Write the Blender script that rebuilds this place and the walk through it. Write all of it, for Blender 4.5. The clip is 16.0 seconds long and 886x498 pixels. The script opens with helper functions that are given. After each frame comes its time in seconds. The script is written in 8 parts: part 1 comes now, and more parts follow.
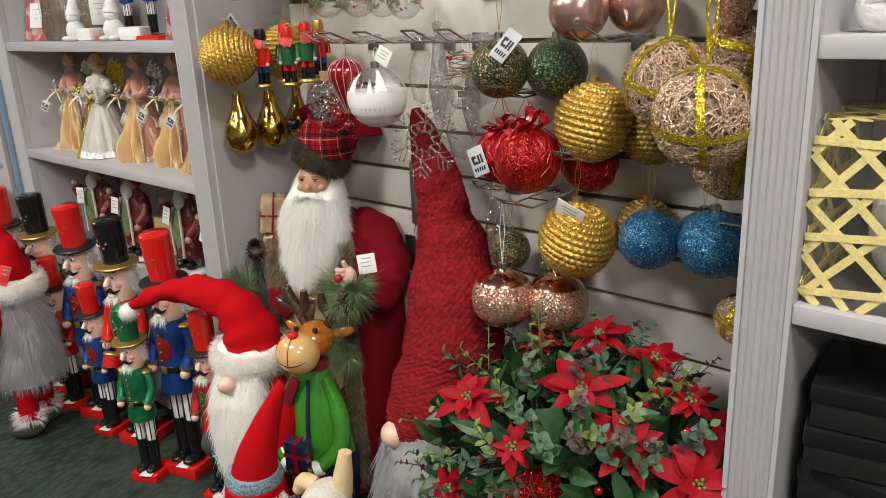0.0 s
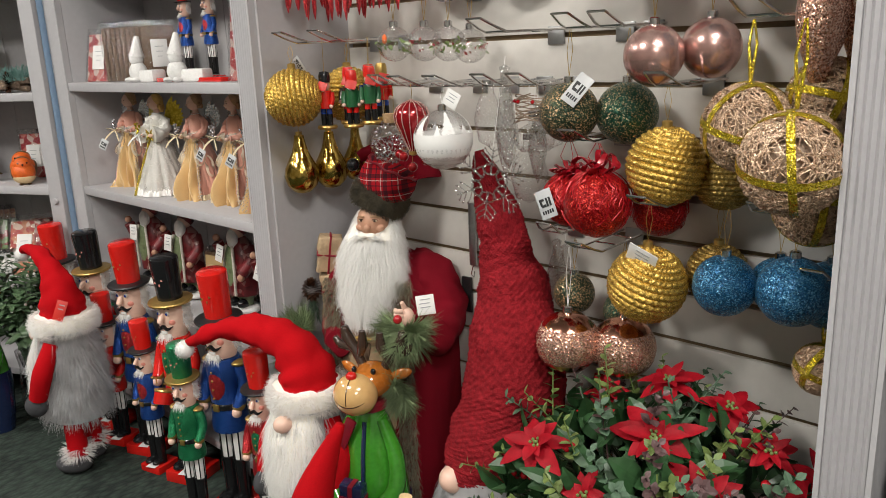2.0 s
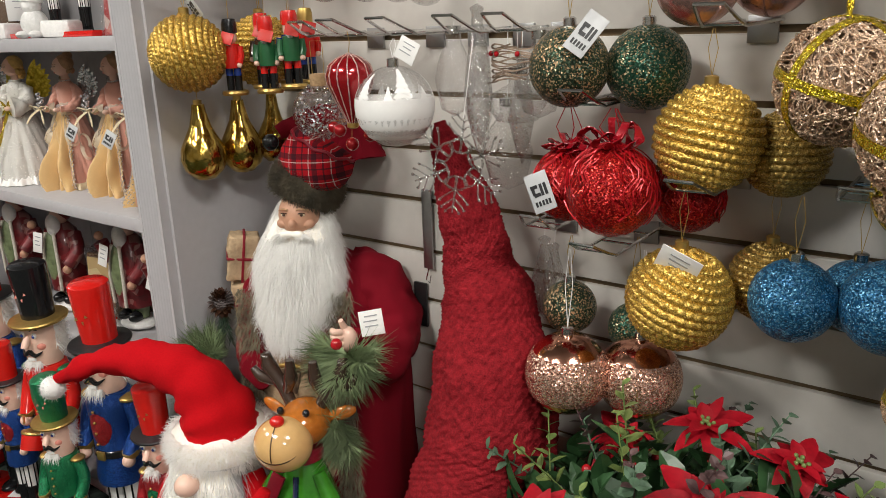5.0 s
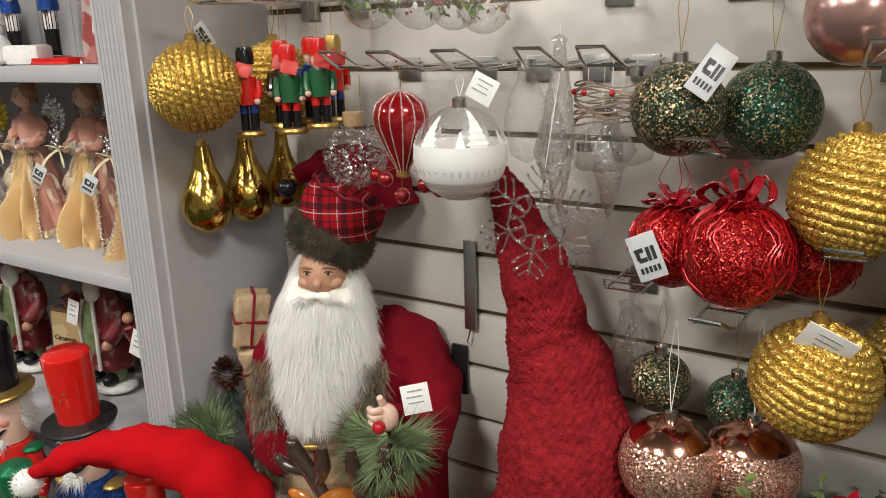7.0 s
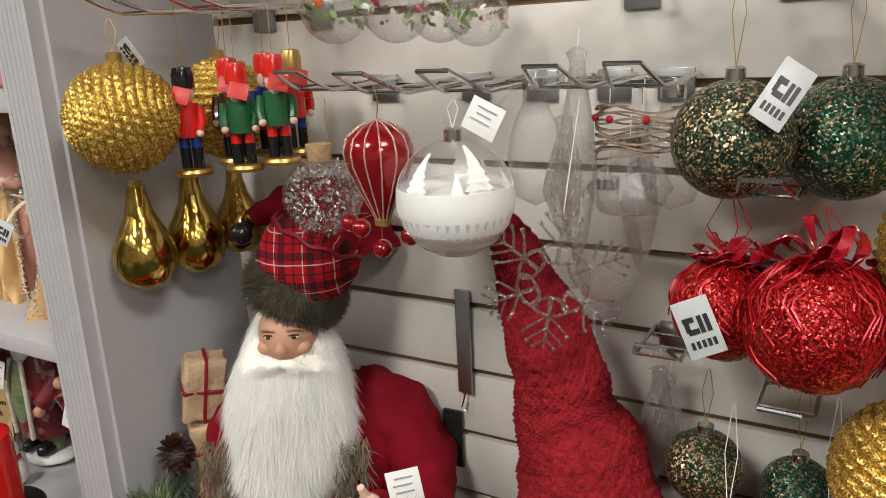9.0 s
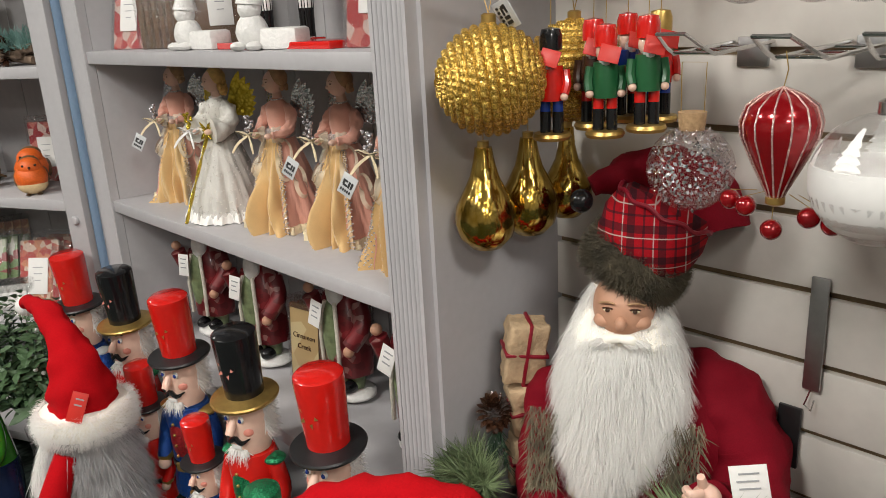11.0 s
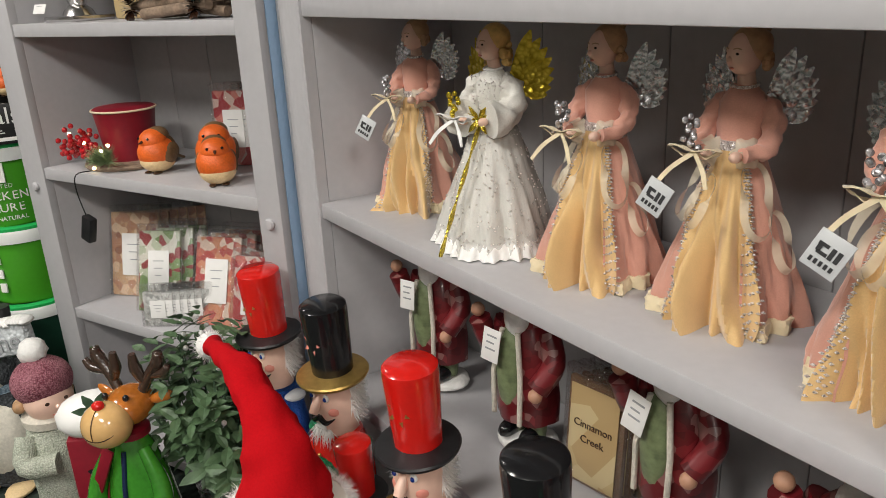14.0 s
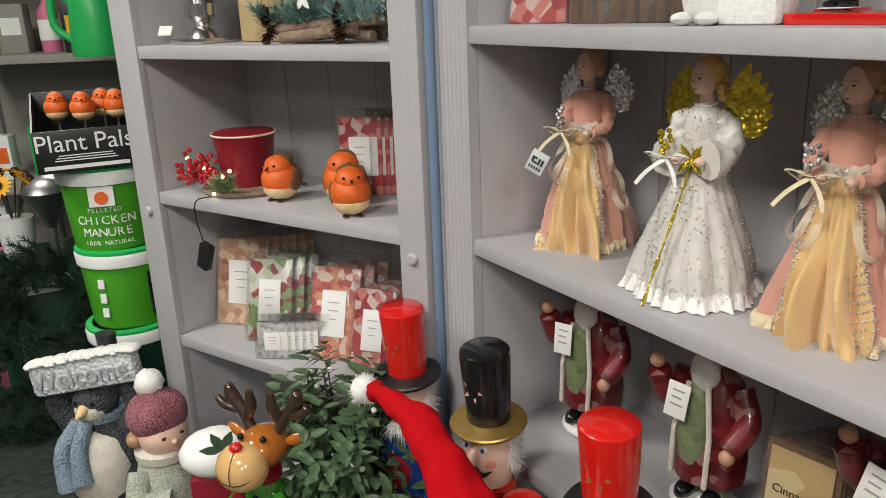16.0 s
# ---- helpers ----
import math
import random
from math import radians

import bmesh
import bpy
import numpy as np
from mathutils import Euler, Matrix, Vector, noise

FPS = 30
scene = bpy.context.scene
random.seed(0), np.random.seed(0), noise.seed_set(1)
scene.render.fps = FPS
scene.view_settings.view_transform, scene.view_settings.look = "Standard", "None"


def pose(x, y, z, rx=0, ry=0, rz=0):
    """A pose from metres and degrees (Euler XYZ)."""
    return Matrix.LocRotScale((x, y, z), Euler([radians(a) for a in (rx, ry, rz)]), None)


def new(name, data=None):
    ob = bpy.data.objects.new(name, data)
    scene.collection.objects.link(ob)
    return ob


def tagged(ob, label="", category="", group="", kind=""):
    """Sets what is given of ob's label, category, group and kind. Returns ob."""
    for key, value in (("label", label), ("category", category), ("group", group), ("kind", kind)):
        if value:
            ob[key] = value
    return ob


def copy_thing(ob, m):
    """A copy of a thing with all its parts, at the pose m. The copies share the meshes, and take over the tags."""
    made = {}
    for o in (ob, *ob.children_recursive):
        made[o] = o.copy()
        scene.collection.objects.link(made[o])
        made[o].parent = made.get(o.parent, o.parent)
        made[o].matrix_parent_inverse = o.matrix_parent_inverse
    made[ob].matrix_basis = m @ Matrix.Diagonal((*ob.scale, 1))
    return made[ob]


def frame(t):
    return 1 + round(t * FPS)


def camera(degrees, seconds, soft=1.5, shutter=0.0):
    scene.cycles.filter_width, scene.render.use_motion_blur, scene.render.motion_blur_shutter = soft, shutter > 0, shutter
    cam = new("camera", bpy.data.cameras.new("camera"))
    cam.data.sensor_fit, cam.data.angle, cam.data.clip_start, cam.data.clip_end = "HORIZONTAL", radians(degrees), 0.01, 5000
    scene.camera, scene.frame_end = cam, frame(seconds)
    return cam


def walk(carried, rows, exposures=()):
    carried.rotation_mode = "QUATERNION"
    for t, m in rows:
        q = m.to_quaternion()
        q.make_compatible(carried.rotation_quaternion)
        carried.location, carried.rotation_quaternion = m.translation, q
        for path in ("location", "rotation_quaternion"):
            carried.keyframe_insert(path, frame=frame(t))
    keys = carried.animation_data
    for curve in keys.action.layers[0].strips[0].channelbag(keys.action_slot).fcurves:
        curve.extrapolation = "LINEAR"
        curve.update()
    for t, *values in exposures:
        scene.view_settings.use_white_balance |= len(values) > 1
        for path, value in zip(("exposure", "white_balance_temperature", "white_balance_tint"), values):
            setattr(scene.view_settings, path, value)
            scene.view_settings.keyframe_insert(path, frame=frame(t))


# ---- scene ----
cam = camera(59.7, 16.0, soft=0.85)
METRES, EYE, TILT, LEAN, TURN = 2.16, 1.24, 0.0, 0.0, 42.2
ROWS = [
    (0.0, 0.0, 0.0, 0.0, -0.78, -17.48, 2.47),
    (0.5, -0.0069, -0.0016, 0.0004, -1.38, -16.57, 1.66),
    (1.0, -0.0208, 0.0002, 0.001, -1.06, -16.22, 1.82),
    (1.5, -0.0327, -0.0002, 0.0001, 0.4, -15.45, 1.8),
    (2.0, -0.0356, 0.0032, 0.0024, 1.28, -14.43, 2.21),
    (2.5, -0.0331, 0.0057, 0.0039, 1.32, -13.82, 2.4),
    (3.0, -0.0315, 0.0116, 0.0017, 0.63, -13.83, 2.61),
    (3.5, -0.0269, 0.0416, -0.0069, -0.9, -14.57, 3.19),
    (6.0, -0.1168, 0.2576, -0.0274, -6.78, -16.43, 0.93),
    (6.5, -0.1408, 0.2666, -0.0216, -7.77, -15.83, 1.08),
    (7.0, -0.1376, 0.283, -0.0126, -9.5, -15.28, 1.66),
    (7.5, -0.1227, 0.3396, -0.0082, -12.04, -14.93, 2.49),
    (8.0, -0.1066, 0.373, -0.0078, -14.66, -14.91, 3.08),
    (10.5, -0.1932, 0.3977, -0.0023, -0.76, -16.68, 2.56),
    (11.0, -0.2094, 0.4034, -0.002, 4.03, -17.19, 3.01),
    (11.5, -0.2283, 0.4152, -0.0036, 7.5, -17.69, 3.38),
    (12.0, -0.2829, 0.4689, -0.0025, 8.66, -17.81, 4.33),
    (12.5, -0.326, 0.5159, -0.0067, 8.78, -17.9, 4.21),
    (13.0, -0.3593, 0.5787, -0.0099, 10.48, -17.92, 3.42),
    (13.5, -0.3804, 0.6324, -0.0096, 12.66, -18.4, 2.86),
    (14.0, -0.391, 0.6462, -0.0156, 14.24, -19.22, 2.72),
    (14.5, -0.4202, 0.6514, -0.0288, 15.31, -19.61, 2.65),
    (15.0, -0.4611, 0.6581, -0.0205, 15.73, -19.37, 2.54),
    (15.5, -0.4853, 0.6605, -0.0123, 16.03, -18.65, 2.32),
    (16.0, -0.5028, 0.6565, -0.0091, 16.55, -17.56, 2.03),
]
walk(cam, [(t, pose(0, 0, EYE, TILT, LEAN, TURN) @ pose(METRES * x, METRES * y, METRES * z, 90 + pitch, roll, yaw)) for t, x, y, z, yaw, pitch, roll in ROWS])

# ---- light ----
world = bpy.data.worlds.new("world")
scene.world = world
world.use_nodes = True
world.node_tree.nodes["Background"].inputs[0].default_value = (0.9, 0.93, 1.0, 1)
world.node_tree.nodes["Background"].inputs[1].default_value = 0.01
scene.view_settings.exposure = 0.0
CEIL = 2.75
LAMPS = [(0.45, 0.1, 42.0), (-1.5, -0.95, 60.0), (-3.4, -0.9, 50.0), (1.6, -1.8, 60.0), (-5.6, 0.3, 26.0)]


# ---- materials ----
def mat(name, color, rough=0.6, metal=0.0, vary=0.18, scale=6.0, fine=90.0, bump=0.15, dist=0.002, sheen=0.0, coat=0.0, rand=0.0, spec=0.5):
    """A painted, woven or moulded surface: two scales of colour variation, uneven gloss and fine relief."""
    m = bpy.data.materials.new(name)
    m.use_nodes = True
    n, l = m.node_tree.nodes, m.node_tree.links
    p = n["Principled BSDF"]
    tc = n.new("ShaderNodeTexCoord")
    a = n.new("ShaderNodeTexNoise")
    a.inputs["Scale"].default_value, a.inputs["Detail"].default_value = scale, 4
    b = n.new("ShaderNodeTexNoise")
    b.inputs["Scale"].default_value, b.inputs["Detail"].default_value = fine, 3
    l.new(tc.outputs["Object"], a.inputs["Vector"])
    l.new(tc.outputs["Object"], b.inputs["Vector"])
    add = n.new("ShaderNodeMath")
    add.operation = "ADD"
    l.new(a.outputs["Fac"], add.inputs[0])
    l.new(b.outputs["Fac"], add.inputs[1])
    mr = n.new("ShaderNodeMapRange")
    mr.inputs["From Min"].default_value, mr.inputs["From Max"].default_value = 0.6, 1.4
    mr.inputs["To Min"].default_value, mr.inputs["To Max"].default_value = 1 - vary, 1 + vary
    l.new(add.outputs[0], mr.inputs["Value"])
    hsv = n.new("ShaderNodeHueSaturation")
    hsv.inputs["Color"].default_value = (*color, 1)
    if rand:
        oi = n.new("ShaderNodeObjectInfo")
        mr2 = n.new("ShaderNodeMapRange")
        mr2.inputs["To Min"].default_value, mr2.inputs["To Max"].default_value = 1 - rand, 1 + rand
        l.new(oi.outputs["Random"], mr2.inputs["Value"])
        mu = n.new("ShaderNodeMath")
        mu.operation = "MULTIPLY"
        l.new(mr.outputs[0], mu.inputs[0])
        l.new(mr2.outputs[0], mu.inputs[1])
        l.new(mu.outputs[0], hsv.inputs["Value"])
    else:
        l.new(mr.outputs[0], hsv.inputs["Value"])
    l.new(hsv.outputs[0], p.inputs["Base Color"])
    r = n.new("ShaderNodeMapRange")
    r.inputs["To Min"].default_value, r.inputs["To Max"].default_value = max(0.03, rough - 0.1), min(1, rough + 0.1)
    l.new(a.outputs["Fac"], r.inputs["Value"])
    l.new(r.outputs[0], p.inputs["Roughness"])
    p.inputs["Metallic"].default_value = metal
    p.inputs["Sheen Weight"].default_value = sheen
    p.inputs["Specular IOR Level"].default_value = spec
    p.inputs["Coat Weight"].default_value = coat
    bp = n.new("ShaderNodeBump")
    bp.inputs["Strength"].default_value, bp.inputs["Distance"].default_value = bump, dist
    l.new(b.outputs["Fac"], bp.inputs["Height"])
    l.new(bp.outputs[0], p.inputs["Normal"])
    return m


def hair(name, color, share=0.45, vary=0.12):
    """Fine hair: half of the light passes through each strand."""
    m = mat(name, color, 0.7, vary=vary, scale=30, fine=10, bump=0, spec=0.2)
    n, l = m.node_tree.nodes, m.node_tree.links
    tr = n.new("ShaderNodeBsdfTranslucent")
    tr.inputs[0].default_value = (*color, 1)
    mx = n.new("ShaderNodeMixShader")
    mx.inputs[0].default_value = share
    l.new(n["Principled BSDF"].outputs[0], mx.inputs[1])
    l.new(tr.outputs[0], mx.inputs[2])
    l.new(mx.outputs[0], n["Material Output"].inputs[0])
    return m


def glitter(name, color, second, scale=420.0, metal=0.9, rough=0.22, mix=0.5, tilt=0.9):
    """Glitter flakes: each cell of a fine Voronoi is a facet with its own colour and tilt."""
    m = bpy.data.materials.new(name)
    m.use_nodes = True
    n, l = m.node_tree.nodes, m.node_tree.links
    p = n["Principled BSDF"]
    tc = n.new("ShaderNodeTexCoord")
    v = n.new("ShaderNodeTexVoronoi")
    v.inputs["Scale"].default_value = scale
    l.new(tc.outputs["Object"], v.inputs["Vector"])
    sep = n.new("ShaderNodeSeparateColor")
    l.new(v.outputs["Color"], sep.inputs[0])
    ramp = n.new("ShaderNodeValToRGB")
    ramp.color_ramp.elements[0].color = (*[c * 0.35 for c in color], 1)
    ramp.color_ramp.elements[1].color = (*second, 1)
    ramp.color_ramp.elements.new(mix).color = (*color, 1)
    l.new(sep.outputs[0], ramp.inputs[0])
    l.new(ramp.outputs[0], p.inputs["Base Color"])
    geo = n.new("ShaderNodeNewGeometry")
    sub = n.new("ShaderNodeVectorMath")
    sub.operation = "SUBTRACT"
    sub.inputs[1].default_value = (0.5, 0.5, 0.5)
    l.new(v.outputs["Color"], sub.inputs[0])
    sc = n.new("ShaderNodeVectorMath")
    sc.operation = "SCALE"
    sc.inputs["Scale"].default_value = tilt
    l.new(sub.outputs[0], sc.inputs[0])
    ad = n.new("ShaderNodeVectorMath")
    l.new(geo.outputs["Normal"], ad.inputs[0])
    l.new(sc.outputs[0], ad.inputs[1])
    nm = n.new("ShaderNodeVectorMath")
    nm.operation = "NORMALIZE"
    l.new(ad.outputs[0], nm.inputs[0])
    l.new(nm.outputs[0], p.inputs["Normal"])
    p.inputs["Metallic"].default_value, p.inputs["Roughness"].default_value = metal, rough
    return m


def glass(name, tint=(1, 1, 1), rough=0.03, ior=1.3, alpha=0.3, low=0.09, high=0.6):
    """Thin clear glass or film: mostly clear, with a glossy skin."""
    m = bpy.data.materials.new(name)
    m.use_nodes = True
    n, l = m.node_tree.nodes, m.node_tree.links
    p = n["Principled BSDF"]
    p.inputs["Base Color"].default_value = (*tint, 1)
    p.inputs["Roughness"].default_value, p.inputs["IOR"].default_value = rough, ior
    tr = n.new("ShaderNodeBsdfTransparent")
    tr.inputs[0].default_value = (*[0.85 + 0.15 * c for c in tint], 1)
    gl = n.new("ShaderNodeBsdfGlossy")
    gl.inputs["Roughness"].default_value = rough
    lw = n.new("ShaderNodeLayerWeight")
    lw.inputs["Blend"].default_value = 0.5
    pw = n.new("ShaderNodeMath")
    pw.operation = "POWER"
    pw.inputs[1].default_value = 3.0
    l.new(lw.outputs["Facing"], pw.inputs[0])
    fr = n.new("ShaderNodeMath")
    fr.operation = "MULTIPLY_ADD"
    fr.inputs[1].default_value, fr.inputs[2].default_value = high, low
    l.new(pw.outputs[0], fr.inputs[0])
    no = n.new("ShaderNodeTexNoise")
    no.inputs["Scale"].default_value = 60
    bp = n.new("ShaderNodeBump")
    bp.inputs["Strength"].default_value, bp.inputs["Distance"].default_value = alpha, 0.004
    l.new(no.outputs["Fac"], bp.inputs["Height"])
    l.new(bp.outputs[0], gl.inputs["Normal"])
    l.new(bp.outputs[0], lw.inputs["Normal"])
    mx = n.new("ShaderNodeMixShader")
    l.new(fr.outputs[0], mx.inputs[0])
    l.new(tr.outputs[0], mx.inputs[1])
    l.new(gl.outputs[0], mx.inputs[2])
    l.new(mx.outputs[0], n["Material Output"].inputs[0])
    return m


def plaid(name):
    """Red tartan: crossed bands of green, black and white threads."""
    m = mat(name, (0.3, 0.015, 0.02), 0.9, spec=0.15, vary=0.2, fine=400)
    n, l = m.node_tree.nodes, m.node_tree.links
    tc = n.new("ShaderNodeTexCoord")
    hsv = [x for x in n if x.type == "HUE_SAT"][0]
    last = None
    for axis in ("X", "Z"):
        for count, off, width, col in ((26.0, 0.0, 0.25, (0.010, 0.008, 0.012)), (26.0, 0.17, 0.04, (0.5, 0.46, 0.42)), (26.0, 0.5, 0.07, (0.015, 0.01, 0.015))):
            s = n.new("ShaderNodeSeparateXYZ")
            l.new(tc.outputs["Object"], s.inputs[0])
            mu = n.new("ShaderNodeMath")
            mu.operation = "MULTIPLY_ADD"
            mu.inputs[1].default_value, mu.inputs[2].default_value = count, off + 10
            l.new(s.outputs[axis], mu.inputs[0])
            f = n.new("ShaderNodeMath")
            f.operation = "FRACT"
            l.new(mu.outputs[0], f.inputs[0])
            c = n.new("ShaderNodeMath")
            c.operation = "LESS_THAN"
            c.inputs[1].default_value = width
            l.new(f.outputs[0], c.inputs[0])
            h = n.new("ShaderNodeMath")
            h.operation = "MULTIPLY"
            h.inputs[1].default_value = 0.68
            l.new(c.outputs[0], h.inputs[0])
            mx = n.new("ShaderNodeMix")
            mx.data_type = "RGBA"
            l.new(h.outputs[0], mx.inputs[0])
            if last is None:
                mx.inputs[6].default_value = (0.33, 0.006, 0.012, 1)
            else:
                l.new(last, mx.inputs[6])
            mx.inputs[7].default_value = (*col, 1)
            last = mx.outputs[2]
    l.new(last, hsv.inputs["Color"])
    return m


def cells(name, dark, light, scale, rough=0.9, bump=0.6, dist=0.004, stretch=(1, 1, 1), metal=0.0, spec=0.5):
    """A surface broken into raised cells (looped carpet, knit, foil, crumpled paper)."""
    m = bpy.data.materials.new(name)
    m.use_nodes = True
    n, l = m.node_tree.nodes, m.node_tree.links
    p = n["Principled BSDF"]
    tc = n.new("ShaderNodeTexCoord")
    mp = n.new("ShaderNodeMapping")
    mp.inputs["Scale"].default_value = stretch
    l.new(tc.outputs["Object"], mp.inputs["Vector"])
    v = n.new("ShaderNodeTexVoronoi")
    v.inputs["Scale"].default_value = scale
    no = n.new("ShaderNodeTexNoise")
    no.inputs["Scale"].default_value, no.inputs["Detail"].default_value = scale * 0.09, 4
    l.new(mp.outputs[0], v.inputs["Vector"])
    l.new(mp.outputs[0], no.inputs["Vector"])
    av = n.new("ShaderNodeMath")
    av.operation = "MULTIPLY"
    l.new(v.outputs["Distance"], av.inputs[0])
    l.new(no.outputs["Fac"], av.inputs[1])
    ramp = n.new("ShaderNodeValToRGB")
    ramp.color_ramp.elements[0].color, ramp.color_ramp.elements[1].color = (*light, 1), (*dark, 1)
    ramp.color_ramp.elements[1].position = 0.45
    l.new(av.outputs[0], ramp.inputs[0])
    l.new(ramp.outputs[0], p.inputs["Base Color"])
    bp = n.new("ShaderNodeBump")
    bp.inputs["Strength"].default_value, bp.inputs["Distance"].default_value = bump, dist
    bp.invert = True
    l.new(v.outputs["Distance"], bp.inputs["Height"])
    l.new(bp.outputs[0], p.inputs["Normal"])
    p.inputs["Roughness"].default_value, p.inputs["Metallic"].default_value = rough, metal
    p.inputs["Specular IOR Level"].default_value = spec
    return m


def prints(name, colors, scale=30.0, rough=0.35, seed=0.0):
    """Printed paper or mixed potpourri behind film: blots of several colours."""
    m = bpy.data.materials.new(name)
    m.use_nodes = True
    n, l = m.node_tree.nodes, m.node_tree.links
    p = n["Principled BSDF"]
    tc = n.new("ShaderNodeTexCoord")
    mp = n.new("ShaderNodeMapping")
    mp.inputs["Location"].default_value = (seed, seed * 0.7, seed * 1.3)
    l.new(tc.outputs["Object"], mp.inputs[0])
    v = n.new("ShaderNodeTexVoronoi")
    v.inputs["Scale"].default_value = scale
    l.new(mp.outputs[0], v.inputs["Vector"])
    sep = n.new("ShaderNodeSeparateColor")
    l.new(v.outputs["Color"], sep.inputs[0])
    ramp = n.new("ShaderNodeValToRGB")
    ramp.color_ramp.interpolation = "CONSTANT"
    for i, c in enumerate(colors):
        e = ramp.color_ramp.elements[i] if i < 2 else ramp.color_ramp.elements.new(0.5)
        e.color = (*c, 1)
    for i, e in enumerate(ramp.color_ramp.elements):
        e.position = i / len(colors)
    l.new(sep.outputs[0], ramp.inputs[0])
    l.new(ramp.outputs[0], p.inputs["Base Color"])
    bp = n.new("ShaderNodeBump")
    bp.inputs["Strength"].default_value, bp.inputs["Distance"].default_value = 0.3, 0.002
    l.new(v.outputs["Distance"], bp.inputs["Height"])
    l.new(bp.outputs[0], p.inputs["Normal"])
    p.inputs["Roughness"].default_value = rough
    p.inputs["Coat Weight"].default_value = 0.3
    return m


GREY = mat("grey_paint", (0.45, 0.44, 0.455), 0.5, vary=0.05, scale=3, fine=60, bump=0.06)
# the same grey made darker: shelf-interior shade put into the colour
GREYSHADE = mat("grey_board", (0.38, 0.37, 0.375), 0.6, vary=0.07, scale=3, fine=60, bump=0.06)
MINIGREEN = mat("dark_green_paint", (0.015, 0.10, 0.035), 0.35, vary=0.15)
BLUE_EDGE = mat("pale_blue_paint", (0.33, 0.48, 0.68), 0.5, vary=0.06, scale=3)
SLAT = mat("slat_laminate", (0.66, 0.63, 0.585), 0.42, vary=0.05, scale=2.5, fine=50, bump=0.04)
GROOVE = mat("slat_groove", (0.19, 0.13, 0.07), 0.7, vary=0.2, scale=8)
WALL = mat("plain_wall", (0.27, 0.26, 0.235), 0.8, vary=0.05, scale=1.5)
CEILING = mat("ceiling_tile", (0.45, 0.45, 0.43), 0.9, vary=0.04)
CARPET = cells("green_carpet", (0.006, 0.012, 0.009), (0.035, 0.055, 0.042), 62, 0.95, 0.8, 0.006, (1.0, 0.55, 1))
CHROME = mat("chrome_wire", (0.62, 0.61, 0.6), 0.22, 1.0, vary=0.1)
STEEL = mat("dull_steel", (0.4, 0.4, 0.4), 0.4, 1.0, vary=0.1)
WHITE = mat("white_card", (0.8, 0.79, 0.77), 0.6, vary=0.03)
INK = mat("black_ink", (0.02, 0.02, 0.022), 0.5, vary=0.2)
TAGGREY = mat("grey_tag_card", (0.33, 0.34, 0.35), 0.45, vary=0.05)
TAGPALE = mat("pale_tag_card", (0.50, 0.51, 0.52), 0.4, vary=0.05)
REDTAG = mat("red_tag_card", (0.6, 0.03, 0.02), 0.45, vary=0.05)
REDGLOSS = mat("red_lacquer", (0.62, 0.012, 0.008), 0.22, vary=0.08, coat=0.6, bump=0.05)
BLACKGLOSS = mat("black_lacquer", (0.009, 0.009, 0.010), 0.2, vary=0.2, coat=0.3, bump=0.03, spec=0.35)
BLACK = mat("black_plastic", (0.014, 0.014, 0.015), 0.35, vary=0.2)
GOLDPAINT = mat("gold_paint", (0.5, 0.33, 0.1), 0.35, 0.8, vary=0.2)
SANTAFLESH = mat("tan_painted_flesh", (0.52, 0.28, 0.18), 0.5, vary=0.08)
FLESH = mat("painted_flesh", (0.78, 0.52, 0.41), 0.38, vary=0.06, coat=0.2)
CHEEK = mat("painted_cheek", (0.7, 0.26, 0.2), 0.4, vary=0.06)
BLUEGLIT = glitter("blue_glitter_coat", (0.01, 0.05, 0.28), (0.05, 0.2, 0.7), 900, 0.6, 0.3)
GREENGLIT = glitter("green_glitter_coat", (0.01, 0.16, 0.06), (0.05, 0.5, 0.22), 900, 0.6, 0.3)
REDGLIT = glitter("red_glitter_coat", (0.4, 0.01, 0.02), (0.8, 0.08, 0.08), 900, 0.6, 0.3)
BLUEGLOSS = mat("blue_lacquer", (0.01, 0.04, 0.25), 0.25, vary=0.1, coat=0.5)
GREENGLOSS = mat("green_enamel", (0.04, 0.22, 0.018), 0.12, vary=0.25, coat=0.8, bump=0.08)
NAVY = mat("navy_enamel", (0.01, 0.018, 0.06), 0.25, vary=0.2, coat=0.6)
TAN = mat("tan_enamel", (0.68, 0.42, 0.17), 0.14, vary=0.06, coat=0.8, scale=14)
ORANGE_BROWN = mat("orange_brown_enamel", (0.45, 0.14, 0.02), 0.16, vary=0.3, coat=0.8, scale=12)
BROWN = mat("brown_enamel", (0.05, 0.022, 0.012), 0.25, vary=0.25, coat=0.6)
ANTLER = mat("dark_antler_enamel", (0.045, 0.026, 0.018), 0.2, vary=0.2, coat=0.7)
FELT = mat("red_felt", (0.44, 0.004, 0.008), 0.95, spec=0.1, vary=0.14, scale=9, fine=300, bump=0.3)
FELTDARK = mat("crimson_cloth", (0.175, 0.003, 0.011), 0.85, spec=0.15, vary=0.2, scale=9, fine=500, bump=0.3)
KNIT = mat("red_knit", (0.25, 0.014, 0.020), 0.95, vary=0.55, scale=90, fine=420, bump=0.7, dist=0.004, spec=0.1)
KNITPINK = cells("plum_knit", (0.16, 0.03, 0.05), (0.5, 0.22, 0.26), 260, 0.95, 1.0, 0.004)
PLAID = plaid("red_tartan")
FURWHITE = hair("white_fur", (0.97, 0.965, 0.95), 0.55, 0.06)
BEARDCORE = mat("beard_backing", (0.92, 0.89, 0.81), 0.9, vary=0.06, spec=0.1)
FURGREY = hair("grey_fur", (0.56, 0.56, 0.57), 0.4, 0.45)
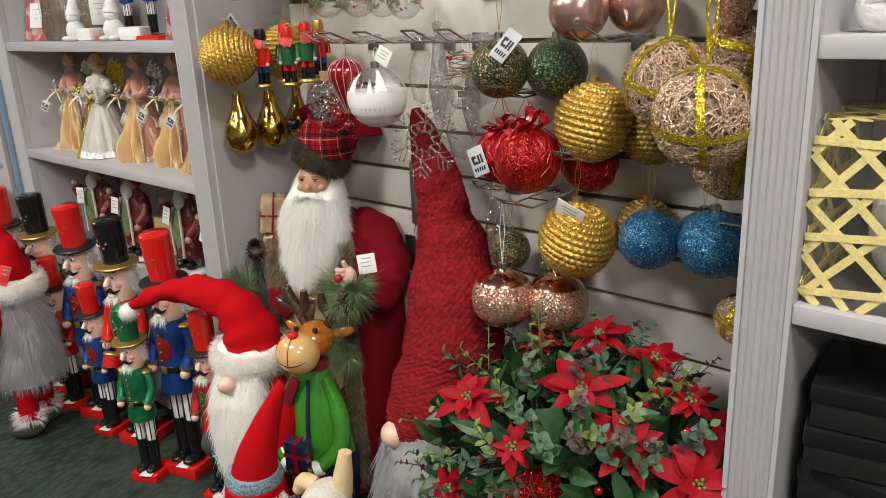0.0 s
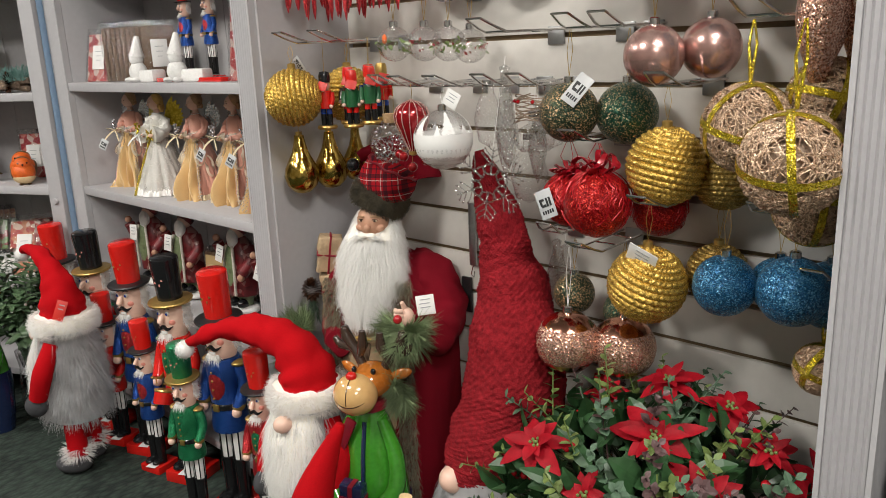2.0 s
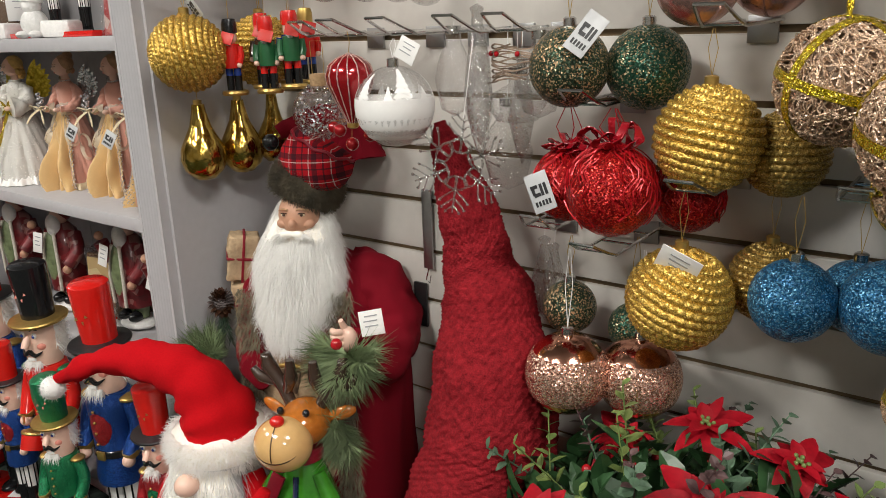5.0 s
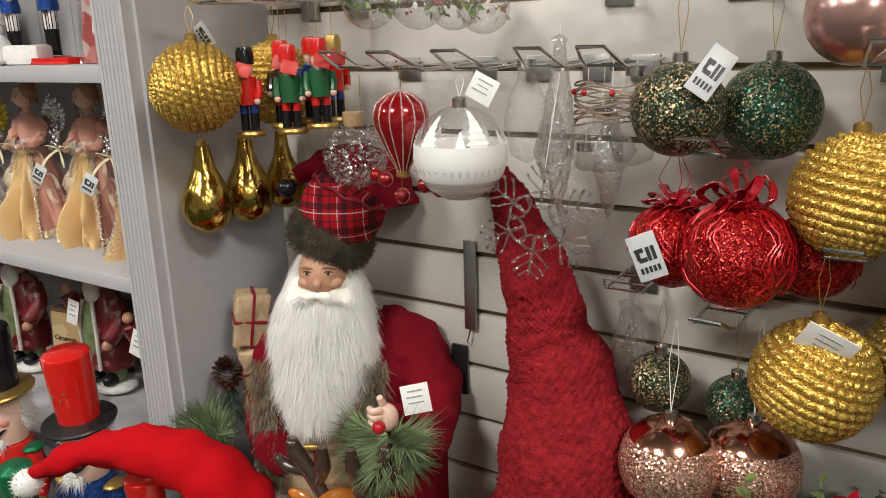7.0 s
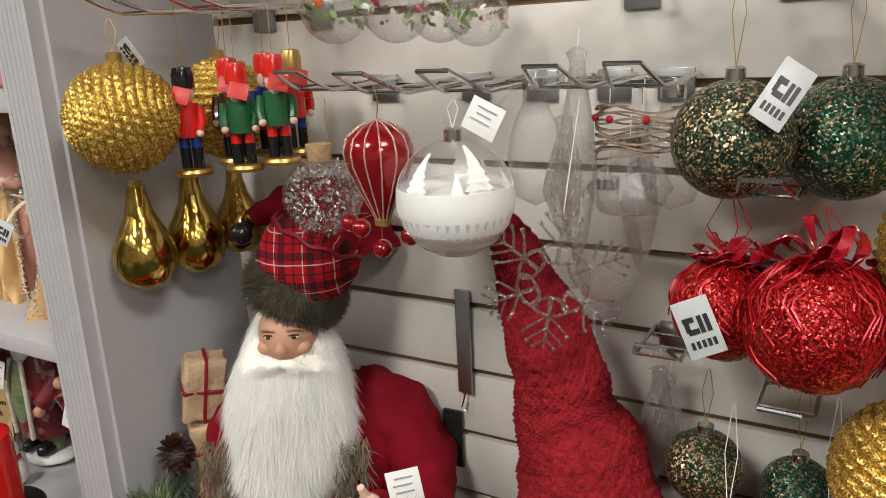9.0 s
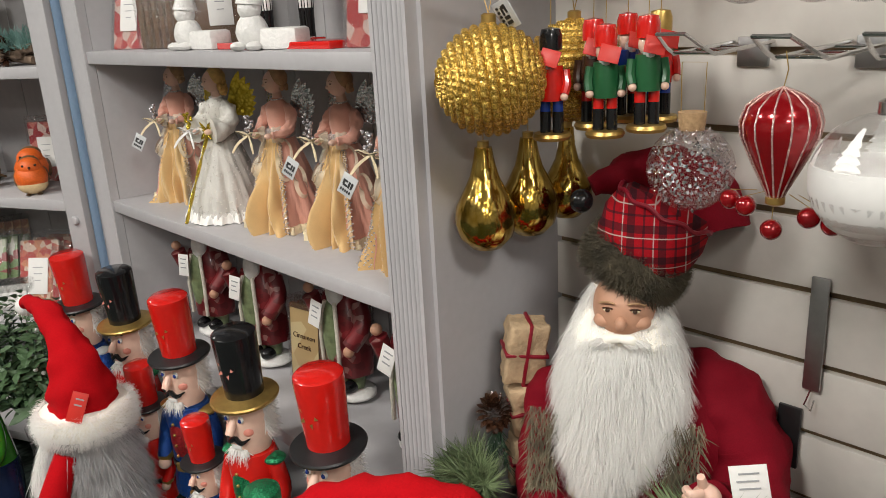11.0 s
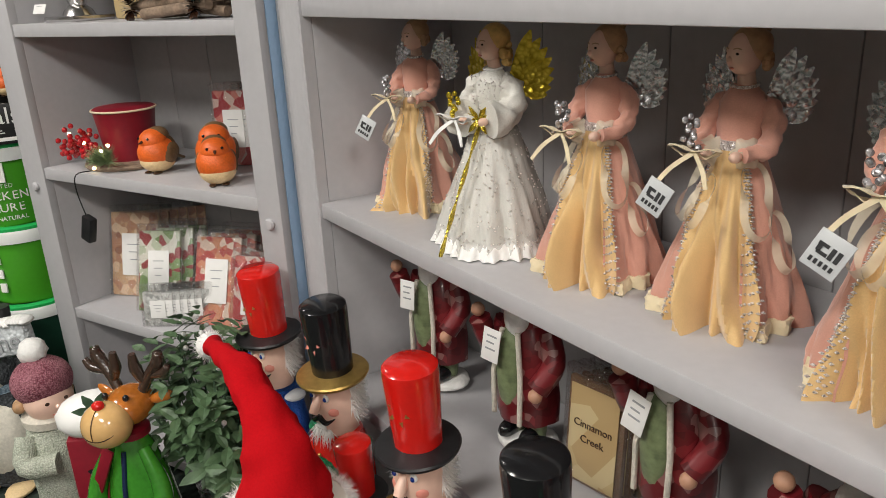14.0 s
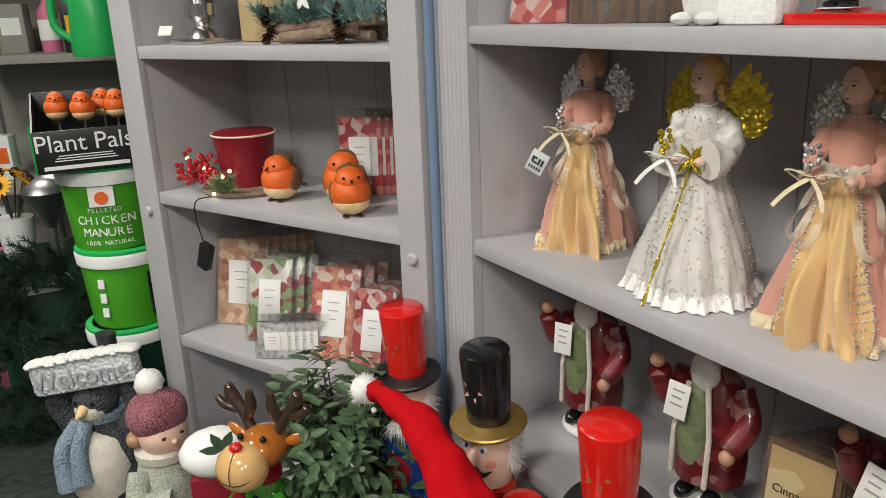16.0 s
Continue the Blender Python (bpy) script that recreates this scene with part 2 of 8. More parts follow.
FURDARK = mat("dark_fur", (0.085, 0.070, 0.045), 0.8, vary=0.75, scale=40, fine=10, bump=0)
FURBROWN = mat("brown_fur", (0.17, 0.145, 0.095), 0.8, vary=0.75, scale=55, fine=10, bump=0)
GREYFELT = mat("grey_felt", (0.05, 0.05, 0.055), 0.95, vary=0.15, bump=0.3, fine=300)
KRAFT = mat("kraft_paper", (0.42, 0.30, 0.18), 0.75, vary=0.25, scale=22, fine=120, bump=0.5, dist=0.006)
KRAFTDARK = mat("dark_kraft_cloth", (0.20, 0.13, 0.08), 0.85, vary=0.4, scale=50, fine=160, bump=0.6, dist=0.004)
NEEDLE = mat("fir_needle", (0.24, 0.31, 0.16), 0.55, vary=0.5, scale=25, fine=10, bump=0)
NEEDLEDARK = mat("dark_fir_needle", (0.018, 0.045, 0.022), 0.6, vary=0.5, scale=25, fine=10, bump=0)
LEAFDARK = mat("dark_leaf", (0.032, 0.085, 0.030), 0.38, vary=0.35, scale=20, fine=60, bump=0.2)
LEAFLIGHT = mat("light_leaf", (0.15, 0.21, 0.06), 0.45, vary=0.35, scale=20, fine=60, bump=0.2)
LEAFGREY = mat("eucalyptus_leaf", (0.075, 0.135, 0.08), 0.6, vary=0.35, scale=20, fine=60, bump=0.2)
LEAFMIST = mat("mistletoe_leaf", (0.075, 0.135, 0.062), 0.5, vary=0.4, scale=20, fine=60, bump=0.2)
LEAFPURPLE = mat("purple_leaf", (0.10, 0.055, 0.055), 0.5, vary=0.35, scale=20, fine=60, bump=0.2)
PETAL = mat("poinsettia_petal", (0.31, 0.003, 0.011), 0.6, spec=0.2, vary=0.3, scale=20, fine=120, bump=0.3)
BERRY = mat("red_berry", (0.42, 0.008, 0.014), 0.2, vary=0.15, coat=0.6)
STEM = mat("stem", (0.04, 0.05, 0.02), 0.7, vary=0.3)
GOLDGLIT = glitter("gold_glitter", (0.60, 0.36, 0.055), (1.0, 0.72, 0.22), 800, 0.65, 0.36, 0.6, 0.45)
GOLDDARK = glitter("dull_gold_glitter", (0.42, 0.27, 0.06), (0.75, 0.55, 0.2), 800, 0.65, 0.36, 0.6, 0.45)
GOLDMIRROR = cells("gold_mercury_glass", (0.42, 0.25, 0.035), (0.80, 0.58, 0.17), 80, 0.17, 0.35, 0.004, (1, 1, 0.6), 1.0)
TEALGLIT = glitter("green_glitter_ball", (0.025, 0.10, 0.06), (0.6, 0.42, 0.24), 520, 0.55, 0.3, 0.72)
COPPERGLIT = glitter("green_copper_glitter_ball", (0.04, 0.075, 0.042), (0.75, 0.48, 0.27), 520, 0.55, 0.3, 0.66)
BLUEBALL = glitter("blue_glitter_ball", (0.015, 0.14, 0.32), (0.22, 0.55, 0.80), 620, 0.45, 0.3, 0.65)
REDBALL = glitter("red_tinsel_ball", (0.42, 0.005, 0.008), (0.95, 0.09, 0.06), 560, 0.6, 0.3, 0.7, 0.8)
REDTHREAD = mat("red_ribbon_thread", (0.42, 0.006, 0.012), 0.3, 0.3, vary=0.3, scale=40)
REDSATIN = mat("dark_red_satin_ribbon", (0.30, 0.004, 0.012), 0.25, 0.2, vary=0.25, scale=40, coat=0.3)
ROSEGLIT = glitter("rose_gold_glitter", (0.66, 0.34, 0.24), (1.0, 0.74, 0.60), 520, 0.75, 0.25)
ROSEMIRROR = mat("rose_gold_mirror", (0.68, 0.33, 0.23), 0.14, 1.0, vary=0.08)
PINKMIRROR = cells("pink_marbled_foil", (0.42, 0.22, 0.19), (0.72, 0.48, 0.43), 26, 0.24, 0.1, 0.003, (1, 1, 0.4), 0.75)
CHAMPAGNE = glitter("champagne_wire", (0.66, 0.45, 0.30), (0.95, 0.74, 0.56), 900, 0.5, 0.35)
# champagne wire colour darkened, for the shade inside the open wire balls
WIRESHADE = mat("shaded_wire_core", (0.36, 0.25, 0.17), 0.6, 0.1, vary=0.5, scale=60, fine=300)
YELLOWRIB = glitter("yellow_gold_ribbon", (0.60, 0.42, 0.01), (0.95, 0.8, 0.12), 900, 0.75, 0.25)
REDSTRIPE = mat("red_glass", (0.30, 0.004, 0.008), 0.16, 0.4, vary=0.08, coat=0.8)
PINKGLIT = glitter("pale_stripe_glitter", (0.6, 0.38, 0.33), (0.95, 0.8, 0.75), 1200, 0.5, 0.35)
SNOWWHITE = mat("white_frost", (0.85, 0.84, 0.82), 0.4, vary=0.03)
CLEAR = glass("clear_glass", (1, 1, 1), low=0.13, high=0.8, alpha=0.4)
ACRYLIC = glass("clear_acrylic", (1, 1, 1), 0.05, alpha=0.6, low=0.3, high=0.6)
CLEARPINK = glass("pale_pink_glass", (1.0, 0.86, 0.87), 0.06, alpha=0.8)
FILM = glass("cellophane", (1, 1, 1), 0.08, alpha=1.0)
CORK = mat("cork", (0.42, 0.27, 0.14), 0.9, vary=0.3, fine=200, bump=0.5)
SILVERFLAKE = glitter("silver_flake", (0.6, 0.58, 0.6), (0.95, 0.92, 0.95), 240, 0.6, 0.25)
PINKDRESS = mat("dusty_pink_cloth", (0.62, 0.31, 0.235), 0.85, vary=0.12, scale=22, fine=700, bump=0.1, sheen=0.4)
CREAMDRESS = mat("cream_gold_velvet", (0.68, 0.45, 0.20), 0.8, vary=0.12, scale=22, fine=700, bump=0.1, sheen=0.5)
PALECREAM = mat("cream_organza", (0.78, 0.66, 0.44), 0.7, vary=0.1, sheen=0.3)
WHITEDRESS = mat("white_sequin_cloth", (0.70, 0.68, 0.63), 0.45, vary=0.12, scale=30, fine=500, bump=0.4)
ORGANZA = mat("sheer_organza", (0.85, 0.74, 0.56), 0.5, vary=0.1, sheen=0.3)
ORGANZA.node_tree.nodes["Principled BSDF"].inputs["Alpha"].default_value = 0.5
GAUZE = mat("glitter_gauze", (0.86, 0.84, 0.80), 0.4, vary=0.1, scale=60, fine=500, bump=0.4)
GAUZE.node_tree.nodes["Principled BSDF"].inputs["Alpha"].default_value = 0.35
PACKBROWN = mat("brown_card", (0.15, 0.085, 0.045), 0.6, vary=0.25, scale=25, fine=200)
SILVERWING = cells("silver_foil_wing", (0.45, 0.45, 0.47), (0.85, 0.85, 0.87), 130, 0.25, 0.6, 0.003, (1, 1, 1), 0.85)
GOLDWING = cells("gold_foil_wing", (0.45, 0.32, 0.02), (0.80, 0.62, 0.08), 130, 0.28, 0.5, 0.003, (1, 1, 1), 0.8)
SILVERTRIM = glitter("silver_sequin_trim", (0.62, 0.55, 0.52), (0.9, 0.86, 0.85), 700, 0.3, 0.3)
BLOND = mat("blond_hair", (0.62, 0.40, 0.13), 0.5, vary=0.3, scale=60, bump=0.5)
LIGHTBROWN = mat("light_brown_hair", (0.42, 0.25, 0.13), 0.5, vary=0.3, scale=60, bump=0.5)
CERAMIC = mat("white_ceramic", (0.78, 0.77, 0.75), 0.5, vary=0.1, scale=30, fine=150, bump=0.6, dist=0.004)
RESINRED = prints("dark_red_patched_coat", [(0.12, 0.008, 0.011), (0.19, 0.015, 0.02), (0.085, 0.006, 0.008), (0.26, 0.12, 0.11)], 55)
RESINGREEN = mat("olive_resin", (0.16, 0.2, 0.1), 0.4, vary=0.5, scale=40)
STRIPSILVER = cells("silver_foil", (0.35, 0.35, 0.36), (0.75, 0.75, 0.76), 120, 0.25, 0.8, 0.006, (1, 1, 1), 0.9)
ROBINRED = mat("robin_orange", (0.75, 0.13, 0.015), 0.5, vary=0.2, scale=30, fine=250, bump=0.5)
ROBINBROWN = mat("robin_brown", (0.16, 0.09, 0.04), 0.55, vary=0.4, scale=30, fine=250, bump=0.5)
ROBINCREAM = mat("robin_cream", (0.75, 0.55, 0.3), 0.55, vary=0.15, scale=30, fine=250, bump=0.5)
CRIMSONPOT = mat("crimson_tin", (0.22, 0.006, 0.018), 0.45, vary=0.12)
TWIG = mat("birch_twig", (0.24, 0.17, 0.12), 0.85, vary=0.5, scale=60, bump=0.5)
TEALLEAF = mat("frosted_teal_needle", (0.16, 0.30, 0.27), 0.6, vary=0.4, scale=25, fine=10, bump=0)
PENGUIN = cells("penguin_grey_plumage", (0.02, 0.022, 0.026), (0.09, 0.1, 0.11), 160, 0.8, 0.9, 0.006)
PENGUINWHITE = mat("cream_resin", (0.62, 0.58, 0.5), 0.75, vary=0.2, scale=25, fine=150, bump=0.6, dist=0.004)
SCARFBLUE = cells("pale_blue_knit_resin", (0.12, 0.18, 0.24), (0.36, 0.46, 0.55), 220, 0.8, 0.8, 0.004)
ICESIGN = cells("snowy_resin_sign", (0.45, 0.48, 0.5), (0.72, 0.75, 0.77), 110, 0.6, 0.8, 0.006)
KNITPALE = cells("pale_green_knit_resin", (0.3, 0.33, 0.26), (0.62, 0.64, 0.54), 260, 0.85, 0.8, 0.004)
TUBGREEN = mat("green_plastic_tub", (0.07, 0.36, 0.02), 0.35, vary=0.06)
LIDGREEN = mat("green_lid", (0.02, 0.42, 0.10), 0.35, vary=0.06)
WHITEPLASTIC = mat("white_plastic", (0.76, 0.78, 0.76), 0.35, vary=0.04)
DARKGREEN = mat("dark_green_tub", (0.01, 0.05, 0.03), 0.4, vary=0.15)
YELLOW = mat("sunflower_yellow", (0.8, 0.42, 0.01), 0.6, vary=0.2)
PINKBOX = mat("pink_plastic", (0.6, 0.16, 0.28), 0.5, vary=0.1)
PARCHMENT = prints("parchment_print", [(0.45, 0.34, 0.17), (0.5, 0.38, 0.2), (0.4, 0.28, 0.13), (0.5, 0.4, 0.22)], 14, 0.5)
POTP1 = prints("cinnamon_potpourri", [(0.6, 0.38, 0.22), (0.35, 0.16, 0.1), (0.75, 0.55, 0.38), (0.5, 0.26, 0.16)], 48)
POTP2 = prints("green_white_print", [(0.2, 0.3, 0.12), (0.7, 0.68, 0.6), (0.3, 0.05, 0.05), (0.5, 0.55, 0.4)], 45)
POTP3 = prints("red_white_print", [(0.6, 0.2, 0.14), (0.75, 0.6, 0.5), (0.65, 0.3, 0.18), (0.5, 0.1, 0.09)], 60)
POTP4 = prints("dark_red_print", [(0.45, 0.05, 0.05), (0.35, 0.03, 0.04), (0.6, 0.2, 0.17), (0.65, 0.5, 0.45)], 48)
POTP5 = prints("silver_bead_print", [(0.5, 0.5, 0.48), (0.7, 0.7, 0.68), (0.35, 0.35, 0.34), (0.6, 0.6, 0.58)], 110)
STRAW = mat("gold_straw_ribbon", (0.72, 0.60, 0.25), 0.5, vary=0.2, scale=30, fine=300, bump=0.4)
LAMP_ON = bpy.data.materials.new("lit_diffuser")
LAMP_ON.use_nodes = True
LAMP_ON.node_tree.nodes["Principled BSDF"].inputs["Emission Color"].default_value = (1.0, 0.95, 0.86, 1)
LAMP_ON.node_tree.nodes["Principled BSDF"].inputs["Emission Strength"].default_value = 6.0
LED = bpy.data.materials.new("warm_led")
LED.use_nodes = True
LED.node_tree.nodes["Principled BSDF"].inputs["Emission Color"].default_value = (1.0, 0.75, 0.35, 1)
LED.node_tree.nodes["Principled BSDF"].inputs["Emission Strength"].default_value = 8.0


# ---- mesh helpers ----
def box(bm, c, s, m=None, bevel=0.0):
    """A box of size s about c (turned by m)."""
    r = bmesh.ops.create_cube(bm, size=1.0)
    vs = r["verts"]
    bmesh.ops.scale(bm, vec=s, verts=vs)
    if bevel:
        es = list({e for v in vs for e in v.link_edges})
        g = bmesh.ops.bevel(bm, geom=es, offset=bevel, segments=2, affect="EDGES", profile=0.5)
        vs = list({v for f in g["faces"] for v in f.verts} | {v for v in vs if v.is_valid})
    bmesh.ops.transform(bm, matrix=Matrix.Translation(c) @ (m or Matrix()), verts=vs)
    return bm


def lathe(bm, prof, seg=24, m=None, wave=None):
    """A turned body from (radius, z) pairs; wave(angle, share of height) scales the radius."""
    m = m or Matrix()
    rings = []
    for k, (r, z) in enumerate(prof):
        ring = []
        for i in range(seg):
            a = 2 * math.pi * i / seg
            q = r * (wave(a, k / (len(prof) - 1)) if wave else 1)
            ring.append(bm.verts.new(m @ Vector((q * math.cos(a), q * math.sin(a), z))))
        rings.append(ring)
    for a, b in zip(rings, rings[1:]):
        for i in range(seg):
            j = (i + 1) % seg
            bm.faces.new((a[i], a[j], b[j], b[i]))
    bm.faces.new(rings[0][::-1])
    bm.faces.new(rings[-1])
    return bm


def tube(bm, pts, radii, seg=8, closed=False):
    """A tube along pts; radii one number or one a point."""
    pts = [Vector(p) for p in pts]
    n = len(pts)
    if not hasattr(radii, "__len__"):
        radii = [radii] * n
    rings, side = [], None
    for i, p in enumerate(pts):
        d = (pts[(i + 1) % n if closed else min(i + 1, n - 1)] - pts[i - 1 if closed else max(i - 1, 0)]).normalized()
        if side is None:
            side = d.orthogonal().normalized()
        side = (side - d * side.dot(d))
        side = side.normalized() if side.length > 1e-6 else d.orthogonal().normalized()
        up = d.cross(side)
        rings.append([bm.verts.new(p + radii[i] * (math.cos(t) * side + math.sin(t) * up)) for t in (2 * math.pi * k / seg for k in range(seg))])
    pairs = list(zip(rings, rings[1:])) + ([(rings[-1], rings[0])] if closed else [])
    for a, b in pairs:
        for k in range(seg):
            j = (k + 1) % seg
            bm.faces.new((a[k], a[j], b[j], b[k]))
    if not closed:
        bm.faces.new(rings[0][::-1])
        bm.faces.new(rings[-1])
    return bm


def ball(bm, c, r, seg=20, m=None, fn=None):
    """An ellipsoid of half-sizes r about c; fn(direction) scales it."""
    if not hasattr(r, "__len__"):
        r = (r, r, r)
    g = bmesh.ops.create_uvsphere(bm, u_segments=seg, v_segments=max(6, seg * 2 // 3), radius=1.0)
    for v in g["verts"]:
        d = v.co.copy()
        k = fn(d) if fn else 1.0
        p = Vector((d.x * r[0] * k, d.y * r[1] * k, d.z * r[2] * k))
        v.co = Vector(c) + ((m @ p) if m else p)
    return bm


def bead(bm, c, r, rz=None):
    """A tiny eight-faced bead."""
    c, rz = Vector(c), rz or r
    v = [bm.verts.new(c + Vector(d)) for d in ((r, 0, 0), (0, r, 0), (-r, 0, 0), (0, -r, 0), (0, 0, rz), (0, 0, -rz))]
    for i in range(4):
        bm.faces.new((v[i], v[(i + 1) % 4], v[4]))
        bm.faces.new((v[(i + 1) % 4], v[i], v[5]))


def curve_pts(pts, n=16):
    """A smooth line through pts (Catmull-Rom)."""
    pts = [Vector(p) for p in pts]
    out = []
    ext = [2 * pts[0] - pts[1]] + pts + [2 * pts[-1] - pts[-2]]
    for i in range(len(pts) - 1):
        a, b, c, d = ext[i:i + 4]
        k = max(2, n // (len(pts) - 1))
        for j in range(k):
            t = j / k
            out.append(0.5 * ((2 * b) + (c - a) * t + (2 * a - 5 * b + 4 * c - d) * t * t + (3 * b - a - 3 * c + d) * t ** 3))
    out.append(pts[-1])
    return out


def lerp_list(vals, n):
    return [float(v) for v in np.interp(np.linspace(0, 1, n), np.linspace(0, 1, len(vals)), vals)]


def part(name, bm, material, parent=None, label="", smooth=40):
    """Links a bmesh as one mesh object under a thing or under a part."""
    me = bpy.data.meshes.new(name)
    if isinstance(bm, tuple):
        me.from_pydata(*bm)
    else:
        bmesh.ops.recalc_face_normals(bm, faces=bm.faces)
        bm.to_mesh(me)
        bm.free()
    me.materials.append(material)
    if smooth:
        me.shade_smooth()
        me.set_sharp_from_angle(angle=radians(smooth))
    ob = new(name, me)
    if parent:
        ob.parent = parent
    if label:
        ob["label"] = label
    return ob


def thing(name, m, label, category, group="", kind=""):
    """The Empty at a thing's base that holds its parts."""
    ob = new(name)
    ob.empty_display_size = 0.05
    ob.matrix_basis = m
    return tagged(ob, label, category, group, kind)


def B():
    return bmesh.new()


def crumple(bm, amp, freq, seed=0.0):
    """Pushes a surface in and out along its normals, like creased cloth."""
    bm.normal_update()
    for v in bm.verts:
        v.co += v.normal * amp * (noise.noise(v.co * freq + Vector((seed, seed, seed))) + 0.5 * noise.noise(v.co * freq * 2.3))
    return bm


def strip(bm, pts, width, up, thick=0.0006):
    """A flat ribbon along pts."""
    pts = [Vector(p) for p in pts]
    rows = []
    for i, p in enumerate(pts):
        d = (pts[min(i + 1, len(pts) - 1)] - pts[max(i - 1, 0)]).normalized()
        s = d.cross(Vector(up) + Vector((0.3 * math.sin(i), 0.3 * math.cos(i * 1.3), 0)))
        s = s.normalized() * width / 2 if s.length > 1e-6 else d.orthogonal() * width / 2
        n = d.cross(s).normalized() * thick
        rows.append([bm.verts.new(q) for q in (p + s + n, p - s + n, p - s - n, p + s - n)])
    for a, b in zip(rows, rows[1:]):
        for k in range(4):
            bm.faces.new((a[k], a[(k + 1) % 4], b[(k + 1) % 4], b[k]))
    return bm


def fur(roots, width=0.0016, droop=0.5, wild=0.25, seed=1, steps=3):
    """Hairs as tapering ribbons: roots are (place, direction, length)."""
    rng = random.Random(seed)
    vs, fs = [], []
    for p, d, ln in roots:
        p, d = Vector(p), Vector(d).normalized()
        d = (d + wild * Vector((rng.uniform(-1, 1), rng.uniform(-1, 1), rng.uniform(-1, 1)))).normalized()
        ln *= rng.uniform(0.6, 1.15)
        side = d.cross(Vector((rng.uniform(-1, 1), rng.uniform(-1, 1), rng.uniform(-1, 1)))).normalized()
        base = len(vs)
        for k in range(steps + 1):
            w = width * (1 - k / steps) * 0.5 + 0.0001
            vs += [p + side * w, p - side * w]
            d = (d + Vector((0, 0, -droop / steps)) + 0.12 * wild * Vector((rng.uniform(-1, 1), rng.uniform(-1, 1), 0))).normalized()
            p = p + d * ln / steps
        fs += [(base + 2 * k, base + 2 * k + 1, base + 2 * k + 3, base + 2 * k + 2) for k in range(steps)]
    return [tuple(v) for v in vs], [], fs


def fur_band(r, z0, z1, n, ln, seed=1, out=1.0, down=0.1, squash=1.0, m=None, arc=(0, 2 * math.pi)):
    """Roots on a bulging ring about the z axis."""
    rng = random.Random(seed)
    roots = []
    for _ in range(n):
        a = rng.uniform(*arc)
        t = rng.uniform(0, 1)
        z = z0 + (z1 - z0) * t
        q = r * (0.9 + 0.12 * math.sin(math.pi * t))
        p = Vector((q * math.cos(a), q * squash * math.sin(a), z))
        d = Vector((out * math.cos(a), out * math.sin(a), (t - 0.5) * 0.9 - down))
        if m:
            p, d = m @ p, m.to_3x3() @ d
        roots.append((p, d, ln))
    return roots


def beard(name, parent, rows, n, ln, material, label, seed=3, width=0.0018, core=None):
    """A full beard: a tapering core (z, half width, front y, back y from top to tip) with soft hair all over its front."""
    b = B()
    rings = []
    for z, w, yf, yb in rows:
        c, h = (yf + yb) / 2, (yb - yf) / 2
        rings.append([b.verts.new((w * 0.9 * math.cos(a), c + h * 0.9 * math.sin(a), z)) for a in (2 * math.pi * k / 20 for k in range(20))])
    for p, q in zip(rings, rings[1:]):
        for k in range(20):
            b.faces.new((p[k], p[(k + 1) % 20], q[(k + 1) % 20], q[k]))
    b.faces.new(rings[0])
    b.faces.new(rings[-1][::-1])
    part(name + "_core", b, core or material, parent, smooth=80)
    rng = random.Random(seed)
    zs = [r[0] for r in rows][::-1]
    roots = []
    for _ in range(n):
        z = rng.uniform(rows[-1][0], rows[0][0])
        w, yf, yb = (float(np.interp(z, zs, [r[i] for r in rows][::-1])) for i in (1, 2, 3))
        a = rng.uniform(-math.pi - 0.2, 0.2)
        c, h = (yf + yb) / 2, (yb - yf) / 2
        lock = 0.16 * math.sin(a * 5 + z * 45)
        roots.append(((w * 0.92 * math.cos(a), c + h * 0.92 * math.sin(a), z), (math.cos(a) * 0.26 + lock, math.sin(a) * 0.26, -1), ln))
    return part(name, fur(roots, width, 0.5, 0.3, seed, 4), material, parent, label)


def fuse(o):
    """Joins a doll or statue into one plain mesh with the materials of its pieces."""
    bpy.context.view_layer.update()
    inv = o.matrix_world.inverted()
    vs, fs, mi, mats = [], [], [], []
    kids = [c for c in o.children_recursive]
    for c in kids:
        if c.type != "MESH":
            continue
        m = inv @ c.matrix_world
        base = len(vs)
        vs += [tuple(m @ v.co) for v in c.data.vertices]
        material = c.data.materials[0]
        if material not in mats:
            mats.append(material)
        k = mats.index(material)
        for f in c.data.polygons:
            fs.append([base + i for i in f.vertices])
            mi.append(k)
    me = bpy.data.meshes.new(o.name)
    me.from_pydata(vs, [], fs)
    for material in mats:
        me.materials.append(material)
    me.polygons.foreach_set("material_index", mi)
    me.shade_smooth()
    me.set_sharp_from_angle(angle=radians(45))
    name, m, tags = o.name, o.matrix_basis.copy(), {k: o[k] for k in ("label", "category", "group", "kind") if k in o}
    for c in kids:
        bpy.data.objects.remove(c)
    bpy.data.objects.remove(o)
    ob = new(name, me)
    ob.matrix_basis = m
    return tagged(ob, **tags)


